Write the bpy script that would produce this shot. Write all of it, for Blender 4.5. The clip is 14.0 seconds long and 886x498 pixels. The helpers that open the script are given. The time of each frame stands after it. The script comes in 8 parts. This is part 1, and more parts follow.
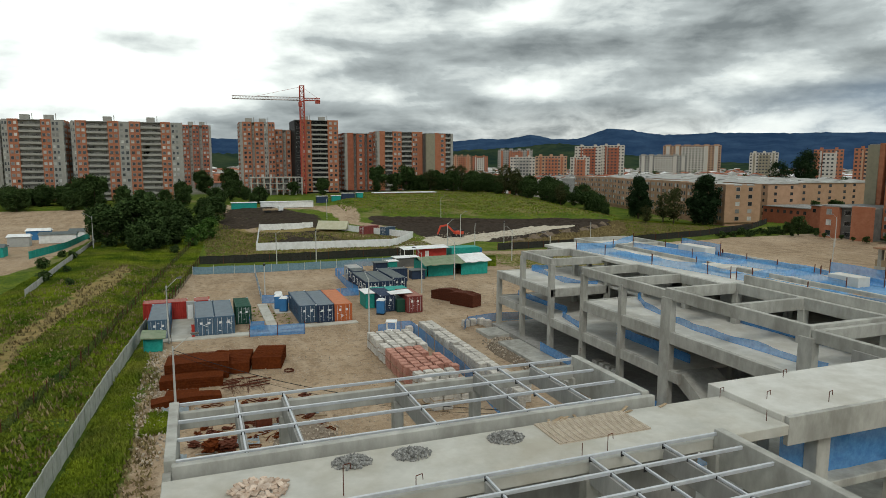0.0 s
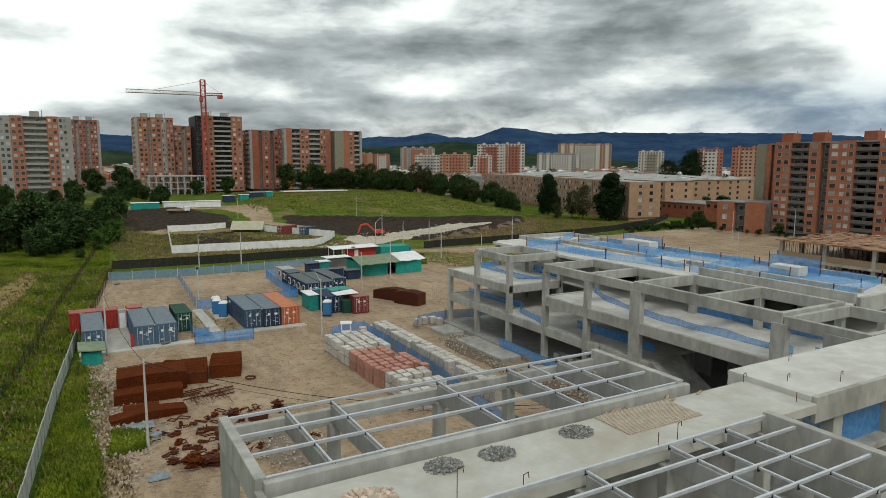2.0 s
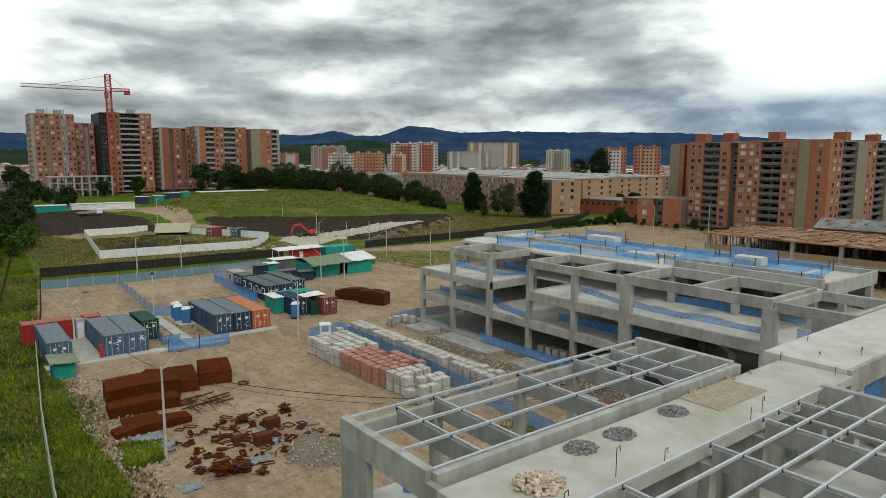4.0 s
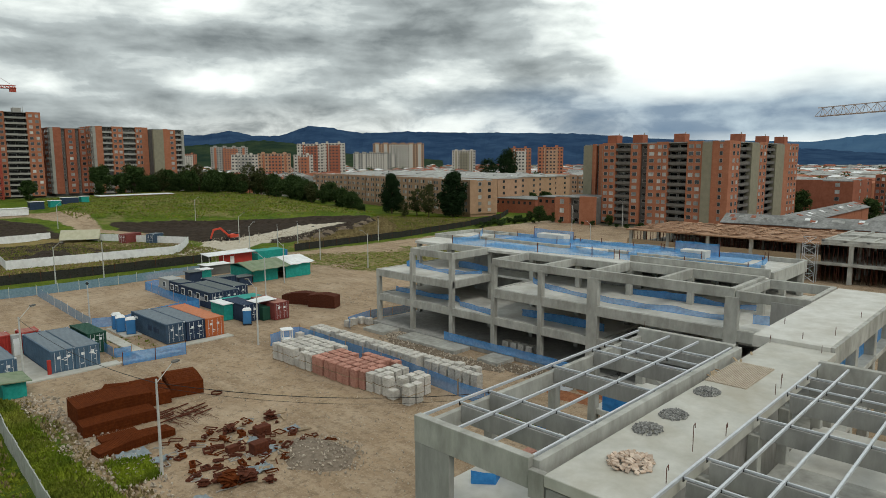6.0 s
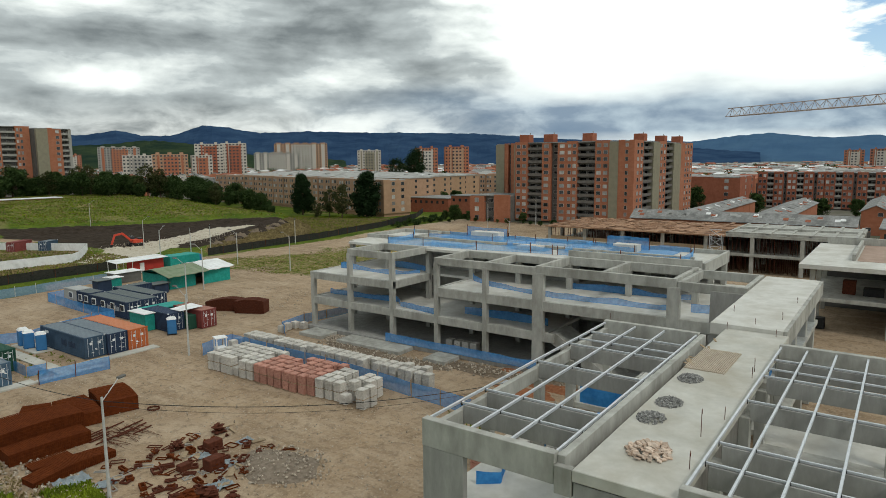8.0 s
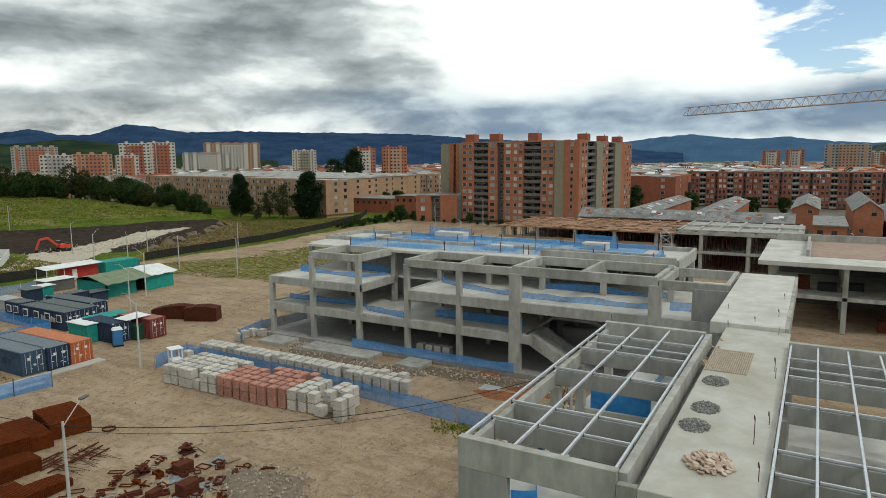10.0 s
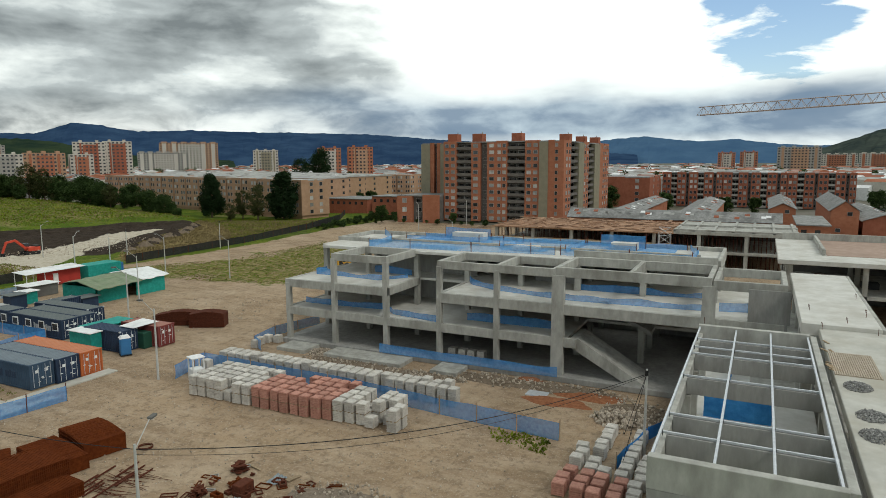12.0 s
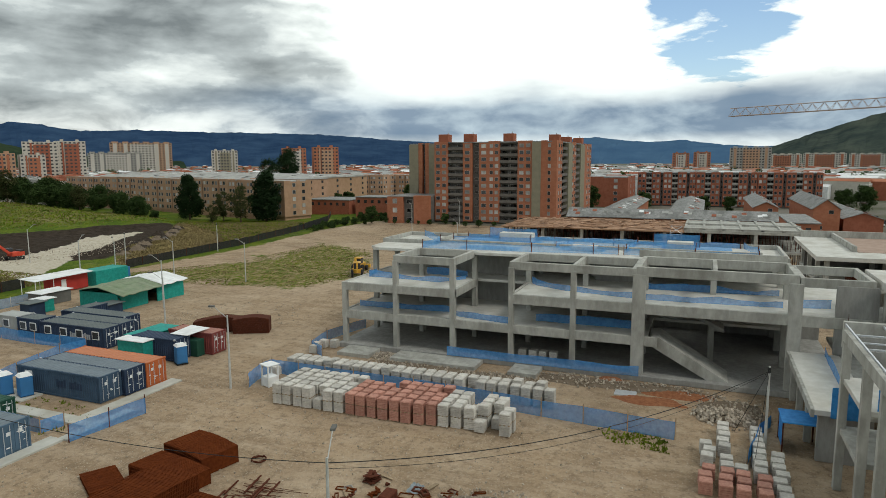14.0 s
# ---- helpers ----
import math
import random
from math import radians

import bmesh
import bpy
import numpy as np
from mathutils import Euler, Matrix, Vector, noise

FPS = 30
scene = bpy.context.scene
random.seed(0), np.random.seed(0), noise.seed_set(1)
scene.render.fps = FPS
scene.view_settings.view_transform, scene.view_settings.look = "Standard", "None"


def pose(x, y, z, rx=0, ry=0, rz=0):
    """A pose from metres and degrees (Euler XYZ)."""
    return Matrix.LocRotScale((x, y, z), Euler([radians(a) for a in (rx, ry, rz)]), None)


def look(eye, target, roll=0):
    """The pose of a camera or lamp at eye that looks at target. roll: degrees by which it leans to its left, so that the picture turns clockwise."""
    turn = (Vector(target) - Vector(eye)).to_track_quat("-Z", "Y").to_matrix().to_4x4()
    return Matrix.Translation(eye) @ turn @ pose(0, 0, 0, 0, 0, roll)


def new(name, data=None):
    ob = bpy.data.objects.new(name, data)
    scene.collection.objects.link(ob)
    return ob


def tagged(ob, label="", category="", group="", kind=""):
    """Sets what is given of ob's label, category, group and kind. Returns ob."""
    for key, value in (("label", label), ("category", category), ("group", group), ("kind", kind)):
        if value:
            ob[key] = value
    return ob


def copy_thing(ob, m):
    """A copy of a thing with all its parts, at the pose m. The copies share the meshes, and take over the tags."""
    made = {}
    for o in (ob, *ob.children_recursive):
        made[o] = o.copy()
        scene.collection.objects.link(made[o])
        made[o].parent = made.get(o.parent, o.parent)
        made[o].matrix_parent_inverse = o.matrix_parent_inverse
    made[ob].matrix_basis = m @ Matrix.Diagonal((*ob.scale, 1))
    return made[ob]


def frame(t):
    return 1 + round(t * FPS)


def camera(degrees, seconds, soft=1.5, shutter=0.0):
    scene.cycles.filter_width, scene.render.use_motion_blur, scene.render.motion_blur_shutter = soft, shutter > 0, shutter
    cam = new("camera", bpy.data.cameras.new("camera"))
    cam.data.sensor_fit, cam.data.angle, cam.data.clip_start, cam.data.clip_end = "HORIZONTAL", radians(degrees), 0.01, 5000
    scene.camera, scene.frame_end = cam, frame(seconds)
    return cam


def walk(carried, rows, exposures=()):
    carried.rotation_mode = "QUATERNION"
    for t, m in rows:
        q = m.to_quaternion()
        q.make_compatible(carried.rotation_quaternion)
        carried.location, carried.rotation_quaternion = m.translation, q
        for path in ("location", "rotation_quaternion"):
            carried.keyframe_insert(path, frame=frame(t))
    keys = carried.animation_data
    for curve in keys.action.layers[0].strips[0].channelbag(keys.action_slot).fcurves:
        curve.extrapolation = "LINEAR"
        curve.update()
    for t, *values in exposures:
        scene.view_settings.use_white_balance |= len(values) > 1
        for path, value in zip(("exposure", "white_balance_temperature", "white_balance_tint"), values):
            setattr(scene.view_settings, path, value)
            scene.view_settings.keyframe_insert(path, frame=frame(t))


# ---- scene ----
cam = camera(68.0, 14.0, soft=0.65)
METRES, EYE, TILT, LEAN, TURN = 53.66, 22.0, 0.0, 0.0, -20.7
ROWS = [
    (0.0, 0.0, 0.0, 0.0, 0.02, -7.46, -0.14),
    (0.5, -0.0267, 0.0042, 0.0002, -1.37, -7.51, -0.18),
    (1.0, -0.057, 0.0071, 0.0008, -2.81, -7.55, -0.21),
    (1.5, -0.0909, 0.0092, 0.0009, -6.56, -7.59, -0.2),
    (2.0, -0.1286, 0.0101, 0.0017, -8.83, -7.62, -0.21),
    (2.5, -0.1688, 0.0113, 0.0025, -10.9, -7.65, -0.21),
    (3.0, -0.2106, 0.013, 0.0036, -12.99, -7.69, -0.19),
    (5.5, -0.4009, 0.0374, 0.0091, -23.28, -7.72, 0.07),
    (6.0, -0.4269, 0.0459, 0.0098, -25.55, -7.71, 0.13),
    (6.5, -0.4486, 0.0558, 0.0097, -27.79, -7.73, 0.21),
    (7.0, -0.4665, 0.0672, 0.0093, -29.93, -7.73, 0.3),
    (7.5, -0.4806, 0.0803, 0.0086, -32.04, -7.74, 0.36),
    (8.0, -0.4916, 0.0957, 0.0071, -34.0, -7.75, 0.41),
    (8.5, -0.4993, 0.1134, 0.0062, -35.71, -7.76, 0.47),
    (11.0, -0.5512, 0.239, -0.0001, -41.7, -7.73, 0.28),
    (11.5, -0.5771, 0.2752, -0.0011, -42.55, -7.72, 0.24),
    (12.0, -0.6082, 0.3142, -0.0024, -43.41, -7.7, 0.2),
    (12.5, -0.6427, 0.356, -0.0029, -44.38, -7.68, 0.2),
    (13.0, -0.6812, 0.4001, -0.0036, -45.45, -7.67, 0.18),
    (13.5, -0.7211, 0.4458, -0.0034, -46.43, -7.66, 0.19),
    (14.0, -0.7632, 0.492, -0.0019, -47.52, -7.68, 0.23),
]
walk(cam, [(t, pose(0, 0, EYE, TILT, LEAN, TURN) @ pose(METRES * x, METRES * y, METRES * z, 90 + pitch, roll, yaw)) for t, x, y, z, yaw, pitch, roll in ROWS], ((0.0, -0.04, 6500, 6.5), (14.0, 0.02, 6500, 6.5)))

# ---- sky and sun ----
SUN_AZ, SUN_EL = 200.0, 48.0
world = bpy.data.worlds.new("overcast_sky")
scene.world = world
world.use_nodes = True
wn, wl = world.node_tree.nodes, world.node_tree.links
wn.clear()


def wnode(kind, **props):
    n = wn.new(kind)
    for k, v in props.items():
        n.inputs[k.replace("_", " ")].default_value = v
    return n


def wmath(op, a, b=0.0, clamp=False):
    n = wn.new("ShaderNodeMath")
    n.operation, n.use_clamp = op, clamp
    for i, v in enumerate((a, b)):
        if isinstance(v, (int, float)):
            n.inputs[i].default_value = v
        else:
            wl.new(v, n.inputs[i])
    return n.outputs[0]


def wmix(fac, a, b):
    n = wn.new("ShaderNodeMix")
    n.data_type = "RGBA"
    for sock, v in ((n.inputs[0], fac), (n.inputs[6], a), (n.inputs[7], b)):
        if isinstance(v, tuple):
            sock.default_value = (*v, 1)
        elif isinstance(v, (int, float)):
            sock.default_value = v
        else:
            wl.new(v, sock)
    return n.outputs[2]


def wramp(fac, lo, hi):
    return wmath("MULTIPLY", wmath("SUBTRACT", fac, lo), 1.0 / (hi - lo), True)


coord = wn.new("ShaderNodeTexCoord")
split = wn.new("ShaderNodeSeparateXYZ")
wl.new(coord.outputs["Generated"], split.inputs[0])
up = wmath("ADD", wmath("MAXIMUM", split.outputs[2], 0.0), 0.13)
flat = wn.new("ShaderNodeCombineXYZ")
wl.new(wmath("DIVIDE", split.outputs[0], up), flat.inputs[0])
wl.new(wmath("DIVIDE", split.outputs[1], up), flat.inputs[1])
flat.inputs[2].default_value = 1.7


def cloud(scale, detail, rough, offset, stretch=(1, 1, 1)):
    m = wn.new("ShaderNodeMapping")
    m.inputs["Location"].default_value = offset
    m.inputs["Scale"].default_value = stretch
    wl.new(flat.outputs[0], m.inputs[0])
    n = wnode("ShaderNodeTexNoise", Scale=scale, Detail=detail, Roughness=rough, Distortion=0.25)
    wl.new(m.outputs[0], n.inputs["Vector"])
    return n.outputs[0]


big = cloud(0.5, 3.0, 0.5, (3.1, 1.4, 0.0))
mid = cloud(1.7, 8.0, 0.52, (0.6, 7.3, 0.0))
small = cloud(4.4, 7.0, 0.6, (5.0, 2.0, 3.0))


def towards(az, el, lo, hi):
    """How near the direction is to a bearing and elevation, 0 to 1 between two cosines."""
    n = wn.new("ShaderNodeVectorMath")
    n.operation = "DOT_PRODUCT"
    wl.new(coord.outputs["Generated"], n.inputs[0])
    n.inputs[1].default_value = (math.sin(radians(az)) * math.cos(radians(el)), math.cos(radians(az)) * math.cos(radians(el)), math.sin(radians(el)))
    r = wramp(n.outputs["Value"], lo, hi)
    return wmath("MULTIPLY", wmath("MULTIPLY", r, r), wmath("SUBTRACT", 3.0, wmath("MULTIPLY", r, 2.0)))


body = wmath("ADD", wmath("MULTIPLY", big, 0.50), wmath("MULTIPLY", mid, 0.72))
body = wmath("ADD", body, wmath("SUBTRACT", wmath("MULTIPLY", wmath("SUBTRACT", small, 0.5), wmath("MULTIPLY", wramp(split.outputs[2], 0.03, 0.16), 0.17)), 0.05))
# thin bright cover in the north and the east, a thicker bank between
for az, el, lo, hi, amount in ((0, 24, 0.93, 0.995, 0.24), (86, 15, 0.90, 0.985, 0.22), (25, 10, 0.955, 0.995, -0.03), (58, 16, 0.94, 0.995, 0.06), (100, 34, 0.85, 0.99, 0.15), (180, 50, 0.3, 0.95, -0.02)):
    body = wmath("ADD", body, wmath("MULTIPLY", towards(az, el, lo, hi), amount))
light = wramp(body, 0.44, 0.66)
cloud_colour = wmix(wramp(light, 0.0, 0.5), (0.23, 0.255, 0.28), (0.58, 0.62, 0.635))
cloud_colour = wmix(wramp(light, 0.45, 0.95), cloud_colour, (1.09, 1.16, 1.12))
sky = wn.new("ShaderNodeTexSky")
sky.sky_type, sky.sun_disc = "NISHITA", False
sky.sun_elevation, sky.sun_rotation = radians(SUN_EL), radians(SUN_AZ)
clear = wn.new("ShaderNodeMix")
clear.data_type, clear.blend_type = "RGBA", "MULTIPLY"
clear.inputs[0].default_value = 1.0
wl.new(sky.outputs[0], clear.inputs[6])
clear.inputs[7].default_value = (0.15, 0.155, 0.16, 1)
holes = cloud(2.4, 7.0, 0.6, (2.2, 4.2, 9.0))
near_gap = wmath("ADD", towards(91, 11.5, 0.990, 0.9992), wmath("MULTIPLY", towards(79, 10.5, 0.9994, 0.9999), 0.5))
gap = wramp(wmath("ADD", wmath("MULTIPLY", holes, 0.9), wmath("MULTIPLY", near_gap, 0.30)), 0.65, 0.73)
colour = wmix(gap, cloud_colour, clear.outputs[2])
# the belt of sky above the horizon: flat grey banks with bright gaps, dark blue rain cloud low in the east
belt_map = wn.new("ShaderNodeMapping")
belt_map.inputs["Scale"].default_value = (1.0, 1.0, 4.4)
belt_map.inputs["Location"].default_value = (2.3, 0.7, 1.15)
wl.new(coord.outputs["Generated"], belt_map.inputs[0])


puff_map = wn.new("ShaderNodeMapping")
puff_map.inputs["Scale"].default_value = (1.0, 1.0, 2.3)
wl.new(coord.outputs["Generated"], puff_map.inputs[0])


def belt_noise(source, scale, detail, rough, distortion):
    n = wnode("ShaderNodeTexNoise", Scale=scale, Detail=detail, Roughness=rough, Distortion=distortion)
    wl.new(source.outputs[0], n.inputs["Vector"])
    return n.outputs[0]


banks, puffs = belt_noise(belt_map, 4.0, 4.0, 0.48, 0.15), belt_noise(puff_map, 11.0, 8.0, 0.56, 0.25)
belt = wmath("ADD", wmath("MULTIPLY", banks, 0.68), wmath("MULTIPLY", puffs, 0.34))
for az, el, lo, hi, amount in ((-8, 15, 0.94, 0.999, 0.19), (72, 14, 0.945, 0.998, 0.26), (98, 12, 0.95, 0.998, 0.22), (30, 8, 0.94, 0.998, -0.03)):
    belt = wmath("ADD", belt, wmath("MULTIPLY", towards(az, el, lo, hi), amount))
lit = wramp(belt, 0.365, 0.665)
belt_colour = wmix(wramp(lit, 0.0, 0.5), (0.215, 0.243, 0.255), (0.54, 0.59, 0.60))
belt_colour = wmix(wramp(lit, 0.45, 0.92), belt_colour, (1.10, 1.15, 1.12))
belt_colour = wmix(gap, belt_colour, clear.outputs[2])
z_wave = wmath("ADD", split.outputs[2], wmath("MULTIPLY", wmath("SUBTRACT", banks, 0.5), 0.07))
low = wmath("MULTIPLY", wramp(split.outputs[2], 0.012, 0.04), wmath("SUBTRACT", 1.0, wramp(z_wave, 0.075, 0.115)))
bluish = wmath("MULTIPLY", wramp(split.outputs[0], 0.66, 0.90), low)
rain = wmix(wramp(wmath("ADD", wmath("MULTIPLY", puffs, 0.5), wmath("MULTIPLY", banks, 0.5)), 0.46, 0.64), (0.14, 0.225, 0.345), (0.52, 0.64, 0.73))
belt_colour = wmix(wmath("MULTIPLY", bluish, 0.88), belt_colour, rain)
rift = wmath("MULTIPLY", wmath("SUBTRACT", 1.0, wramp(split.outputs[2], 0.045, 0.085)), wmath("MULTIPLY", wramp(split.outputs[0], 0.25, 0.5), wmath("SUBTRACT", 1.0, wramp(split.outputs[0], 0.75, 0.9))))
belt_colour = wmix(wmath("MULTIPLY", rift, wmath("MULTIPLY", wramp(puffs, 0.35, 0.6), 0.8)), belt_colour, (1.0, 1.03, 1.0))
colour = wmix(wramp(split.outputs[2], 0.25, 0.36), belt_colour, colour)
back = wnode("ShaderNodeBackground", Strength=1.0)
wl.new(colour, back.inputs[0])
outw = wn.new("ShaderNodeOutputWorld")
wl.new(back.outputs[0], outw.inputs[0])

sun = new("sun", bpy.data.lights.new("sun", "SUN"))
sun.data.energy, sun.data.angle, sun.data.color = 1.1, radians(16), (1.0, 0.96, 0.88)
sun.matrix_basis = look((0, 0, 60), (-math.sin(radians(SUN_AZ)) * 50, -math.cos(radians(SUN_AZ)) * 50, 60 - math.tan(radians(SUN_EL)) * 50))


# ---- materials ----
def mat(name, c1, c2, scale=2.0, rough=0.85, bump=0.25, metal=0.0, stain=None, stain_scale=0.25, stain_amount=0.5,
        stretch=(1, 1, 1), vary=0.0, island=0.0, alpha=1.0, fine=8.0, spec=0.2):
    m = bpy.data.materials.new(name)
    m.use_nodes = True
    nt = m.node_tree
    bsdf = nt.nodes["Principled BSDF"]
    geo = nt.nodes.new("ShaderNodeNewGeometry")
    mp = nt.nodes.new("ShaderNodeMapping")
    mp.inputs["Scale"].default_value = stretch
    nt.links.new(geo.outputs["Position"], mp.inputs[0])

    def noise_out(sc, det):
        n = nt.nodes.new("ShaderNodeTexNoise")
        n.inputs["Scale"].default_value, n.inputs["Detail"].default_value = sc, det
        n.inputs["Roughness"].default_value = 0.62
        nt.links.new(mp.outputs[0], n.inputs["Vector"])
        return n.outputs[0]

    def ramp(fac, lo, hi):
        r = nt.nodes.new("ShaderNodeMapRange")
        r.inputs[1].default_value, r.inputs[2].default_value = lo, hi
        nt.links.new(fac, r.inputs[0])
        return r.outputs[0]

    def mix(fac, a, b):
        n = nt.nodes.new("ShaderNodeMix")
        n.data_type = "RGBA"
        for sock, v in ((n.inputs[0], fac), (n.inputs[6], a), (n.inputs[7], b)):
            if isinstance(v, tuple):
                sock.default_value = (*v, 1)
            elif isinstance(v, (int, float)):
                sock.default_value = v
            else:
                nt.links.new(v, sock)
        return n.outputs[2]

    grain = noise_out(scale, fine)
    col = mix(ramp(grain, 0.35, 0.65), c1, c2)
    if stain:
        blot = nt.nodes.new("ShaderNodeMath")
        blot.operation = "MULTIPLY"
        nt.links.new(ramp(noise_out(stain_scale, 6.0), 0.45, 0.68), blot.inputs[0])
        blot.inputs[1].default_value = stain_amount
        col = mix(blot.outputs[0], col, stain)
    if vary or island:
        hsv = nt.nodes.new("ShaderNodeHueSaturation")
        if vary:
            src = nt.nodes.new("ShaderNodeObjectInfo").outputs["Random"]
        else:
            src = geo.outputs["Random Per Island"]
        r = nt.nodes.new("ShaderNodeMapRange")
        amount = vary or island
        r.inputs[3].default_value, r.inputs[4].default_value = 1 - amount, 1 + amount
        nt.links.new(src, r.inputs[0])
        nt.links.new(r.outputs[0], hsv.inputs["Value"])
        nt.links.new(col, hsv.inputs["Color"])
        col = hsv.outputs[0]
    nt.links.new(col, bsdf.inputs["Base Color"])
    bsdf.inputs["Roughness"].default_value, bsdf.inputs["Metallic"].default_value = rough, metal
    bsdf.inputs["Specular IOR Level"].default_value = spec
    bsdf.inputs["Alpha"].default_value = alpha
    if bump:
        bp = nt.nodes.new("ShaderNodeBump")
        bp.inputs["Strength"].default_value, bp.inputs["Distance"].default_value = bump, 0.05
        nt.links.new(grain, bp.inputs["Height"])
        nt.links.new(bp.outputs[0], bsdf.inputs["Normal"])
    return m


CONCRETE = mat("concrete", (0.35, 0.345, 0.315), (0.465, 0.46, 0.425), 1.6, 0.9, 0.2, stain=(0.20, 0.195, 0.172), stain_scale=0.5, stain_amount=0.7, stretch=(1, 1, 0.45))
CONCRETE_WALL = mat("concrete_cast_wall", (0.28, 0.275, 0.26), (0.37, 0.365, 0.345), 2.2, 0.9, 0.2, stain=(0.18, 0.175, 0.165), stain_scale=0.5, stain_amount=0.5, stretch=(1, 1, 0.3))
CONCRETE_PALE = mat("concrete_pale_screed", (0.52, 0.51, 0.47), (0.62, 0.61, 0.575), 0.9, 0.85, 0.15, stain=(0.38, 0.35, 0.295), stain_scale=0.35, stain_amount=0.55)
DECK = mat("grey_roof_screed", (0.43, 0.42, 0.38), (0.54, 0.53, 0.485), 0.7, 0.85, 0.12, stain=(0.335, 0.295, 0.225), stain_scale=0.3, stain_amount=0.6)
STEEL_TUBE = mat("galvanised_tube", (0.50, 0.52, 0.55), (0.60, 0.62, 0.65), 3.0, 0.45, 0.05, 0.35)
ROOFGREY = mat("grey_fibre_cement", (0.20, 0.20, 0.195), (0.32, 0.32, 0.31), 1.5, 0.85, 0.2, stain=(0.11, 0.11, 0.105), stain_scale=0.35, stain_amount=0.75)
ROOFPALE = mat("weathered_pale_roof", (0.30, 0.30, 0.285), (0.44, 0.44, 0.42), 0.5, 0.9, 0.1, stain=(0.25, 0.24, 0.22), stain_scale=0.12, stain_amount=0.6)
RUST = mat("rusted_steel", (0.090, 0.022, 0.007), (0.145, 0.038, 0.011), 4.0, 0.95, 0.5, stain=(0.075, 0.018, 0.007), stain_scale=0.8, stain_amount=0.5, spec=0.04)
RUST_DARK = mat("dark_rusted_steel", (0.07, 0.022, 0.012), (0.12, 0.035, 0.018), 5.0, 0.95, 0.4)
NET = mat("blue_debris_net", (0.04, 0.21, 0.53), (0.09, 0.33, 0.70), 3.0, 0.8, 0.1, alpha=0.65)
NET_SOLID = mat("blue_tarpaulin", (0.03, 0.19, 0.52), (0.06, 0.29, 0.66), 2.0, 0.6, 0.3)
ROOF_NET = mat("pale_blue_debris_net", (0.07, 0.28, 0.62), (0.14, 0.42, 0.78), 3.0, 0.8, 0.1, alpha=0.55)
NET_PALE = mat("faded_blue_net", (0.14, 0.25, 0.38), (0.22, 0.34, 0.48), 3.0, 0.8, 0.1, alpha=0.7)
NET_BLACK = mat("black_shade_cloth", (0.016, 0.017, 0.018), (0.03, 0.031, 0.032), 3.0, 0.9, 0.2, alpha=0.93)
NET_GREEN = mat("dark_green_mesh", (0.02, 0.035, 0.025), (0.035, 0.055, 0.035), 3.0, 0.9, 0.2, alpha=0.45)
TEAL = mat("teal_tarpaulin", (0.015, 0.25, 0.215), (0.03, 0.34, 0.29), 2.5, 0.6, 0.4, stain=(0.02, 0.16, 0.15), stain_scale=0.8, stain_amount=0.4)
GREENROOF = mat("dusty_green_sheet", (0.15, 0.20, 0.12), (0.22, 0.27, 0.17), 1.5, 0.8, 0.3, stain=(0.30, 0.30, 0.24), stain_scale=0.6, stain_amount=0.5)
WHITE = mat("white_sheet", (0.72, 0.73, 0.73), (0.82, 0.83, 0.83), 1.5, 0.6, 0.1, stain=(0.45, 0.44, 0.42), stain_scale=0.6, stain_amount=0.4)
BLACK = mat("black_plastic", (0.015, 0.015, 0.016), (0.03, 0.03, 0.03), 3.0, 0.6, 0.1)
WOOD = mat("weathered_timber", (0.26, 0.19, 0.12), (0.38, 0.29, 0.19), 5.0, 0.9, 0.3, stretch=(1, 6, 1), vary=0.25)
PLANK = mat("formwork_plank", (0.30, 0.17, 0.10), (0.40, 0.25, 0.16), 2.0, 0.9, 0.3, stain=(0.20, 0.11, 0.07), stain_scale=0.4, stain_amount=0.7, island=0.3)
POLE = mat("pale_concrete_pole", (0.42, 0.42, 0.40), (0.52, 0.52, 0.50), 3.0, 0.85, 0.1)
PAVER = mat("grey_paver", (0.47, 0.44, 0.40), (0.62, 0.59, 0.54), 5.0, 0.95, 0.4, stain=(0.30, 0.285, 0.26), stain_scale=1.2, stain_amount=0.4, vary=0.12)
PAVER_RED = mat("red_clay_paver", (0.38, 0.18, 0.135), (0.50, 0.27, 0.21), 5.0, 0.95, 0.4, vary=0.14)
GRAVEL = mat("broken_stone", (0.16, 0.16, 0.155), (0.34, 0.335, 0.32), 9.0, 0.95, 0.6, island=0.35)
# shade of the deep balconies put into the parapet colour
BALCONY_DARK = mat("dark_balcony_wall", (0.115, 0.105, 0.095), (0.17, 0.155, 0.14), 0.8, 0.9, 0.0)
RUBBLE = mat("pale_rubble", (0.30, 0.25, 0.19), (0.46, 0.40, 0.33), 6.0, 0.95, 0.5, island=0.35)
REDSOIL = mat("red_soil", (0.20, 0.075, 0.035), (0.30, 0.13, 0.065), 3.0, 1.0, 0.6)
DARKSOIL = mat("dark_soil", (0.028, 0.021, 0.016), (0.055, 0.042, 0.032), 1.5, 1.0, 0.7)
BRICK = mat("orange_brick", (0.34, 0.130, 0.072), (0.42, 0.175, 0.102), 0.8, 0.9, 0.1, stain=(0.32, 0.115, 0.06), stain_scale=0.15, stain_amount=0.5, stretch=(1, 1, 1.5))
BRICK_DARK = mat("dark_red_brick", (0.28, 0.095, 0.055), (0.35, 0.125, 0.075), 0.8, 0.9, 0.1, stain=(0.22, 0.07, 0.04), stain_scale=0.15, stain_amount=0.5)
BEIGE = mat("beige_brick", (0.385, 0.235, 0.15), (0.465, 0.295, 0.195), 0.6, 0.9, 0.1, stain=(0.34, 0.22, 0.13), stain_scale=0.1, stain_amount=0.5)
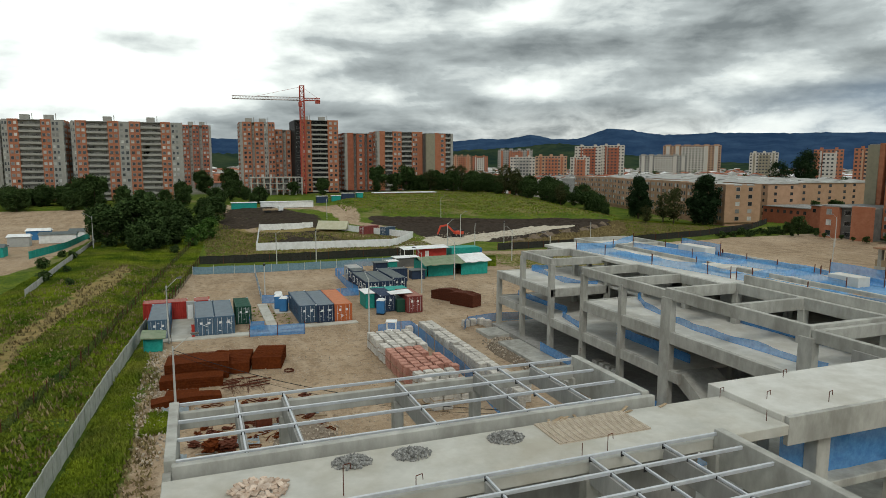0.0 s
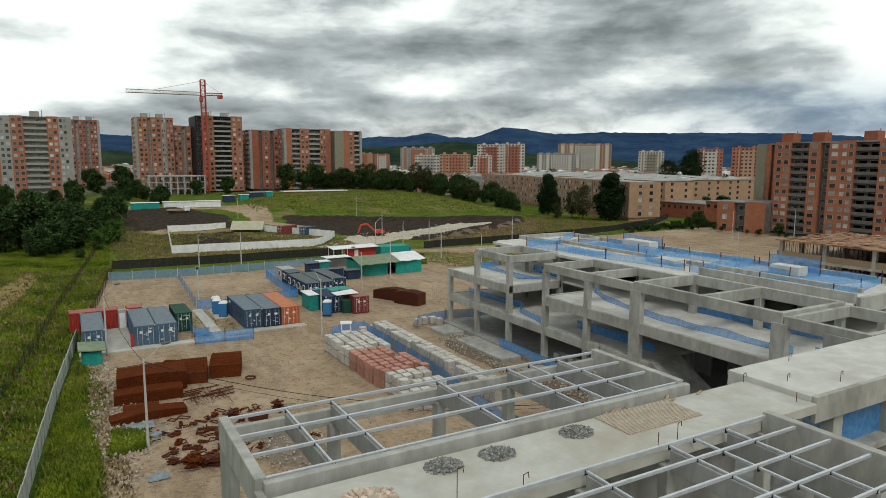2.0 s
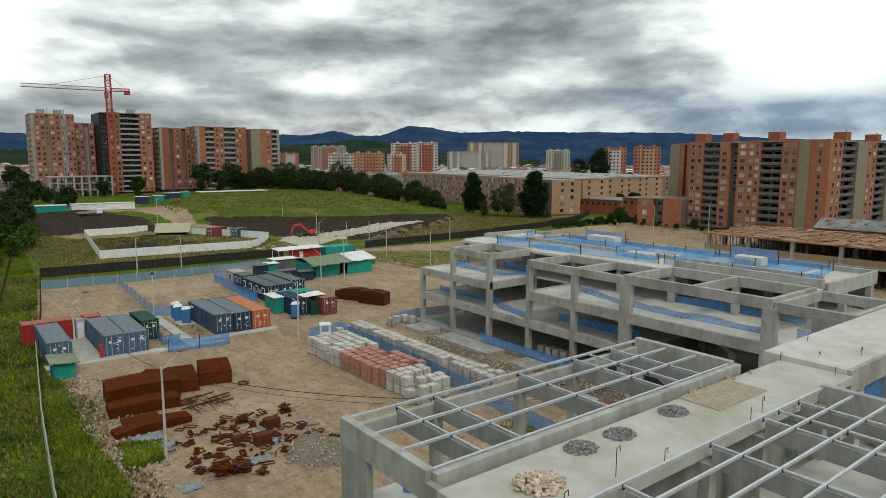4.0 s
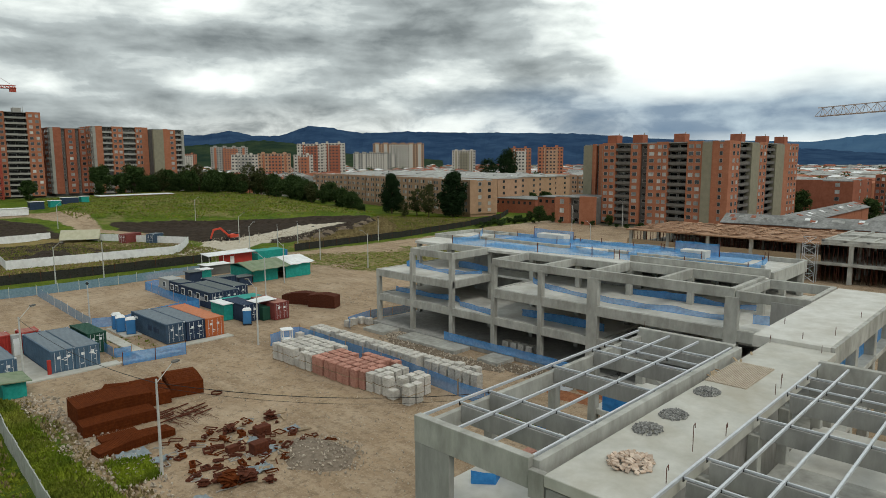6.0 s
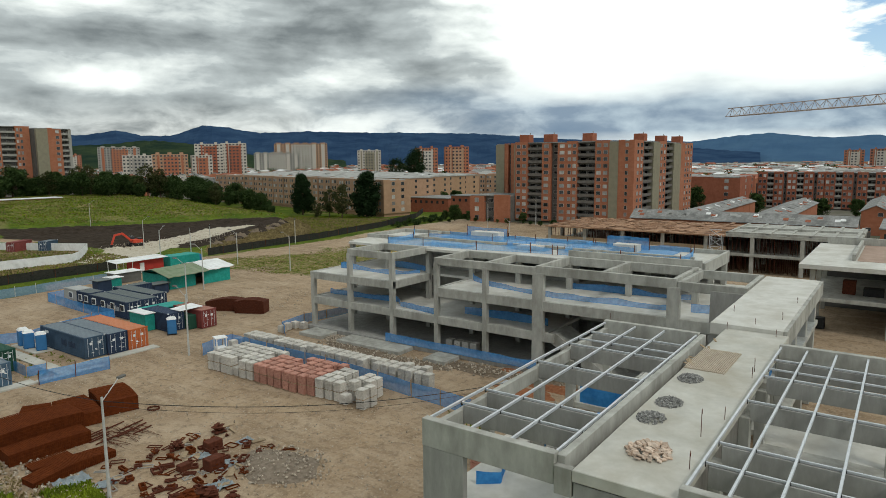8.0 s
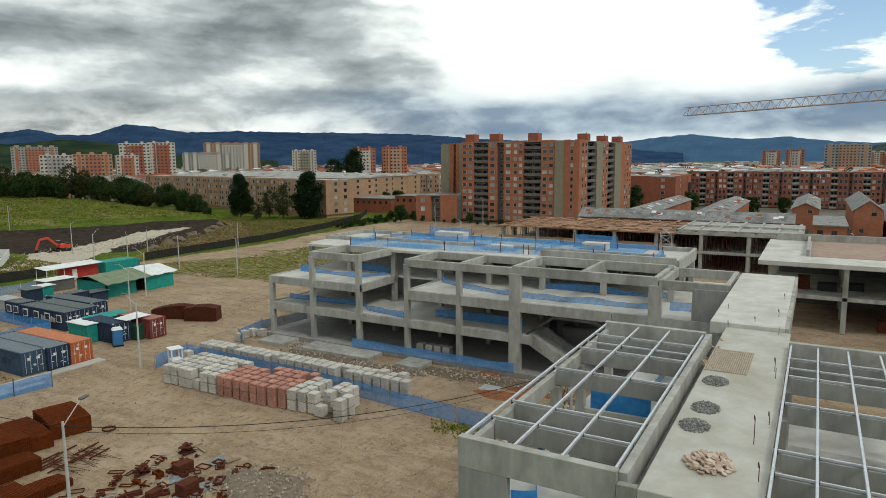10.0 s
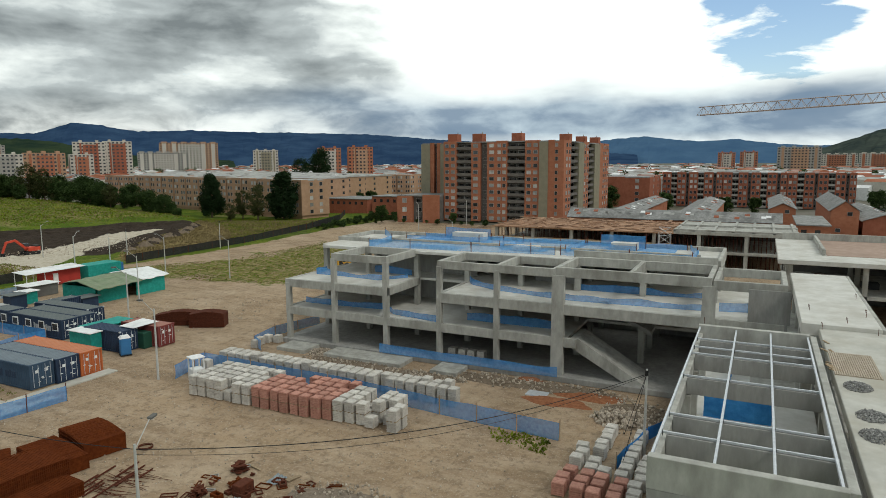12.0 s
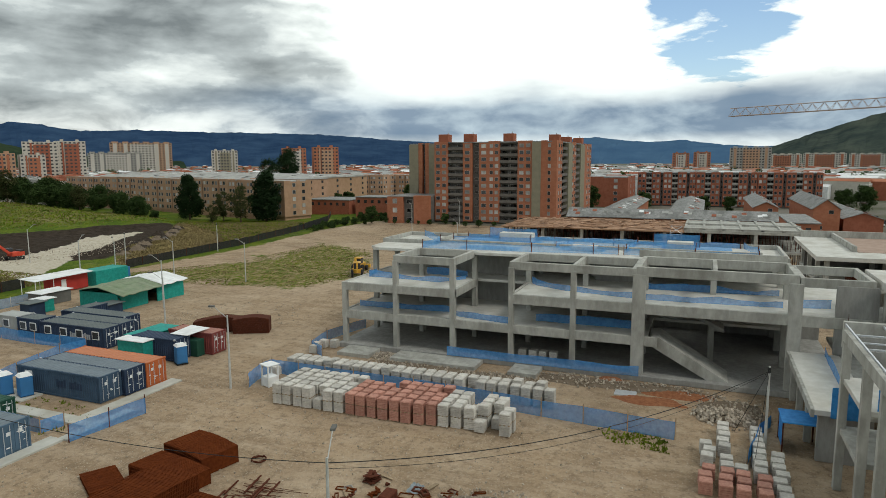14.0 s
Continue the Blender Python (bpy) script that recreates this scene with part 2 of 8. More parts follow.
GREYWALL = mat("grey_render", (0.30, 0.29, 0.26), (0.36, 0.35, 0.32), 0.7, 0.9, 0.1, stain=(0.24, 0.23, 0.21), stain_scale=0.12, stain_amount=0.4)
OLIVE = mat("olive_grey_render", (0.235, 0.215, 0.155), (0.28, 0.255, 0.185), 0.7, 0.9, 0.1)
CREAM = mat("cream_render", (0.46, 0.43, 0.38), (0.54, 0.51, 0.45), 0.7, 0.9, 0.1)
WINFRAME = mat("window_frame", (0.34, 0.335, 0.32), (0.44, 0.43, 0.41), 1.0, 0.7, 0.0, vary=0.3)
GLASS = mat("dark_window_glass", (0.028, 0.033, 0.038), (0.06, 0.066, 0.072), 0.3, 0.12, 0.0, vary=0.5, spec=0.6)
CURTAIN = mat("curtained_window", (0.24, 0.24, 0.235), (0.46, 0.45, 0.43), 0.4, 0.3, 0.0, vary=0.55)
# dark grey for lamp heads, and for shade painted into recesses and open bays
SHADEGREY = mat("dark_grey_and_shade", (0.11, 0.105, 0.10), (0.16, 0.155, 0.145), 0.5, 0.9, 0.0)
MACHINE_RED = mat("red_machine_paint", (0.52, 0.06, 0.035), (0.60, 0.085, 0.045), 2.0, 0.5, 0.05)
MACHINE_YELLOW = mat("yellow_machine_paint", (0.48, 0.27, 0.03), (0.56, 0.33, 0.05), 2.0, 0.5, 0.05)
CRANE_RED = mat("red_crane_paint", (0.38, 0.07, 0.05), (0.46, 0.10, 0.07), 1.0, 0.6, 0.0)
CRANE_PALE = mat("pale_crane_paint", (0.36, 0.29, 0.27), (0.46, 0.38, 0.35), 1.0, 0.6, 0.0)
LEAF = mat("leaves", (0.026, 0.050, 0.016), (0.068, 0.105, 0.034), 0.6, 0.95, 0.0, island=0.45, spec=0.05)
LEAF_DARK = mat("dark_leaves", (0.012, 0.027, 0.011), (0.030, 0.055, 0.022), 0.6, 0.95, 0.0, island=0.4, spec=0.05)
LEAF_LIGHT = mat("light_leaves", (0.04, 0.095, 0.018), (0.085, 0.15, 0.035), 0.6, 0.95, 0.0, island=0.4, spec=0.05)
LEAF_DULL = mat("dull_leaves", (0.040, 0.050, 0.018), (0.085, 0.090, 0.036), 0.6, 0.95, 0.0, island=0.45, spec=0.05)
BARK = mat("bark", (0.07, 0.05, 0.035), (0.12, 0.09, 0.065), 4.0, 0.95, 0.5)
BLADE = mat("grass_blades", (0.045, 0.090, 0.010), (0.20, 0.25, 0.020), 0.16, 0.95, 0.0, island=0.25, stain=(0.25, 0.22, 0.06), stain_scale=0.09, stain_amount=0.5, spec=0.05, fine=5.0)
DRY_BLADE = mat("dry_weeds", (0.16, 0.125, 0.06), (0.27, 0.215, 0.11), 0.5, 0.95, 0.0, island=0.4, spec=0.05)
# mountain base colours carry the blue of distant haze
MOUNTAIN = mat("hazed_forested_mountain", (0.018, 0.040, 0.088), (0.036, 0.070, 0.130), 0.006, 1.0, 0.0, stretch=(1, 1, 2.5), spec=0.0)
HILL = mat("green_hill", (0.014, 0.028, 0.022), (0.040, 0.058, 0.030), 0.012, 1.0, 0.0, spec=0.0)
MOUNTAIN_HAZE = mat("haze_tinted_far_mountain", (0.050, 0.105, 0.190), (0.066, 0.128, 0.215), 0.006, 1.0, 0.0, stretch=(1, 1, 2.5), spec=0.0)
# the grey in this hill's green stands in for haze
HILL_GREY = mat("grey_green_hill", (0.030, 0.042, 0.040), (0.062, 0.078, 0.066), 0.012, 1.0, 0.0, stain=(0.085, 0.095, 0.075), stain_scale=0.006, stain_amount=0.5, spec=0.0)


def paint(name, colour, dirt=0.55):
    a = tuple(c * 0.85 for c in colour)
    return mat(name, a, colour, 1.2, 0.6, 0.1, stain=tuple(c * dirt for c in colour), stain_scale=0.9, stain_amount=0.5)


# ---- mesh helpers ----
class Build:
    """Collects vertices and faces of one mesh."""

    def __init__(self, m=None):
        self.v, self.f, self.k, self.m = [], [], [], m or Matrix.Identity(4)

    def add(self, pts, faces, k=0):
        n = len(self.v)
        self.v += [self.m @ Vector(p) for p in pts]
        self.f += [tuple(i + n for i in f) for f in faces]
        self.k += [k] * len(faces)

    def box(self, x0, x1, y0, y1, z0, z1, k=0, b=0.0):
        if b <= 0:
            p = [(x, y, z) for z in (z0, z1) for y in (y0, y1) for x in (x0, x1)]
            self.add(p, [(0, 2, 3, 1), (4, 5, 7, 6), (0, 1, 5, 4), (2, 6, 7, 3), (0, 4, 6, 2), (1, 3, 7, 5)], k)
            return
        p, idx = [], {}
        for sx in (0, 1):
            for sy in (0, 1):
                for sz in (0, 1):
                    c = ((x0, x1)[sx], (y0, y1)[sy], (z0, z1)[sz])
                    ins = tuple(b if s == 0 else -b for s in (sx, sy, sz))
                    for a in range(3):
                        q = [c[i] + (0 if i == a else ins[i]) for i in range(3)]
                        idx[(sx, sy, sz, a)] = len(p)
                        p.append(q)
        faces = []
        for a in range(3):
            o = [i for i in range(3) if i != a]
            for s in (0, 1):
                q = []
                for u, w in ((0, 0), (1, 0), (1, 1), (0, 1)):
                    key = [0, 0, 0]
                    key[a], key[o[0]], key[o[1]] = s, u, w
                    q.append(idx[(*key, a)])
                flip = (s == 0) ^ (a == 1)
                faces.append(tuple(q[::-1]) if flip else tuple(q))
        for a in range(3):
            o = [i for i in range(3) if i != a]
            for u in (0, 1):
                for w in (0, 1):
                    def at(t, ax):
                        key = [0, 0, 0]
                        key[a], key[o[0]], key[o[1]] = t, u, w
                        return idx[(*key, ax)]
                    faces.append((at(0, o[0]), at(1, o[0]), at(1, o[1]), at(0, o[1])))
        for sx in (0, 1):
            for sy in (0, 1):
                for sz in (0, 1):
                    faces.append(tuple(idx[(sx, sy, sz, a)] for a in range(3)))
        self.add(p, faces, k)

    def rod(self, a, b, r0, r1=None, n=6, k=0):
        a, b = Vector(a), Vector(b)
        r1 = r0 if r1 is None else r1
        q = (b - a).to_track_quat("Z", "Y").to_matrix()
        p = []
        for c, r in ((a, r0), (b, r1)):
            p += [c + q @ Vector((r * math.cos(2 * math.pi * i / n), r * math.sin(2 * math.pi * i / n), 0)) for i in range(n)]
        f = [(i, (i + 1) % n, n + (i + 1) % n, n + i) for i in range(n)]
        f += [tuple(range(n))[::-1], tuple(range(n, 2 * n))]
        self.add(p, f, k)

    def beam(self, a, b, w, h, k=0):
        """A straight bar of section w by h between two points."""
        a, b = Vector(a), Vector(b)
        d = (b - a).normalized()
        s = Vector((-d.y, d.x, 0))
        s = s.normalized() if s.length > 1e-4 else Vector((1, 0, 0))
        t = d.cross(s)
        p = [c + s * (w / 2 * i) + t * (h / 2 * j) for c in (a, b) for i, j in ((-1, -1), (1, -1), (1, 1), (-1, 1))]
        self.add(p, [(3, 2, 1, 0), (4, 5, 6, 7), (0, 1, 5, 4), (1, 2, 6, 5), (2, 3, 7, 6), (3, 0, 4, 7)], k)

    def hoop(self, x, y, w, d, rz, z, t, hgt, k=0):
        """A flat rectangular ring of bar width t."""
        c, s = math.cos(rz), math.sin(rz)
        p = [(x + c * u - s * v, y + s * u + c * v, zz) for zz in (z, z + hgt) for q in (0, t) for u, v in ((-w + q, -d + q), (w - q, -d + q), (w - q, d - q), (-w + q, d - q))]
        f = []
        for i in range(4):
            j = (i + 1) % 4
            f += [(i, j, 8 + j, 8 + i), (4 + j, 4 + i, 12 + i, 12 + j), (8 + i, 8 + j, 12 + j, 12 + i), (j, i, 4 + i, 4 + j)]
        self.add(p, f, k)

    def tube(self, pts, r, n=5, k=0):
        """One joined tube along a line of points."""
        p = []
        for i, c in enumerate(pts):
            d = (Vector(pts[min(i + 1, len(pts) - 1)]) - Vector(pts[max(i - 1, 0)])).normalized()
            q = d.to_track_quat("Z", "Y").to_matrix()
            p += [Vector(c) + q @ Vector((r * math.cos(2 * math.pi * j / n), r * math.sin(2 * math.pi * j / n), 0)) for j in range(n)]
        self.add(p, [(i * n + j, i * n + (j + 1) % n, (i + 1) * n + (j + 1) % n, (i + 1) * n + j) for i in range(len(pts) - 1) for j in range(n)], k)

    def rock(self, c, r, k=0, flat_z=0.7):
        p = [(1, 0, 0), (-1, 0, 0), (0, 1, 0), (0, -1, 0), (0, 0, 1), (0, 0, -1)]
        p = [Vector(c) + Vector((q[0], q[1], q[2] * flat_z)) * r * random.uniform(0.7, 1.25) for q in p]
        e = Euler((random.random() * 6, random.random() * 6, random.random() * 6)).to_matrix()
        p = [Vector(c) + e @ (q - Vector(c)) for q in p]
        self.add(p, [(0, 2, 4), (2, 1, 4), (1, 3, 4), (3, 0, 4), (2, 0, 5), (1, 2, 5), (3, 1, 5), (0, 3, 5)], k)

    def mesh(self, name, mats):
        me = bpy.data.meshes.new(name)
        me.from_pydata(self.v, [], self.f)
        for m in mats if isinstance(mats, (list, tuple)) else [mats]:
            me.materials.append(m)
        if any(self.k):
            me.polygons.foreach_set("material_index", self.k)
        me.update()
        return me


def thing(name, label, category, group="", kind="", at=(0, 0, 0), rz=0.0):
    ob = new(name)
    ob.empty_display_size = 0.2
    ob.matrix_basis = pose(*at, 0, 0, rz)
    return tagged(ob, label, category, group, kind)


def part(name, b, mats, parent=None, label=""):
    ob = new(name, b if isinstance(b, bpy.types.Mesh) else b.mesh(name, mats))
    ob.parent = parent
    return tagged(ob, label)


def solid(name, b, mats, label, category, group="", kind=""):
    """A top-level thing of one mesh."""
    return tagged(part(name, b, mats), label, category, group, kind)


def boxpart(name, parent, material, x0, x1, y0, y1, z0, z1, b=0.02, label=""):
    k = Build()
    k.box(x0, x1, y0, y1, z0, z1, 0, b)
    return part(name, k, material, parent, label)


# ---- ground: one sheet to the horizon ----
def smooth(e0, e1, v):
    t = np.clip((v - e0) / (e1 - e0), 0, 1)
    return t * t * (3 - 2 * t)


def inside(poly, X, Y):
    res = np.zeros(X.shape, bool)
    n = len(poly)
    for i in range(n):
        (x0, y0), (x1, y1) = poly[i], poly[(i + 1) % n]
        if y0 == y1:
            continue
        res ^= ((y0 > Y) != (y1 > Y)) & (X < (x1 - x0) * (Y - y0) / (y1 - y0) + x0)
    return res


def edge_dist(poly, X, Y):
    """Distance to the outline, negative inside."""
    d = np.full(X.shape, 1e9)
    n = len(poly)
    for i in range(n):
        (x0, y0), (x1, y1) = poly[i], poly[(i + 1) % n]
        dx, dy = x1 - x0, y1 - y0
        t = np.clip(((X - x0) * dx + (Y - y0) * dy) / (dx * dx + dy * dy), 0, 1)
        d = np.minimum(d, np.hypot(X - x0 - t * dx, Y - y0 - t * dy))
    return np.where(inside(poly, X, Y), -d, d)


SITE = [(-5.4, -40), (-5.4, 52), (-5.6, 60), (-5.4, 74), (-6.2, 84), (-5.6, 100), (-1.2, 137.5), (30, 136), (33, 142), (60, 146), (62, 152), (80, 147.5),
        (110, 148), (150, 153), (172, 150), (180, 110), (150, 20), (150, -40)]
LAWN = [(66, 146), (62, 130), (63, 117), (67, 103), (84, 100), (114, 116), (121, 134), (88, 134)]
FIELD = [(58, 268), (70, 260), (94, 250), (118, 241), (143, 235), (157, 224), (166, 232), (162, 300), (150, 345), (120, 352), (60, 330)]
PIT = [(66, 257), (92, 246), (116, 236), (142, 230), (153, 220), (147, 210), (136, 200), (111, 187), (92, 174), (81, 165), (72, 172), (64, 186), (64, 214), (60, 236)]
VERGE = [(73, 153), (90, 154), (110, 156), (138, 159), (168, 165), (175, 178), (164, 200), (154, 214), (147, 210), (136, 200), (111, 187), (92, 174), (81, 164)]
MOUND = [(6, 226), (9, 262), (12, 284), (30, 290), (46, 262), (44, 240), (42, 216), (30, 224)]
STONE_ROAD = [(50, 157), (60, 160), (74, 170), (86, 184), (102, 192), (118, 203), (135, 212), (132, 215), (120, 216), (90, 199), (68, 188), (60, 178), (48, 166)]
TAN_PATH = [(-19.0, 70), (-18.8, 88), (-17.8, 99), (-16.0, 110.7), (-13.5, 125.4), (-12.2, 143), (-14.6, 150), (-17.0, 136), (-19.2, 123), (-20.8, 103.5), (-22.0, 92), (-23.0, 78), (-23.5, 70)]
YARD_WEST = [(-27, 214), (-30, 180), (-35, 150), (-44, 140), (-150, 140), (-150, 292), (-26, 292), (-22, 255)]
LANE_NORTH = [(14, 291), (60, 289), (64, 270), (58, 240), (64, 217), (59, 213), (51, 240), (52, 266), (46, 282), (14, 284)]
EAST_TOWN = [(139, -60), (139, 84), (168, 84), (170, 140), (190, 150), (600, 150), (600, -60)]
LANE = [(20, 215), (42, 205), (60, 188), (54, 172), (48, 176), (52, 186), (38, 200), (16, 212), (8, 300), (14, 300)]


def height(X, Y):
    z = 5.2 * smooth(232, 335, Y) * (1 - smooth(165, 215, X)) + 2.0 * smooth(150, 180, X) * smooth(60, 100, Y) * (1 - smooth(135, 160, Y)) - 0.9 * smooth(145, 185, X) * smooth(160, 200, Y)
    z += 1.8 * smooth(6, -10, edge_dist(FIELD, X, Y))
    z -= 1.3 * smooth(1, -9, edge_dist(PIT, X, Y))
    z += 0.9 * smooth(3, -8, edge_dist(MOUND, X, Y))
    # the grass bank outside the west fence
    z += 0.7 * smooth(-10, -14, X) * smooth(-34, -24, X) * smooth(40, 60, Y) * (1 - smooth(200, 230, Y))
    return z


def axis(lo, hi, step, far):
    fine = list(np.arange(lo, hi + step / 2, step))
    out, d, v = [], step, hi
    while v < far:
        d *= 1.35
        v += d
        out.append(v)
    pre, d, v = [], step, lo
    while v > -far:
        d *= 1.35
        v -= d
        pre.append(v)
    return np.array(pre[::-1] + fine + out)


GX, GY = axis(-60, 200, 1.2, 4800), axis(28, 300, 1.2, 4800)
XX, YY = np.meshgrid(GX, GY)
wob = np.array([[noise.noise((x * 0.11, y * 0.11, 0)) * 2.2 + noise.noise((x * 0.4, y * 0.4, 5)) * 1.1 for x in GX] for y in GY])
rough = np.array([[noise.noise((x * 0.5, y * 0.5, 9)) for x in GX] for y in GY])
near = smooth(700, 300, np.hypot(XX, YY))
dirt = smooth(1.2, -1.2, edge_dist(SITE, XX, YY) + wob * 0.9)
lawn = smooth(4, -4, edge_dist(LAWN, XX, YY) + wob * 3)
dirt = dirt * (1 - 0.62 * lawn)
for poly, amount in ((YARD_WEST, 1.0), (LANE, 0.8), (LANE_NORTH, 0.9)):
    dirt = np.maximum(dirt, amount * smooth(1.2, -1.2, edge_dist(poly, XX, YY) + wob * 0.6))
dark = np.maximum(smooth(1.5, -1.5, edge_dist(PIT, XX, YY) + wob), 0.75 * smooth(2, -2, edge_dist(MOUND, XX, YY) + wob))
dark = np.maximum(dark, 0.9 * smooth(1, -1, edge_dist([(16, 171), (45, 169), (36, 212), (20, 212)], XX, YY) + wob * 1.6))
stone = smooth(0.8, -0.8, edge_dist(STONE_ROAD, XX, YY) + wob * 0.7)
dry = 1.0 * smooth(3, -5, edge_dist(VERGE, XX, YY) + wob * 2)
dry = np.maximum(dry, 0.5 * lawn)
dry = np.maximum(dry, 0.40 * smooth(2, -6, edge_dist(FIELD, XX, YY) + wob * 2))
dry = np.maximum(dry, 0.85 * smooth(6, -6, edge_dist([(6, 152), (50, 152), (40, 240), (10, 245)], XX, YY) + wob * 3))
dry = np.maximum(dry, smooth(2.5, -2.5, edge_dist(TAN_PATH, XX, YY) + wob * 1.2))
town = smooth(330, 420, np.hypot(XX, YY))
town = np.maximum(town, smooth(2, -2, edge_dist(EAST_TOWN, XX, YY)))
dark, stone, dry = dark * near, stone * near, dry * near
ZZ = height(XX, YY) + 0.16 * rough * (1 - dirt) * near + 0.05 * rough * dirt * near + 0.55 * np.abs(rough) * dark + 0.12 * rough * stone
ZZ -= 0.02
# trodden pad under the frames stays level
level = smooth(-2, 3, edge_dist([(-4, -30), (-4, 31), (36, 33), (36, 81), (62, 81), (62, -30)], XX, YY))
ZZ = ZZ * level - 0.03 * (1 - level)
nx, ny = len(GX), len(GY)
ground_mesh = bpy.data.meshes.new("ground")
ground_mesh.from_pydata(np.stack([XX.ravel(), YY.ravel(), ZZ.ravel()], 1).tolist(), [],
                        [(j * nx + i, j * nx + i + 1, (j + 1) * nx + i + 1, (j + 1) * nx + i) for j in range(ny - 1) for i in range(nx - 1)])
for key, arr in (("dirt", dirt), ("dark", dark), ("stone", stone), ("dry", dry), ("town", town)):
    ground_mesh.attributes.new(key, "FLOAT", "POINT").data.foreach_set("value", arr.ravel().astype(np.float32))


def ground_material():
    m = bpy.data.materials.new("ground_cover")
    m.use_nodes = True
    nt = m.node_tree
    bsdf = nt.nodes["Principled BSDF"]
    geo = nt.nodes.new("ShaderNodeNewGeometry")

    def nz(scale, detail=8.0, stretch=(1, 1, 1)):
        mp = nt.nodes.new("ShaderNodeMapping")
        mp.inputs["Scale"].default_value = stretch
        nt.links.new(geo.outputs["Position"], mp.inputs[0])
        n = nt.nodes.new("ShaderNodeTexNoise")
        n.inputs["Scale"].default_value, n.inputs["Detail"].default_value, n.inputs["Roughness"].default_value = scale, detail, 0.62
        nt.links.new(mp.outputs[0], n.inputs["Vector"])
        return n.outputs[0]

    def rng(v, lo, hi, to0=0.0, to1=1.0):
        r = nt.nodes.new("ShaderNodeMapRange")
        for i, q in enumerate((lo, hi, to0, to1)):
            r.inputs[i + 1].default_value = q
        nt.links.new(v, r.inputs[0])
        return r.outputs[0]

    def mix(fac, a, b):
        n = nt.nodes.new("ShaderNodeMix")
        n.data_type = "RGBA"
        for sock, v in ((n.inputs[0], fac), (n.inputs[6], a), (n.inputs[7], b)):
            if isinstance(v, tuple):
                sock.default_value = (*v, 1)
            else:
                nt.links.new(v, sock)
        return n.outputs[2]

    def attr(key, sharp=0.25):
        a = nt.nodes.new("ShaderNodeAttribute")
        a.attribute_name = key
        add = nt.nodes.new("ShaderNodeMath")
        add.operation = "ADD"
        nt.links.new(a.outputs["Fac"], add.inputs[0])
        nt.links.new(rng(nz(0.9), 0.3, 0.7, -sharp, sharp), add.inputs[1])
        return rng(add.outputs[0], 0.35, 0.65)

    grass = mix(rng(nz(0.13), 0.35, 0.65), (0.072, 0.118, 0.012), (0.18, 0.205, 0.024))
    grass = mix(rng(nz(0.32, 7.0), 0.50, 0.66, 0.0, 0.7), grass, (0.055, 0.080, 0.018))
    grass = mix(rng(nz(1.6, 9.0), 0.38, 0.68), grass, (0.045, 0.085, 0.014))
    grass = mix(rng(nz(0.05, 4.0), 0.56, 0.68), grass, (0.20, 0.185, 0.075))
    dry_grass = mix(rng(nz(0.8), 0.35, 0.65), (0.30, 0.215, 0.095), (0.165, 0.145, 0.05))
    soil = mix(rng(nz(0.10, 6.0), 0.36, 0.62), (0.385, 0.280, 0.182), (0.270, 0.194, 0.126))
    soil = mix(rng(nz(0.5, 9.0, (1, 0.35, 1)), 0.45, 0.70), soil, (0.455, 0.350, 0.246))
    soil = mix(rng(nz(2.5, 9.0), 0.52, 0.75), soil, (0.220, 0.160, 0.107))
    soil = mix(rng(nz(0.45, 7.0, (1, 0.12, 1)), 0.54, 0.68, 0.0, 0.55), soil, (0.445, 0.345, 0.246))
    soil = mix(rng(nz(0.6, 7.0, (0.14, 1, 1)), 0.56, 0.70, 0.0, 0.5), soil, (0.204, 0.155, 0.107))
    soil = mix(rng(nz(0.045, 5.0), 0.52, 0.64, 0.0, 0.6), soil, (0.475, 0.368, 0.262))
    soil = mix(rng(nz(1.1, 10.0), 0.50, 0.72, 0.0, 0.8), soil, (0.168, 0.122, 0.082))
    soil = mix(rng(nz(3.6, 9.0), 0.55, 0.70, 0.0, 0.8), soil, (0.448, 0.369, 0.279))
    speck = rng(nz(7.0, 4.0), 0.62, 0.68)
    soil = mix(speck, soil, (0.469, 0.398, 0.316))
    soil = mix(rng(nz(5.0, 5.0), 0.36, 0.30), soil, (0.143, 0.102, 0.070))
    pit = mix(rng(nz(0.6), 0.35, 0.65), (0.026, 0.020, 0.015), (0.060, 0.045, 0.034))
    pale = mix(rng(nz(1.2), 0.35, 0.65), (0.40, 0.35, 0.27), (0.56, 0.51, 0.42))
    urban = mix(rng(nz(0.03), 0.4, 0.6), (0.095, 0.10, 0.065), (0.19, 0.175, 0.15))
    col = mix(attr("dry"), grass, dry_grass)
    col = mix(attr("dirt"), col, soil)
    col = mix(attr("dark"), col, pit)
    col = mix(attr("stone"), col, pale)
    col = mix(attr("town"), col, urban)
    nt.links.new(col, bsdf.inputs["Base Color"])
    bsdf.inputs["Roughness"].default_value = 0.97
    bsdf.inputs["Specular IOR Level"].default_value = 0.04
    bp = nt.nodes.new("ShaderNodeBump")
    bp.inputs["Strength"].default_value, bp.inputs["Distance"].default_value = 1.0, 0.2
    nt.links.new(nz(2.2, 10.0), bp.inputs["Height"])
    nt.links.new(bp.outputs[0], bsdf.inputs["Normal"])
    return m


ground_mesh.materials.append(ground_material())
ground_mesh.polygons.foreach_set("use_smooth", [True] * len(ground_mesh.polygons))
tagged(new("ground", ground_mesh), "trodden tan soil, rough green grass and dark turned earth", "ground", kind="structure")


def gz(x, y):
    return float(height(np.array([x]), np.array([y]))[0]) - 0.02


# ---- the three-storey concrete frame ----
F0, F1, F2, F3 = 0.55, 4.35, 7.7, 11.15
frame_house = thing("concrete_frame_building", "unfinished grey concrete frame with open storeys and bare columns", "building", kind="structure")


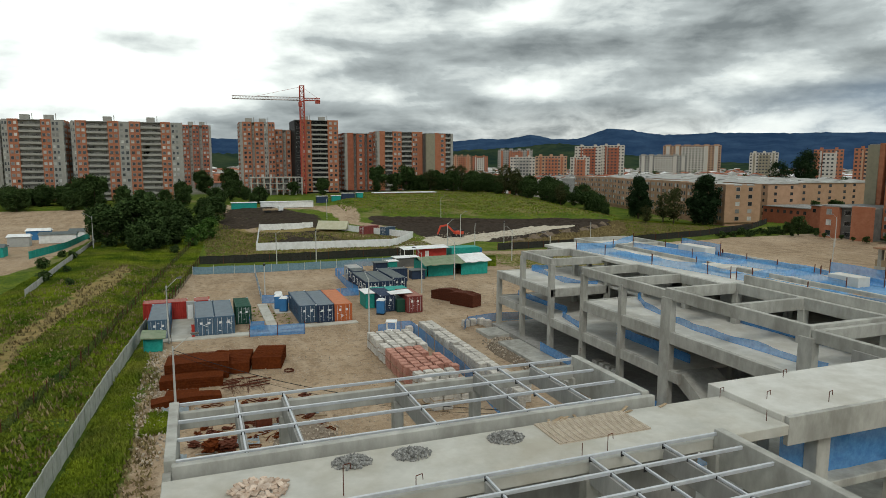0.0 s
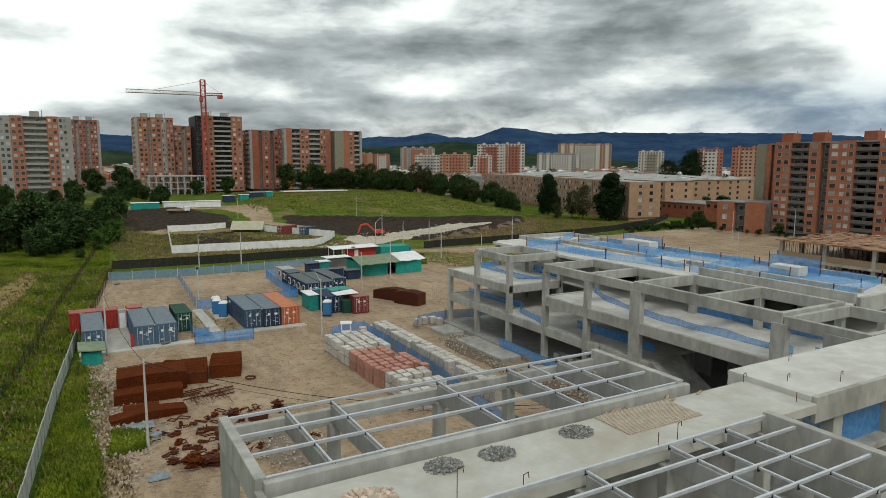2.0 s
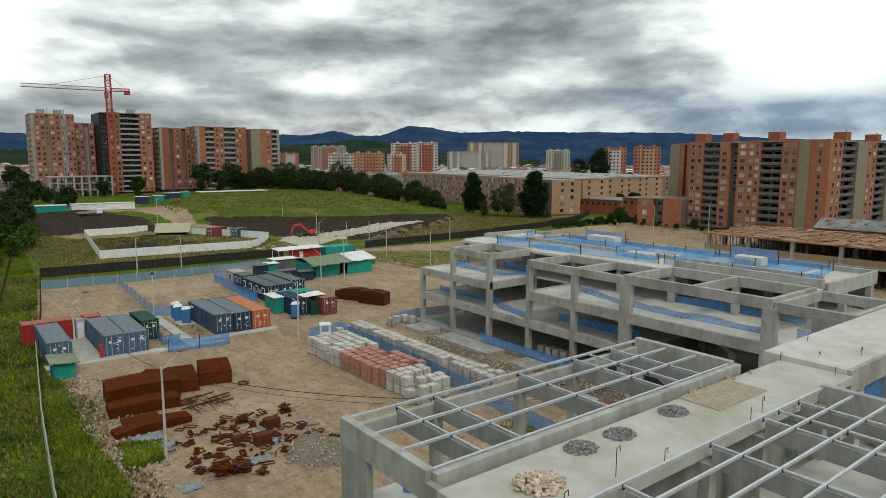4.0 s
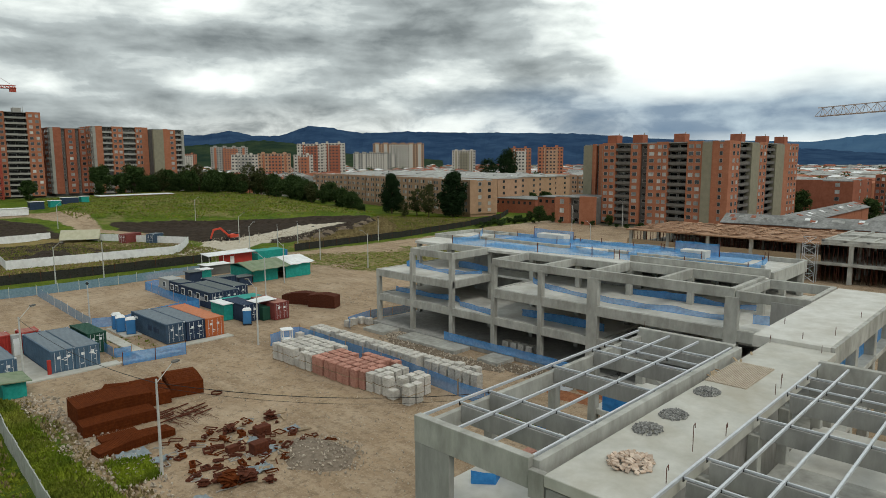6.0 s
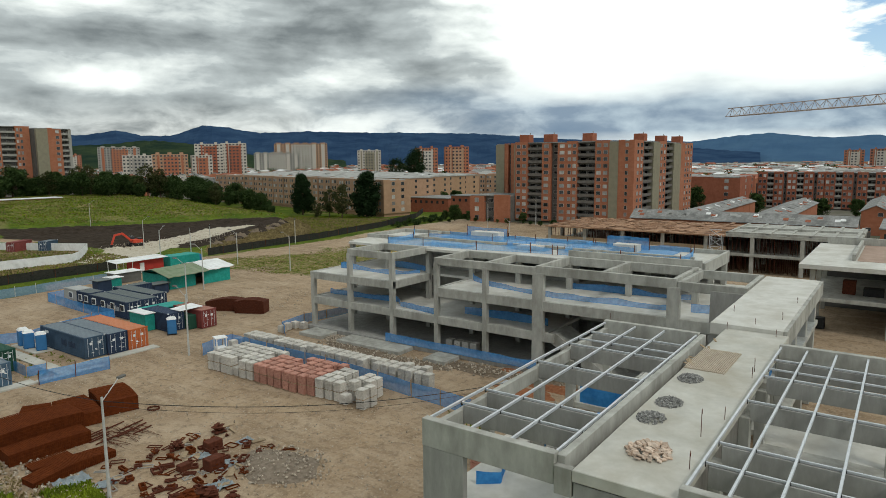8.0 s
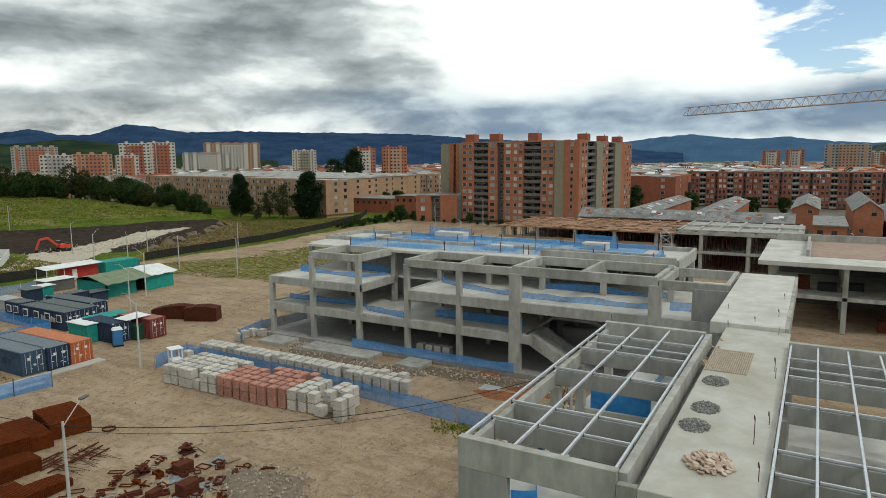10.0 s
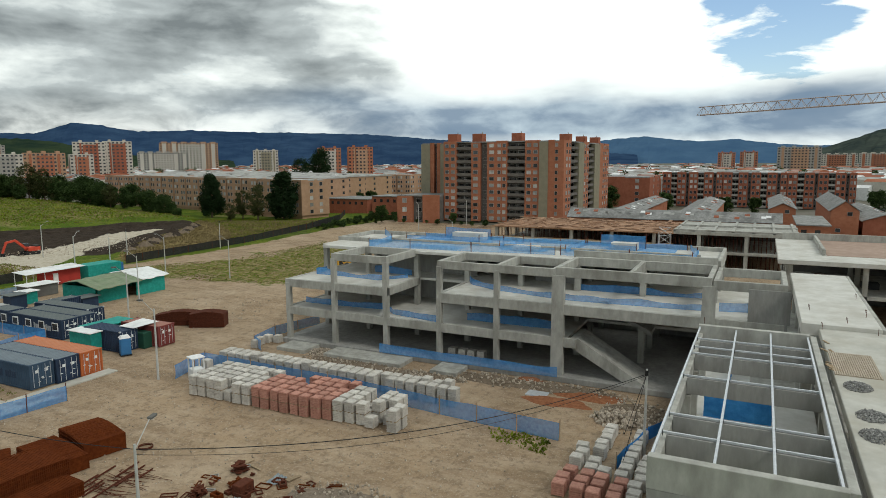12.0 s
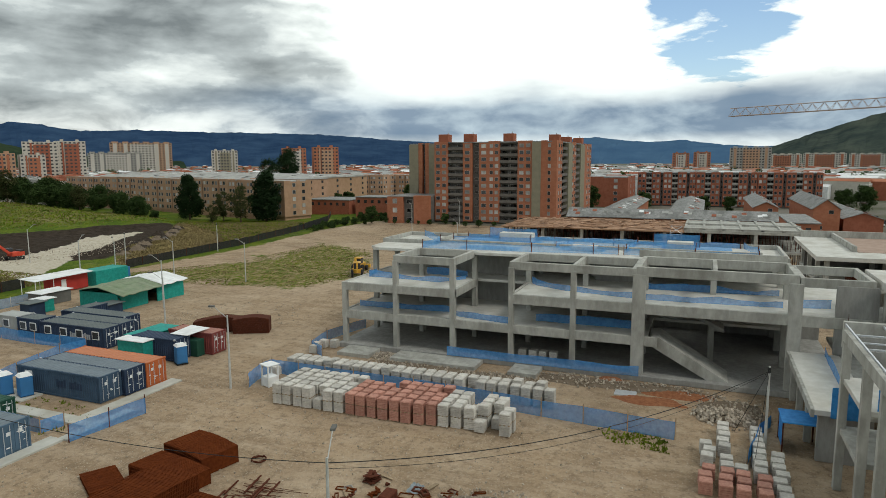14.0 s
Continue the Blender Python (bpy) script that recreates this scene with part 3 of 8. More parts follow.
def slab(x0, x1, y0, y1, top, thick=0.35, m=CONCRETE, name="floor_slab", par=frame_house):
    return boxpart(name, par, m, x0, x1, y0, y1, top - thick, top, 0.03)


def edge_beam(x0, x1, y0, y1, top, depth=0.9, name="beam", par=frame_house):
    return boxpart(name, par, CONCRETE, x0, x1, y0, y1, top - depth, top, 0.03)


def column(x, y, w, d, z0, z1, par=frame_house, name="column"):
    return boxpart(name, par, CONCRETE, x - w / 2, x + w / 2, y - d / 2, y + d / 2, z0, z1, 0.03)


FX, BX = 37.7, 45.0
# ground slab takes the darker wall concrete, putting interior shade into its colour
slab(36.9, 58.5, 26.0, 79.0, F0, 0.55, CONCRETE_WALL, "ground_slab")
# first floor, stopping at the stair hall
slab(FX + 0.02, 58.2, 44.0, 78.5, F1, 0.30, CONCRETE_PALE)
slab(46.5, 58.2, 31.0, 44.0, F1, 0.30, CONCRETE_PALE)
edge_beam(FX - 0.25, FX + 0.15, 43.0, 78.7, F1 + 0.06, 0.95)
edge_beam(FX + 0.15, 58.4, 78.3, 78.7, F1 + 0.06, 0.95)
# second floor, with a notch between the two front blocks
slab(FX + 0.02, 58.2, 64.8, 78.5, F2, 0.30, CONCRETE_PALE)
slab(45.4, 58.2, 57.8, 64.8, F2, 0.30, CONCRETE_PALE)
slab(FX + 0.02, 58.2, 25.0, 57.8, F2, 0.30, CONCRETE_PALE)
edge_beam(FX - 0.25, FX + 0.15, 64.4, 78.7, F2 + 0.06, 0.95)
edge_beam(FX + 0.15, 45.2, 64.4, 64.8, F2 + 0.06, 0.95)
edge_beam(FX - 0.25, FX + 0.15, 25.0, 58.2, F2 + 0.06, 1.05)
edge_beam(FX + 0.15, 45.2, 57.8, 58.2, F2 + 0.06, 0.95)
edge_beam(FX + 0.15, 50.2, 78.3, 78.7, F2 + 0.06, 0.95)
# front columns
for y, w, top in ((78.35, 0.55, F2 - 0.4), (71.7, 0.55, F3 - 0.5), (64.7, 0.6, F3 - 0.5), (58.0, 0.55, F3 - 0.5), (51.4, 0.55, F3 - 0.5),
                  (44.9, 1.25, F3 - 0.5), (31.1, 1.15, F3 - 0.5)):
    column(FX + 0.0, y, 0.62, w, F0 - 0.5, top)
boxpart("shear_wall", frame_house, CONCRETE_WALL, FX - 0.2, FX + 0.2, 24.6, 27.9, F1, F3 - 0.5, 0.02)
# inner columns
for x in (45.2, 51.5, 57.6):
    for y in (78.1, 71.7, 64.7, 58.0, 51.4, 44.9, 38.0, 31.1):
        column(x, y, 0.6, 0.6, F0 - 0.4, F3 - 0.4)


def ring(x0, x1, y0, y1, top, depth, w=0.42, cross=()):
    edge_beam(x0 - w / 2, x0 + w / 2, y0 - w / 2, y1 + w / 2, top, depth)
    edge_beam(x1 - w / 2, x1 + w / 2, y0 - w / 2, y1 + w / 2, top + 0.003, depth)
    for y in (y0, y1, *cross):
        edge_beam(x0 + w / 2, x1 - w / 2, y - w / 2, y + w / 2, top - 0.004, depth)


ring(FX, BX - 0.6, 64.7, 71.7, F3 + 0.1, 0.85)
ring(FX, BX - 0.6, 45.4, 58.0, F3 + 0.1, 0.85, cross=(51.4,))
ring(FX, BX + 0.2, 31.1, 45.0, F3 + 0.28, 0.95, cross=(38.0,))
ring(FX + 0.1, BX + 0.4, 25.1, 30.6, F3 + 0.05, 0.85)
# roof deck behind, with upstands round it
slab(BX + 0.5, 58.2, 31.0, 78.9, F3 - 0.05, 0.35, CONCRETE_PALE, "roof_slab")
slab(BX - 0.8, BX + 0.5, 45.6, 78.0, F3 - 0.06, 0.35, CONCRETE_PALE, "roof_slab")
edge_beam(58.2, 58.6, 30.8, 79.1, F3 + 0.45, 1.3, "upstand")
edge_beam(50.0, 58.2, 78.9, 79.3, F3 + 0.45, 1.3, "upstand")
edge_beam(49.6, 50.0, 72.2, 79.3, F3 + 0.45, 1.3, "upstand")
edge_beam(46.8, 47.15, 31.0, 45.8, F3 + 0.75, 1.5, "upstand")
edge_beam(50.0, 58.2, 71.8, 72.2, F3 + 0.40, 1.2, "upstand")
edge_beam(51.6, 51.95, 33.0, 71.8, F3 + 0.35, 0.9, "upstand")
edge_beam(47.15, 58.2, 30.7, 31.05, F3 + 0.45, 1.3, "upstand")
# rear and cross walls added to close the storeys and block light from behind
boxpart("rear_wall", frame_house, CONCRETE_WALL, 58.0, 58.15, 46.0, 78.4, F0, F2 - 0.3, 0.0)
boxpart("rear_wall", frame_house, CONCRETE_WALL, 58.0, 58.15, 26.0, 38.0, F0, F2 - 0.3, 0.0)
boxpart("rear_wall", frame_house, CONCRETE_WALL, 58.0, 58.15, 38.0, 46.0, F0, 2.6, 0.0)
boxpart("rear_wall", frame_house, CONCRETE_WALL, 58.0, 58.15, 31.0, 78.4, F2, F3 - 0.9, 0.0)
boxpart("cross_wall", frame_house, CONCRETE_WALL, 47.0, 58.0, 78.1, 78.25, F0, F2 - 0.4, 0.0)
boxpart("cross_wall", frame_house, CONCRETE_WALL, 49.0, 58.0, 30.6, 30.8, F0, F2 - 0.4, 0.0)
boxpart("core_wall", frame_house, CONCRETE_WALL, 49.2, 49.5, 58.5, 71.0, F0, F3 - 0.5, 0.0)
boxpart("core_wall", frame_house, CONCRETE_WALL, 49.2, 49.5, 45.5, 51.0, F0, F3 - 0.5, 0.0)
# stair flight from the first floor to the ground
st = Build()
for y0, y1, x0, x1 in ((38.3, 43.4, 37.75, 41.6),):
    p = []
    for x in (x0, x1):
        p += [(x, 43.6, F1 + 0.06), (x, 43.6, F1 - 0.9), (x, 38.3, F0), (x, 36.4, F0 + 0.02), (x, 42.9, F1 + 0.06)]
    st.add(p, [(0, 1, 2, 3, 4), (9, 8, 7, 6, 5), (0, 4, 9, 5), (1, 6, 7, 2), (4, 3, 8, 9), (2, 7, 8, 3), (0, 5, 6, 1)])
part("stair_flight", st, CONCRETE, frame_house)
st = Build()
p = []
for x in (43.6, 46.4):
    p += [(x, 43.6, F2), (x, 43.6, F2 - 0.5), (x, 36.8, F1 - 0.4), (x, 36.8, F1)]
st.add(p, [(0, 1, 2, 3), (7, 6, 5, 4), (0, 4, 5, 1), (1, 5, 6, 2), (2, 6, 7, 3), (3, 7, 4, 0)])
part("stair_flight", st, CONCRETE_WALL, frame_house)
# gallery towards the wing
slab(22.0, 37.4, 27.4, 31.35, F1, 0.4, CONCRETE_PALE, "gallery_slab")
edge_beam(22.0, 37.4, 31.35, 31.6, F1 + 0.02, 0.6)
boxpart("end_wall", frame_house, CONCRETE_WALL, 23.4, 23.8, 27.4, 30.9, 0, F1 - 0.4)
boxpart("side_wall", frame_house, CONCRETE_WALL, 24.5, 37.0, 28.0, 28.3, 0, F1 - 0.6)
for x in (27.0, 32.0, 36.5):
    column(x, 31.0, 0.5, 0.5, 0, F1 - 0.4)
# entrance pads before the front
for x0, x1, y0, y1 in ((33.9, 36.85, 73.4, 77.4), (34.0, 36.85, 60.9, 70.8), (33.9, 36.85, 54.3, 57.3)):
    k = Build()
    k.box(x0, x1, y0, y1, -0.15, 0.42, 0, 0.04)
    solid("entrance_pad", k, CONCRETE, "pale cast concrete pad on the soil", "pad", "entrance pads", "structure")

# ---- the near wing: beam grids either side of a roof deck ----
wing = thing("concrete_wing", "grey concrete wing with open roof grids beside a pale deck", "building", kind="structure")
WX0, WX1 = -1.2, 19.3
boxpart("roof_deck", wing, DECK, -1.5, 23.2, 19.75, 23.55, 10.55, 11.02, 0.03, "pale screeded deck with wet stains")
boxpart("roof_deck", wing, CONCRETE_PALE, 23.2, 44.4, 20.1, 24.55, 10.5, 11.3, 0.03, "nearly white smooth concrete deck")
boxpart("deck_edge_beam", wing, CONCRETE, 23.3, 44.4, 19.85, 20.1, 10.0, 11.28, 0.02)
boxpart("gutter_floor", wing, CONCRETE_WALL, -1.19, 19.6, 23.55, 23.95, 9.9, 10.3, 0.0)
boxpart("gutter_beam", wing, CONCRETE, -1.19, 19.6, 23.95, 24.28, 9.9, 11.32, 0.02)
boxpart("gutter_end", wing, CONCRETE, -1.5, -1.2, 23.56, 24.27, 9.9, 11.02, 0.02)


def roof_grid(y0, y1, cross, bars_y, bars_x, low):
    """Deep beams of one open roof bay, from x = WX0 to WX1, with steel tubes laid over them."""
    boxpart("end_beam", wing, CONCRETE, WX0 - 0.25, WX0 + 0.15, y0, y1, 10.2, 11.42, 0.02)
    boxpart("end_beam", wing, CONCRETE, WX1 - 0.2, WX1 + 0.2, y0, y1, 9.7, 11.46, 0.02)
    outer = y1 if low > 0 else y0
    boxpart("side_beam", wing, CONCRETE, WX0 + 0.15, WX1 - 0.2, outer - 0.3 if low > 0 else outer, outer if low > 0 else outer + 0.3, 10.2, 10.95, 0.02)
    for x in cross:
        boxpart("cross_beam", wing, CONCRETE_WALL, x - 0.13, x + 0.13, y0 + 0.05, y1 - 0.32, 10.35, 11.18, 0.01)
    for y in bars_y:
        k = Build()
        k.box(WX0 + 0.15, WX1 - 0.2, y - 0.05, y + 0.05, 11.22, 11.36, 0, 0.012)
        part("roof_tube", k, STEEL_TUBE, wing)
    for x in bars_x:
        k = Build()
        k.box(x - 0.04, x + 0.04, y0 + 0.05, y1 - 0.02, 11.20, 11.30, 0, 0.012)
        part("roof_tube", k, STEEL_TUBE, wing)
        for y in bars_y:
            boxpart("tube_seat", wing, BLACK, x - 0.07, x + 0.07, y - 0.075, y - 0.052, 11.10, 11.30, 0.0)


BARS = (1.4, 3.5, 9.0, 13.2, 14.6, 16.5)
roof_grid(24.28, 30.5, (1.4, 3.5, 9.0, 13.2, 16.5), (24.42, 26.4, 28.3, 30.4), BARS, 1)
roof_grid(13.6, 19.72, (1.4, 3.5, 9.0, 13.2, 16.5), (13.75, 15.3, 16.8, 18.25, 19.6), BARS, -1)
# walls, columns and floors under the grids
for y0, y1 in ((24.0, 30.3), (13.7, 19.7)):
    slab(WX0 - 0.2, 3.6, y0, y1, F2, 0.35, CONCRETE_PALE, "floor_slab", wing)
    slab(13.1, WX1 + 0.2, y0, y1, F2, 0.35, CONCRETE_PALE, "floor_slab", wing)
    slab(WX0 - 0.2, 4.6, y0, y1, F1, 0.35, CONCRETE, "floor_slab", wing)
    slab(13.6, WX1 + 0.2, y0, y1, F1, 0.35, CONCRETE, "floor_slab", wing)
slab(3.6, 13.1, 13.7, 19.7, F2, 0.35, CONCRETE, "floor_slab", wing)
boxpart("corner_wall", wing, CONCRETE_WALL, WX0 - 0.24, WX0 + 0.1, 28.4, 30.48, 0, 10.2, 0.02)
boxpart("corner_wall", wing, CONCRETE_WALL, WX0 - 0.25, WX0 + 0.1, 19.8, 23.5, 0, 10.5, 0.02)
for x in (3.5, 9.0, 13.2, 19.2):
    column(x, 30.2, 0.5, 0.5, 0, 10.3, wing)
    column(x, 23.8, 0.5, 0.5, 0, 9.9, wing)
    column(x, 19.6, 0.5, 0.5, 0, 10.5, wing)
    column(x, 13.9, 0.5, 0.5, 0, 10.3, wing)
boxpart("spine_wall", wing, CONCRETE_WALL, -1.0, 20.0, 21.5, 21.8, 0, 10.5, 0.0)
for x in (26.0, 31.5, 37.5, 43.6):
    column(x, 20.6, 0.8, 0.7, 0, 10.5, wing)
    column(x, 23.9, 0.8, 0.7, 0, 10.5, wing)
slab(23.2, 44.4, 20.1, 27.4, F1, 0.4, CONCRETE, "floor_slab", wing)
slab(23.2, 44.4, 20.1, 24.8, F2, 0.4, CONCRETE, "floor_slab", wing)


# ---- buildings round the site ----
WINDOW_MESHES = {}


def window_mesh(w, h, kind):
    """A window that faces -y: a frame, two panes and a sill, centred on its foot."""
    key = (round(w, 2), round(h, 2), kind)
    if key not in WINDOW_MESHES:
        b = Build()
        f = 0.05
        a, c = w / 2 + f, w / 2
        p = [(-a, 0.06, -f), (a, 0.06, -f), (a, 0.06, h + f), (-a, 0.06, h + f), (-a, -0.1, -f), (a, -0.1, -f), (a, -0.1, h + f), (-a, -0.1, h + f),
             (-c, -0.1, 0), (c, -0.1, 0), (c, -0.1, h), (-c, -0.1, h), (-c, -0.02, 0), (c, -0.02, 0), (c, -0.02, h), (-c, -0.02, h)]
        b.add(p, [(0, 1, 5, 4), (1, 2, 6, 5), (2, 3, 7, 6), (3, 0, 4, 7), (4, 5, 9, 8), (5, 6, 10, 9), (6, 7, 11, 10), (7, 4, 8, 11), (8, 9, 13, 12), (9, 10, 14, 13), (10, 11, 15, 14), (11, 8, 12, 15)], 0)
        b.f.append((12, 13, 14, 15))
        b.k.append(1)
        WINDOW_MESHES[key] = b.mesh("window", [WINFRAME, GLASS if kind == "g" else CURTAIN])
    return WINDOW_MESHES[key]


BALCONY_MESHES = {}


def balcony_mesh(w, d, h, m):
    key = (round(w, 1), round(d, 1), m.name)
    if key not in BALCONY_MESHES:
        b = Build()
        prof = [(0, -0.12), (d, -0.12), (d, 0.12), (0.12, 0.12), (0.12, 0.8), (0, 0.8)]
        p = [(x, y, z) for x in (-w / 2, w / 2) for y, z in prof]
        b.add(p, [tuple(range(6))[::-1], tuple(range(6, 12))] + [(i, (i + 1) % 6, 6 + (i + 1) % 6, 6 + i) for i in range(6)])
        BALCONY_MESHES[key] = b.mesh("balcony", [m])
    return BALCONY_MESHES[key]


def put(name, mesh, m, par):
    ob = new(name, mesh)
    ob.parent = par
    ob.matrix_basis = m
    return ob


def facade(par, m, width, z0, storeys, h, bays, rng, wall_parts, depth=1.3, rail=None):
    """One face of a block. m puts the face's left foot at the origin, the face along x, outwards -y.
    bays: (kind, share): w brick with two windows, n brick with one, l loggia, s narrow dark slot, o olive blind strip, p plain brick, g grey with windows."""
    total = sum(s for _, s in bays)
    x = 0.0
    top = z0 + storeys * h
    for kind, share in bays:
        bw = width * share / total
        key = {"w": "brick", "n": "brick", "p": "brick", "o": "olive", "g": "grey"}.get(kind)
        if key:
            bay = Build(m)
            wall_parts.append((bay, key))
            proud = 0.25 if kind == "o" else 0.0
            bay.box(x, x + bw - 0.003, -proud, depth + 0.05, z0, top + (0.5 if kind in "wp" else 0.0))
        for i in range(storeys):
            zf = z0 + i * h
            if kind in "wg":
                for cx in (0.27, 0.73):
                    k = "g" if rng.random() < 0.6 else "c"
                    put("window", window_mesh(min(1.35, bw * 0.27), h * 0.5, k), m @ pose(x + bw * cx, 0, zf + h * 0.28), par)
            elif kind == "n":
                put("window", window_mesh(min(1.5, bw * 0.5), h * 0.5, "g" if rng.random() < 0.6 else "c"), m @ pose(x + bw / 2, 0, zf + h * 0.28), par)
            elif kind == "l":
                put("balcony", balcony_mesh(bw, depth, h, rail or GREYWALL), m @ pose(x + bw / 2, 0.1, zf), par)
                put("window", window_mesh(bw * 0.36, h * 0.62, "g" if rng.random() < 0.75 else "c"), m @ pose(x + bw * 0.26, depth + 0.02, zf + h * 0.12), par)
                put("window", window_mesh(bw * 0.36, h * 0.62, "g"), m @ pose(x + bw * 0.74, depth + 0.02, zf + h * 0.12), par)
            elif kind == "s":
                put("window", window_mesh(bw * 0.5, h * 0.4, "g"), m @ pose(x + bw / 2, depth + 0.02, zf + h * 0.3), par)
        x += bw


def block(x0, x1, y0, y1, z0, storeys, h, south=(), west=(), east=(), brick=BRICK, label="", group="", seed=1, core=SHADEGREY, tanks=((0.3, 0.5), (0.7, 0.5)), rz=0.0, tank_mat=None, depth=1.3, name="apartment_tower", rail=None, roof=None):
    rng = random.Random(seed)
    cx, cy = (x0 + x1) / 2, (y0 + y1) / 2
    par = thing(name, label, "building", group, at=(cx, cy, 0), rz=rz)
    w, d = x1 - x0, y1 - y0
    walls = []
    top = z0 + storeys * h
    c = Build()
    ins = {True: depth, False: 0.0}
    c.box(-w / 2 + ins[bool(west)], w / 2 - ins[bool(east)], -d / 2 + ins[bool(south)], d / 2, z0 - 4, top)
    # the core shows in the recesses; a shade-grey core paints them dark
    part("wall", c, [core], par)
    if south:
        x_in = depth + 0.06 if west else 0.0
        facade(par, pose(-w / 2 + x_in, -d / 2, 0), w - x_in - (depth + 0.06 if east else 0.0), z0, storeys, h, south, rng, walls, depth, rail)
    if west:
        facade(par, pose(-w / 2, d / 2, 0, 0, 0, -90), d, z0, storeys, h, west, rng, walls, depth, rail)
    if east:
        facade(par, pose(w / 2, -d / 2, 0, 0, 0, 90), d, z0, storeys, h, east, rng, walls, depth, rail)
    for b, key in walls:
        part("wall_bay", b, {"brick": brick, "olive": OLIVE, "grey": GREYWALL}[key], par)
    r = Build()
    r.box(-w / 2 + 0.2, w / 2 - 0.2, -d / 2 + 0.2, d / 2 - 0.2, top, top + 0.35)
    part("roof", r, roof or ROOFGREY, par)
    for fx, fy in tanks:
        k = Build()
        tx, ty, s = -w / 2 + w * fx, -d / 2 + d * fy, 1.7
        k.box(tx - s, tx + s, ty - s, ty + s, top + 0.35, top + 2.9, 0, 0.05)
        part("roof_tank_house", k, tank_mat or GREYWALL, par)
        k = Build()
        k.rod((tx + s + 1, ty, top + 0.35), (tx + s + 1, ty, top + 3.6), 0.14)
        part("vent_pipe", k, GREYWALL, par)
    return par


LEFT = "brick apartment towers beside the field"
SIDE = (("g", 1), ("w", 1.4), ("s", 0.6), ("w", 1.4), ("g", 1))
block(-73.5, -51, 322, 342, 5.5, 14, 2.42, (("g", 0.7), ("w", 1.2), ("l", 2.6), ("w", 1.2), ("g", 1.0)), (), SIDE, label="orange brick tower with grey recessed balconies", group=LEFT, seed=2, core=GREYWALL)
block(-48.5, -4, 324, 344, 5.5, 14, 2.42, (("g", 0.5), ("w", 1.2), ("l", 2.4), ("w", 1.3), ("g", 1.2), ("w", 1.3), ("l", 2.4), ("w", 1.2), ("g", 1.0)), (), SIDE,
      label="wide orange brick tower with two grey balcony stacks", group=LEFT, seed=3, core=GREYWALL)
block(-110, -76, 330, 350, 5.5, 14, 2.42, (("g", 0.5), ("w", 1.2), ("l", 2.4), ("w", 1.3), ("g", 1.2)), (), SIDE, label="orange brick tower with grey balcony stacks", group=LEFT, seed=13, core=GREYWALL)
block(-5.5, 11.5, 450, 468, 6, 15, 2.6, (("w", 1.2), ("s", 0.6), ("w", 1.2), ("s", 0.6), ("w", 1.2)), (), SIDE, BRICK_DARK, "dark red brick tower at the end of a street", LEFT, 4, core=GREYWALL)
block(24.5, 43.0, 377, 397, 6, 15, 2.5, (("w", 1.3), ("s", 0.4), ("w", 1.4), ("g", 0.6), ("w", 1.0)), SIDE, (), BRICK, "orange brick tower beside a tower crane", LEFT, 5, core=GREYWALL)
block(43.2, 52.0, 380, 397, 6, 13, 2.6, (("w", 1.3), ("s", 0.6), ("n", 0.8)), (), (), BRICK, "narrow brick tower linking two others", LEFT, 6, tanks=(), core=GREYWALL)
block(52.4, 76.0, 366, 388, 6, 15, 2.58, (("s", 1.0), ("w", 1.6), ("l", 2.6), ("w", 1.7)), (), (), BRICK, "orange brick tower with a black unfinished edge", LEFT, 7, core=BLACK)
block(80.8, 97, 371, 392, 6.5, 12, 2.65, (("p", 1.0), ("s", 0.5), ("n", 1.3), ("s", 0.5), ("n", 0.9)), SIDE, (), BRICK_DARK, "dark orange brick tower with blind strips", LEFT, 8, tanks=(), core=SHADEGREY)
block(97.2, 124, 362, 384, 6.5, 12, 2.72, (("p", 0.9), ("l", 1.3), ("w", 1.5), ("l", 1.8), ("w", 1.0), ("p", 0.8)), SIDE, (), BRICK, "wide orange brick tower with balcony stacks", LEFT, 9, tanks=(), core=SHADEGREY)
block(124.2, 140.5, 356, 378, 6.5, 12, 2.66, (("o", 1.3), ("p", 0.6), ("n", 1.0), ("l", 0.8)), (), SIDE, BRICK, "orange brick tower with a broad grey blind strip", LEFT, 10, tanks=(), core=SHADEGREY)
# low grey podium still being built below the crane
podium = thing("unfinished_podium", "grey concrete podium frame under construction below a crane", "building")
for i in range(3):
    k = Build()
    k.box(27, 54, 352, 366, 5.4 + i * 3.0 + 2.6, 5.4 + i * 3.0 + 3.0)
    part("floor_slab", k, CONCRETE, podium)
for x in np.linspace(27.6, 53.4, 9):
    for y in (352.5, 365):
        k = Build()
        k.box(x - 0.35, x + 0.35, y - 0.35, y + 0.35, 4.5, 14.2)
        part("column", k, CONCRETE, podium)
# panels in shade grey stand in for the dark of open bays
for i in range(8):
    k = Build()
    x = 28.2 + i * 3.2
    k.box(x, x + 2.3, 353.3, 353.5, 5.0 + (i % 3) * 3.0, 7.6 + (i % 3) * 3.0)
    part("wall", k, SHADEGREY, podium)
k = Build()
k.box(84, 116, 318, 324, 3.0, 5.0, 0, 0.05)
k.box(84, 116, 318.2, 324, 5.0, 7.0, 1)
k.box(83.5, 116.5, 317.6, 324.4, 7.0, 7.35, 0, 0.05)
solid("site_shed", k, [WHITE, BRICK], "long white shed with an orange band beside the field", "shed")

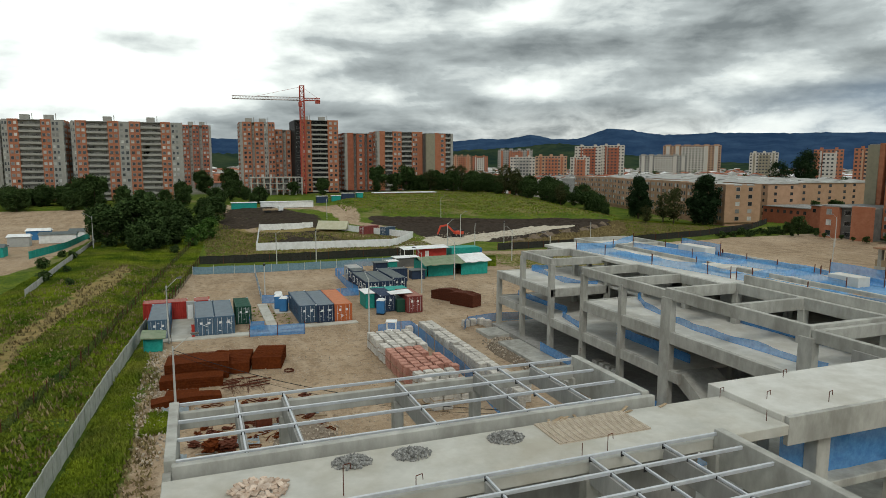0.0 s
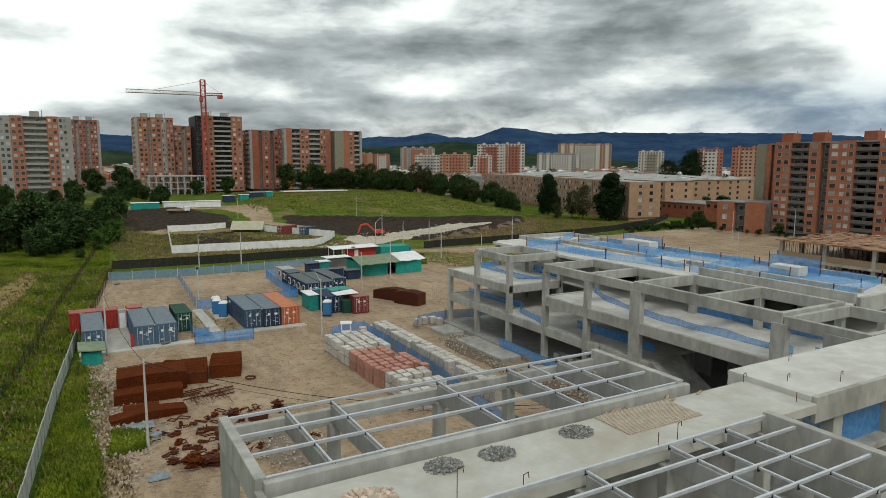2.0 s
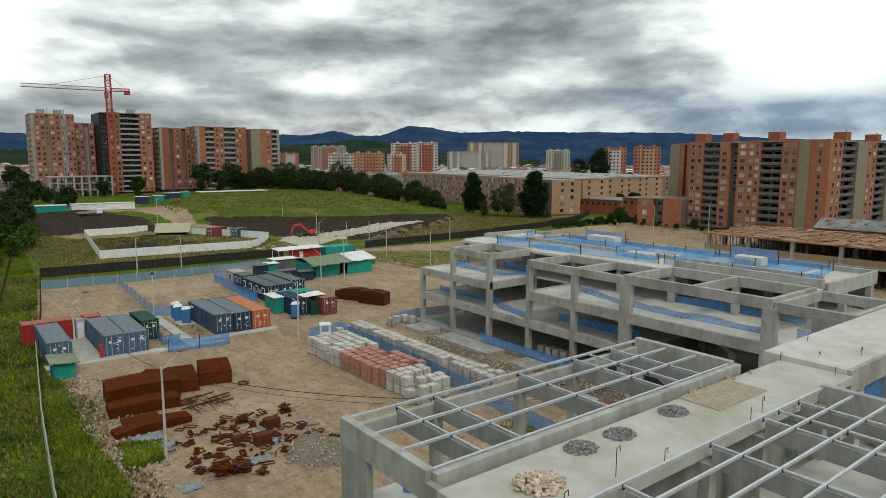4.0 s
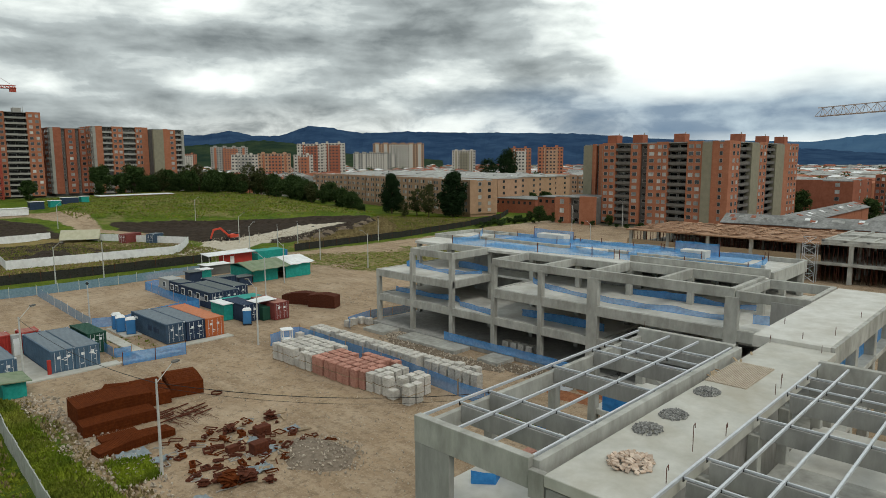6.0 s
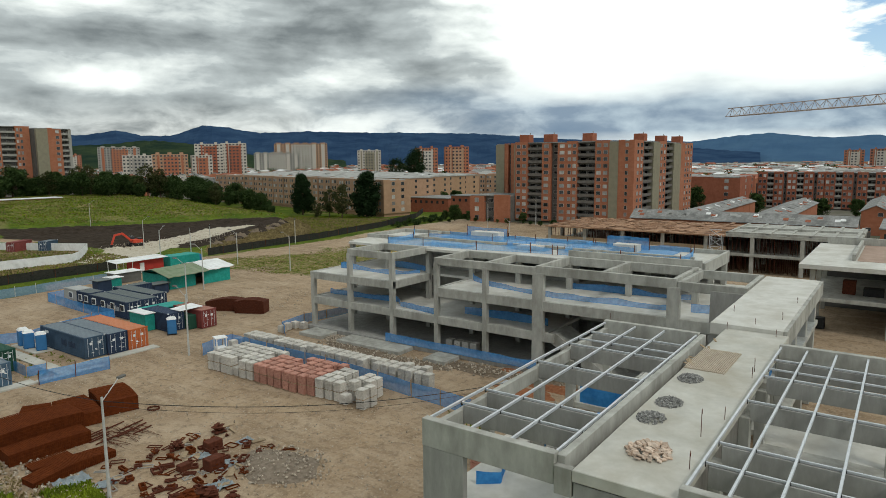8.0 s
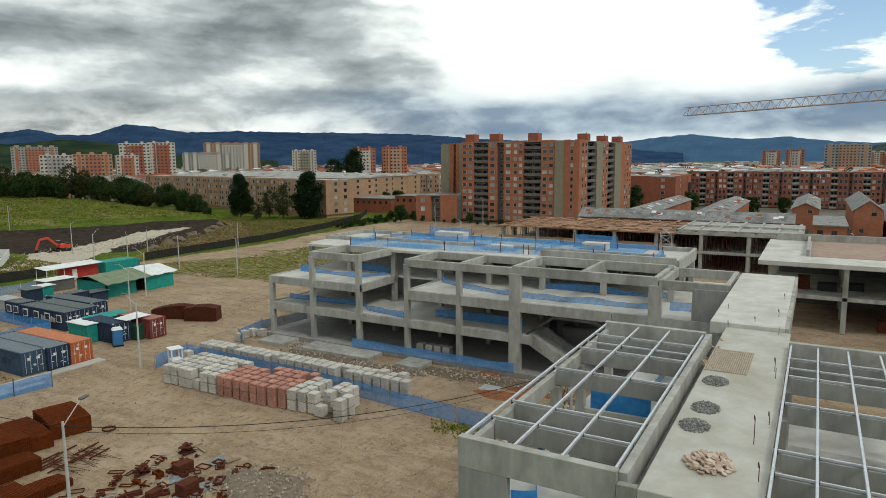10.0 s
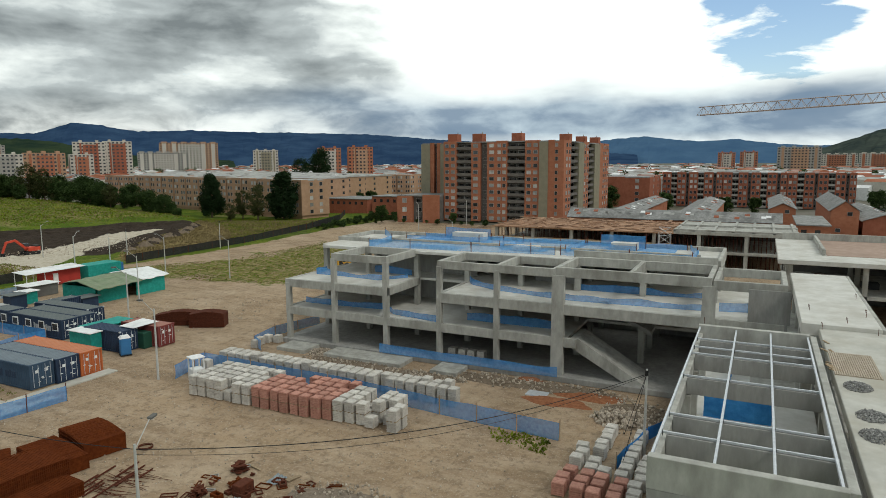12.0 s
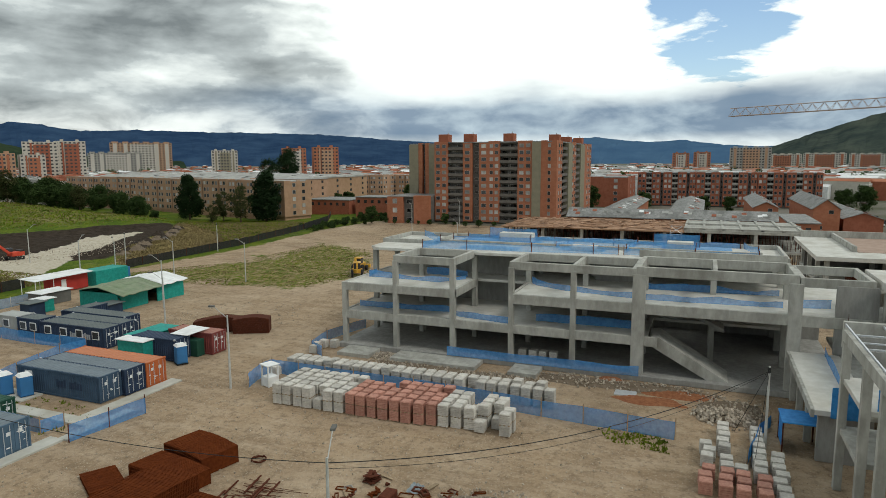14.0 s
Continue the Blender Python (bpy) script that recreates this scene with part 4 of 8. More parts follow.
# the tower east of the site
TANK = BRICK_DARK
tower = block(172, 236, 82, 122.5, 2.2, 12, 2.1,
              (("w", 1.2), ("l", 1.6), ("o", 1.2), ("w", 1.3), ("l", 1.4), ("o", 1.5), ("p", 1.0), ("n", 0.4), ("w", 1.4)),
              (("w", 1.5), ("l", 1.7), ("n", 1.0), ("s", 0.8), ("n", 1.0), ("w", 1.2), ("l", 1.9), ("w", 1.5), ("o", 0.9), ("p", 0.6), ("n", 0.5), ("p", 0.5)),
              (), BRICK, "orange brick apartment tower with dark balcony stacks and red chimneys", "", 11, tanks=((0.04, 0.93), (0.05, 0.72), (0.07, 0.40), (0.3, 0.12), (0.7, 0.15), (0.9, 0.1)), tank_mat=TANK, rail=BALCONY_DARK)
block(184, 200, 122.6, 137, 2.2, 12, 2.1, (), (("o", 1.2), ("p", 0.5), ("s", 0.4), ("p", 0.5), ("o", 1.4), ("p", 1.0)), (), BRICK, "orange brick stair wing with olive blind strips", "", 12, tanks=())
block(168, 184, 122.7, 138, 1.0, 3, 3.0, (), (("n", 1), ("s", 0.7), ("p", 1.0)), (), BRICK, "low orange brick annexe of the tower", "", 14, tanks=(), name="annexe")

# beige five-storey rows
ROW = "beige five-storey apartment rows"
BP = (("w", 1.4), ("s", 0.35), ("w", 1.4), ("p", 0.5))
for i in range(5):
    mx, my = 181 + 0.227 * (16.7 + 33.4 * i) + 0.974 * 7, 188 + 0.974 * (16.7 + 33.4 * i) - 0.227 * 7
    block(mx - 7, mx + 7, my - 16.6, my + 16.6, 0.6 + 0.25 * (i % 2), 5, 2.68, (("p", 0.8), ("n", 1), ("p", 0.5), ("n", 1), ("p", 0.8)), BP * 3, (), BEIGE, "beige brick walk-up block with a flat pale roof", ROW, 21 + i, tanks=(), name="apartment_block", depth=0.6, core=BEIGE, rz=-13.1, roof=ROOFPALE)
for x0, x1, y0, y1, s in ((330, 345, 222, 246, 26), (330, 345, 247, 275, 27), (346, 361, 205, 230, 28)):
    block(x0, x1, y0, y1, -1.0, 5, 2.75, (("w", 1), ("p", 0.8), ("w", 1)), BP * 2 + (("w", 1.2),), (), BEIGE, "beige brick walk-up block with a flat pale roof", ROW, s, tanks=(), name="apartment_block", depth=0.6, core=BEIGE, roof=ROOFPALE)
rng0 = random.Random(5)
for i in range(20):
    off, along = 31 + (i % 4) * 19 + 7, 22 + (i // 4) * 35 + (i % 4) * 9 + 16
    k = Build(pose(181 + 0.227 * along + 0.974 * off, 188 + 0.974 * along - 0.227 * off, 0, 0, 0, -13.1))
    top = 13.7 + rng0.uniform(-0.3, 0.5)
    k.box(-7, 7, -16.5, 16.5, -1, top, 0)
    k.add([(-7.4, -16.9, top), (7.4, -16.9, top), (7.4, 16.9, top), (-7.4, 16.9, top), (0, -16.5, top + 1.1), (0, 16.5, top + 1.1)],
          [(0, 1, 4), (1, 2, 5, 4), (2, 3, 5), (3, 0, 4, 5), (3, 2, 1, 0)], 1)
    for q in range(3):
        u, v = rng0.uniform(-5.5, 3.5), rng0.uniform(-14, 11)
        z0 = top + 1.1 * (1 - max(abs(u), abs(u + 2.2)) / 7.4)
        k.box(u, u + 2.2, v, v + rng0.uniform(1, 3), z0 - 0.2, z0 + 0.35, rng0.choice((1, 2, 3)))
    for v in np.arange(-14.5, 15, 3.6):
        for st in range(5):
            k.box(-7.06, -6.9, v, v + 1.2, 1.4 + st * 2.65, 2.6 + st * 2.65, 4)
    for u in (-4.2, 2.8):
        for st in range(5):
            k.box(u, u + 1.2, -16.56, -16.4, 1.4 + st * 2.65, 2.6 + st * 2.65, 4)
    solid("apartment_block", k, [BEIGE, ROOFPALE, WHITE, ROOFGREY, GLASS], "beige walk-up block with a weathered pale roof", "building", ROW)

# red blocks and row houses to the south-east
RB = (("w", 1.5), ("l", 1.0), ("w", 1.5), ("s", 0.5))
for y0, y1, s in ((44, 70, 31), (18, 43.8, 32), (-8, 17.8, 33)):
    block(300, 315, y0, y1, 0.5, 6, 2.5, (("w", 1), ("p", 1)), RB * 2 + (("w", 1),), (), BRICK_DARK, "long red brick block with pale window bays", "red brick blocks", s, tanks=(), name="apartment_block", depth=0.7)
block(268, 299, 71, 92, 0.5, 5, 2.7, (("p", 2), ("n", 1), ("p", 2), ("n", 1), ("p", 1)), (("p", 1), ("n", 1)), (), BRICK_DARK, "red brick block with a pale flat roof", "red brick blocks", 34, tanks=(), name="apartment_block", depth=0.5)


RH = random.Random(77)


def house(x0, x1, y0, y1, z0, eave, ridge, along, label, wall=BRICK, name="row_house", roof=ROOFGREY, front=True):
    par = thing(name, label, "house", "grey-roofed brick row houses")
    b = Build()
    if along == "y":
        xm = (x0 + x1) / 2
        pts = [(x0, z0), (x1, z0), (x1, eave), (xm, ridge), (x0, eave)]
        p = [(x, y, z) for y in (y0, y1) for x, z in pts]
        rp = [(x0 - 0.5, y0 - 0.3, eave - 0.2), (xm, y0 - 0.3, ridge + 0.12), (x1 + 0.5, y0 - 0.3, eave - 0.2), (x0 - 0.5, y1 + 0.3, eave - 0.2), (xm, y1 + 0.3, ridge + 0.12), (x1 + 0.5, y1 + 0.3, eave - 0.2)]
    else:
        ym = (y0 + y1) / 2
        pts = [(y0, z0), (y1, z0), (y1, eave), (ym, ridge), (y0, eave)]
        p = [(x, y, z) for x in (x0, x1) for y, z in pts]
        rp = [(x0 - 0.3, y0 - 0.5, eave - 0.2), (x0 - 0.3, ym, ridge + 0.12), (x0 - 0.3, y1 + 0.5, eave - 0.2), (x1 + 0.3, y0 - 0.5, eave - 0.2), (x1 + 0.3, ym, ridge + 0.12), (x1 + 0.3, y1 + 0.5, eave - 0.2)]
    b.add(p, [(0, 1, 2, 3, 4), (9, 8, 7, 6, 5), (0, 5, 6, 1), (1, 6, 7, 2), (2, 7, 8, 3), (3, 8, 9, 4), (4, 9, 5, 0)])
    part("wall", b, wall, par)
    r = Build()
    lift = [(q[0], q[1], q[2] + 0.14) for q in rp]
    r.add(rp + lift, [(0, 1, 4, 3), (1, 2, 5, 4), (6, 9, 10, 7), (7, 10, 11, 8), (0, 3, 9, 6), (2, 8, 11, 5), (0, 6, 7, 1), (1, 7, 8, 2), (3, 4, 10, 9), (4, 5, 11, 10)])
    part("roof", r, roof, par)
    for q in range(3):
        f, g = RH.uniform(0.1, 0.7), RH.uniform(0.15, 0.6)
        u = Build()
        if along == "y":
            xa, xb = x0 + (x1 - x0) * 0.5 * g, x0 + (x1 - x0) * 0.5 * min(1, g + 0.25)
            za, zb = (eave + (ridge - eave) * t + 0.2 for t in (g, min(1, g + 0.25)))
            ya, yb = y0 + (y1 - y0) * f, y0 + (y1 - y0) * (f + 0.2)
            u.add([(xa, ya, za), (xb, ya, zb), (xb, yb, zb), (xa, yb, za), (xa, ya, za + 0.1), (xb, ya, zb + 0.1), (xb, yb, zb + 0.1), (xa, yb, za + 0.1)], [(3, 2, 1, 0), (4, 5, 6, 7), (0, 1, 5, 4), (1, 2, 6, 5), (2, 3, 7, 6), (3, 0, 4, 7)])
        else:
            ya, yb = y0 + (y1 - y0) * 0.5 * g, y0 + (y1 - y0) * 0.5 * min(1, g + 0.25)
            za, zb = (eave + (ridge - eave) * t + 0.2 for t in (g, min(1, g + 0.25)))
            xa, xb = x0 + (x1 - x0) * f, x0 + (x1 - x0) * (f + 0.2)
            u.add([(xa, ya, za), (xb, ya, za), (xb, yb, zb), (xa, yb, zb), (xa, ya, za + 0.1), (xb, ya, za + 0.1), (xb, yb, zb + 0.1), (xa, yb, zb + 0.1)], [(3, 2, 1, 0), (4, 5, 6, 7), (0, 1, 5, 4), (1, 2, 6, 5), (2, 3, 7, 6), (3, 0, 4, 7)])
        part("roof_patch", u, RH.choice((ROOFPALE, WHITE, ROOFGREY, BRICK_DARK)), par)
    if front and along == "y":
        for y in np.arange(y0 + 1.5, y1 - 1, 3.2):
            put("window", window_mesh(1.3, 1.1, "g"), pose(x0, y, eave - 1.9, 0, 0, -90), par)
            put("window", window_mesh(1.3, 1.1, "c"), pose(x0, y, z0 + 1.0, 0, 0, -90), par)
    elif front:
        put("window", window_mesh(1.2, 1.0, "g"), pose(x0, (y0 + y1) / 2 - 1.2, eave - 1.3, 0, 0, -90), par)
        put("window", window_mesh(1.2, 1.0, "g"), pose(x0, (y0 + y1) / 2 + 1.5, z0 + 1.2, 0, 0, -90), par)
    return par


HL = "orange brick row house under a grey sheet roof"
for i in range(9):
    y = 23 + i * 5.6
    house(146, 153, y, y + 5.5, 0, 7.2 - 0.05 * (i % 3), 8.9, "y", HL)
for i in range(8):
    house(160 + i * 10, 169.8 + i * 10, 60, 69, 0, 6.6, 7.9, "x", HL, front=(i == 0))
    house(160 + i * 10, 169.8 + i * 10, 40, 49, 0, 6.6, 7.9, "x", HL, front=(i == 0))
    if i < 6:
        house(200 + i * 10, 209.8 + i * 10, 18, 25, 0, 6.8, 8.4, "x", HL, front=(i == 0))
        house(192 + i * 10, 201.8 + i * 10, 2.5, 9.5, 0, 7.2, 9.9, "x", "orange brick house with a steep grey roof", front=(i == 0))
        house(192 + i * 10, 201.8 + i * 10, -8.5, 1.5, 0, 4.6, 6.2, "x", "dark red house with a grey sheet roof", BRICK_DARK, front=False)
for x0, x1, y0, y1, h, m in ((196, 216, 140, 152, 3.6, BRICK), (200, 212, 152, 168, 5.6, BRICK_DARK), (212, 232, 178, 200, 3.4, BRICK_DARK), (214, 228, 160, 176, 3.0, BRICK), (160, 190, 12, 19, 3.5, BRICK)):
    k = Build()
    k.box(x0, x1, y0, y1, -1, h + 2, 0)
    k.box(x0 - 0.3, x1 + 0.3, y0 - 0.3, y1 + 0.3, h + 2, h + 2.3, 1)
    for yy in np.arange(y0 + 2, y1 - 1.5, 3):
        k.box(x0 - 0.05, x0 + 0.1, yy, yy + 1.2, h - 0.2, h + 1.0, 2)
    solid("low_brick_house", k, [m, ROOFGREY, GLASS], "low brick house with a flat grey roof", "house", "low brick houses")

# ---- formwork deck under construction ----
deck = thing("formwork_deck", "concrete deck under construction with timber formwork on steel props", "building", kind="structure")
boxpart("floor_slab", deck, CONCRETE, 114, 137, 20, 82, 3.3, 3.8, 0.03)
boxpart("roof_slab", deck, CONCRETE, 114, 137, 20.5, 43, 7.0, 7.6, 0.03)
boxpart("formwork_board", deck, PLANK, 113.4, 137.5, 43, 82, 7.0, 7.25, 0.0)
boxpart("side_board", deck, WOOD, 114.2, 114.4, 43, 82, 3.8, 5.0, 0.0)
# backing plane added in shade grey for the dark space under the deck
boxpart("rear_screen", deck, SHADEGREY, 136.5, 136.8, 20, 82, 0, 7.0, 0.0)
rngf = random.Random(8)
for x in (114.5, 121, 128, 136):
    for y in np.arange(21, 82.5, 8.6):
        k = Build()
        k.box(x - 0.35, x + 0.35, y - 0.35, y + 0.35, 0, 7.0, 0, 0.02)
        part("column", k, CONCRETE, deck)
k = Build()
for y in np.arange(20.8, 82, 0.75):
    for x in (115.2, 118.2):
        z0 = 3.8 if rngf.random() < 0.75 else 0.0
        k.rod((x, y + rngf.uniform(-0.2, 0.2), z0), (x, y + rngf.uniform(-0.2, 0.2), 7.0), 0.05, n=4)
        k.rod((x + 1, y, 0), (x + 1, y, 3.3), 0.05, n=4)
tagged(part("prop", k, RUST_DARK, deck, "rusty steel props"), kind="stuff")
k = Build()
for i in range(330):
    x, y = rngf.uniform(113.2, 136), rngf.uniform(43.5, 81.5)
    a = rngf.choice((0, math.pi / 2)) + rngf.uniform(-0.06, 0.06)
    l, w = rngf.uniform(1.2, 3.6), rngf.uniform(0.15, 0.9)
    c, s = math.cos(a) * l / 2, math.sin(a) * l / 2
    z = 7.28 + rngf.uniform(0, 0.3)
    k.beam((x - c, y - s, z), (x + c, y + s, z + rngf.uniform(-0.1, 0.15)), w, 0.06)
tagged(part("formwork_panel", k, PLANK, deck), kind="stuff")
k = Build()
for y in np.arange(21, 43, 3.6):
    k.box(114.2, 137, y, y + 0.5, 7.6, 7.85)
k.box(114.2, 114.8, 20.5, 43, 7.6, 8.0)
k.box(125, 125.6, 20.5, 43, 7.6, 8.0)
part("upstand", k, CONCRETE, deck)
scaffold = thing("scaffold_tower", "steel scaffold tower with cross braces against the deck", "scaffold")
for y in (43.4, 45.6):
    for x in (112.2, 113.6):
        k = Build()
        k.rod((x, y, 0), (x, y, 7.4), 0.06, n=5)
        part("standard", k, STEEL_TUBE, scaffold)
for z in np.arange(0, 7.0, 1.7):
    for a, c in (((112.2, 43.4, z + 1.6), (112.2, 45.6, z + 0.1)), ((112.25, 43.4, z + 0.1), (112.25, 45.6, z + 1.6)), ((112.2, 43.4, z + 1.66), (112.2, 45.6, z + 1.66))):
        k = Build()
        k.rod(a, c, 0.05, n=4)
        part("brace", k, STEEL_TUBE, scaffold)

# ---- second frame east of the wing ----
east_frame = thing("east_concrete_frame", "pale unfinished concrete deck on two open storeys", "building", kind="structure")
boxpart("roof_slab", east_frame, CONCRETE_PALE, 71, 96, -30, 25, 8.3, 8.9, 0.03)
boxpart("floor_slab", east_frame, CONCRETE, 72, 96, -30, 24, 4.1, 4.6, 0.03)
boxpart("upstand", east_frame, CONCRETE, 95.6, 96, -30, 24, 8.9, 10.0, 0.02)
boxpart("roof_screed", east_frame, mat("brown_screed", (0.34, 0.24, 0.19), (0.42, 0.31, 0.25), 0.8, 0.9, 0.1, stain=(0.28, 0.20, 0.16), stain_scale=0.3), 77, 95.4, -30, 19, 8.9, 8.96, 0.0)
for y in (19.2, 8, -4, -16):
    boxpart("upstand", east_frame, CONCRETE, 77, 95.6, y, y + 0.4, 8.96, 9.75, 0.02)
for x in (72.3, 80, 88, 95):
    for y in (23.5, 15, 6, -4, -14):
        column(x, y, 0.6, 0.6, 0, 8.3, east_frame)
# dark wall added behind the columns, its shade grey standing for the inside
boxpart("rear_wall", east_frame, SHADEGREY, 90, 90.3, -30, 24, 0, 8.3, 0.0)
rngc = random.Random(3)
for i in range(10):
    k = Build()
    x, y, z = rngc.uniform(73, 78), 22 - i * 3.1, rngc.choice((0.0, 4.6))
    k.box(x, x + rngc.uniform(1, 2), y, y + rngc.uniform(1.2, 2.4), z, z + rngc.uniform(0.8, 1.8), 0, 0.05)
    solid("covered_stack", k, rngc.choice((BLACK, BLACK, WHITE, RUST_DARK)), "stack of material under a dark sheet", "stack", "stacks in the east frame")


# ---- cranes ----
def lattice(k, a, b, w, h, bays, tri=True, r=0.06):
    """A truss from a to b: two lower chords w apart and one upper chord h above."""
    a, b = Vector(a), Vector(b)
    d = (b - a)
    s = Vector((-d.y, d.x, 0)).normalized() * w / 2
    up = Vector((0, 0, h))
    k.rod(a + s, b + s, r, n=4)
    k.rod(a - s, b - s, r, n=4)
    k.rod(a + up, b + up, r * 1.2, n=4)
    for i in range(bays):
        p, q, mid = a + d * (i / bays), a + d * ((i + 1) / bays), a + d * ((i + 0.5) / bays) + up
        for e in (s, -s):
            k.rod(p + e, mid, r * 0.6, n=4)
            k.rod(mid, q + e, r * 0.6, n=4)
        k.rod(p + s, q - s, r * 0.5, n=4)


def mast(k, x, y, z0, z1, w, r=0.08):
    n = int((z1 - z0) / w / 1.2)
    for i, j in ((-1, -1), (1, -1), (1, 1), (-1, 1)):
        k.rod((x + i * w / 2, y + j * w / 2, z0), (x + i * w / 2, y + j * w / 2, z1), r, n=4)
    for t in range(n):
        za, zb = z0 + (z1 - z0) * t / n, z0 + (z1 - z0) * (t + 1) / n
        for (i, j), (u, v) in (((-1, -1), (1, -1)), ((1, -1), (1, 1)), ((1, 1), (-1, 1)), ((-1, 1), (-1, -1))):
            a, b = (i, j), (u, v)
            if t % 2:
                a, b = b, a
            k.rod((x + a[0] * w / 2, y + a[1] * w / 2, za), (x + b[0] * w / 2, y + b[1] * w / 2, zb), r * 0.6, n=4)
            k.rod((x + i * w / 2, y + j * w / 2, zb), (x + u * w / 2, y + v * w / 2, zb), r * 0.6, n=4)


crane = thing("tower_crane", "red lattice tower crane beside an unfinished brick tower", "crane")
k = Build()
mast(k, 55, 356, 5, 62, 2.2, 0.2)
part("mast", k, CRANE_RED, crane)
k = Build()
lattice(k, (54, 356, 54.4), (20, 358.5, 54.4), 1.4, 1.5, 22, r=0.15)
part("jib", k, CRANE_PALE, crane)
k = Build()
lattice(k, (56, 356, 54.4), (64.4, 355.5, 54.6), 1.4, 1.2, 5, r=0.18)
part("counter_jib", k, CRANE_RED, crane)
k = Build()
k.box(62, 64.4, 355, 356.6, 53.0, 55.0, 0, 0.05)
part("counterweight", k, CRANE_RED, crane)
k = Build()
k.box(53, 54.6, 354.0, 355.2, 51.2, 53.6, 0, 0.05)
part("cab", k, CRANE_RED, crane)
k = Build()
k.rod((55, 356, 61.5), (32, 357.6, 56), 0.07, n=4)
k.rod((55, 356, 61.5), (63.5, 355.5, 55.6), 0.07, n=4)
part("stay", k, CRANE_RED, crane)

jib_crane = thing("tower_crane", "pale lattice crane jib reaching over the site", "crane")
k = Build()
tip, d = Vector((80.0, 36.4, 28.25)), Vector((-0.42, -0.907, 0.012))
lattice(k, tip, tip + d * 66, 1.0, 1.15, 44, r=0.055)
part("jib", k, CRANE_PALE, jib_crane)
k = Build()
end = tip + d * 66
mast(k, end.x, end.y, 0, 34, 1.8, 0.1)
part("mast", k, CRANE_PALE, jib_crane)

# ---- far town, hills and mountains ----
rt = random.Random(17)
far = Build()
for i in range(9400):
    br, dist = radians(rt.uniform(-40, 115)), 330 + 1600 * rt.random() ** 1.7
    if i > 5600:
        br, dist = radians(rt.uniform(14, 64)), 430 + 520 * rt.random()
    if i > 7400:
        br, dist = radians(rt.uniform(64, 108)), 370 + 620 * rt.random()
    x, y = math.sin(br) * dist, math.cos(br) * dist
    if (x < 325 and y < 450) or (x < 385 and y < 300) or (x < 60 and y < 480):
        continue
    w, l, h = rt.uniform(5, 14), rt.uniform(6, 24), rt.uniform(3.5, 11)
    z = 4 if dist > 330 and x < 200 else 0
    far.m = pose(x, y, z, 0, 0, rt.uniform(-12, 12) - 30)
    far.box(-w / 2, w / 2, -l / 2, l / 2, -3, h, rt.choice((0, 0, 1, 2, 2, 3, 5)))
    far.add([(-w / 2 - 0.3, -l / 2, h), (w / 2 + 0.3, -l / 2, h), (w / 2 + 0.3, l / 2, h), (-w / 2 - 0.3, l / 2, h), (0, -l / 2, h + 1.4), (0, l / 2, h + 1.4)],
            [(0, 1, 4), (1, 2, 5, 4), (2, 3, 5), (3, 0, 4, 5)], rt.choice((3, 4, 4, 1, 0, 5)))
    if i % 3 == 0:
        far.box(-w / 4, w / 5, -l / 2 - 0.1, -l / 2 + 0.1, 0.8, h * 0.8, 6)
far.m = Matrix.Identity(4)
tagged(solid("far_town", far, [BRICK, BRICK_DARK, CREAM, ROOFGREY, ROOFPALE, WHITE, GLASS], "low red and grey houses of the distant town", "town"), kind="stuff")

FAR = "distant apartment towers"


def far_tower(x, y, w, d, h, rz, wall, cols, storeys, label, strip=None):
    par = thing("distant_tower", label, "building", FAR, at=(x, y, 0), rz=rz)
    k = Build()
    k.box(-w / 2, w / 2, -d / 2, d / 2, -3, h)
    part("wall", k, wall, par)
    k = Build()
    k.box(-w * 0.18, w * 0.22, -d / 2 - 1.1, -d / 2, -3, h - 2.5)
    part("wall_bay", k, strip or wall, par)
    k = Build()
    for i in range(cols):
        cx = -w / 2 + w * (i + 0.5) / cols
        for j in range(storeys):
            z = 1 + (h - 1) * j / storeys
            front = -d / 2 - (1.1 if -w * 0.18 < cx < w * 0.22 else 0)
            k.box(cx - w / cols * 0.26, cx + w / cols * 0.26, front - 0.12, front + 0.1, z + 0.9, z + (h / storeys) * 0.72)
    tagged(part("window", k, GLASS, par), kind="stuff")
    for i in range(max(2, cols // 3)):
        cx = -w / 2 + w * (i + 0.5) / max(2, cols // 3)
        k = Build()
        k.box(cx - w * 0.05, cx + w * 0.05, -d / 4, d / 4, h, h + 1.6)
        part("roof_house", k, wall, par)
        if strip:
            k = Build()
            k.box(cx - w * 0.03, cx + w * 0.03, -d / 2 - 0.4, -d / 2, 0, h - 1.2)
            part("wall_strip", k, strip, par)
    return par


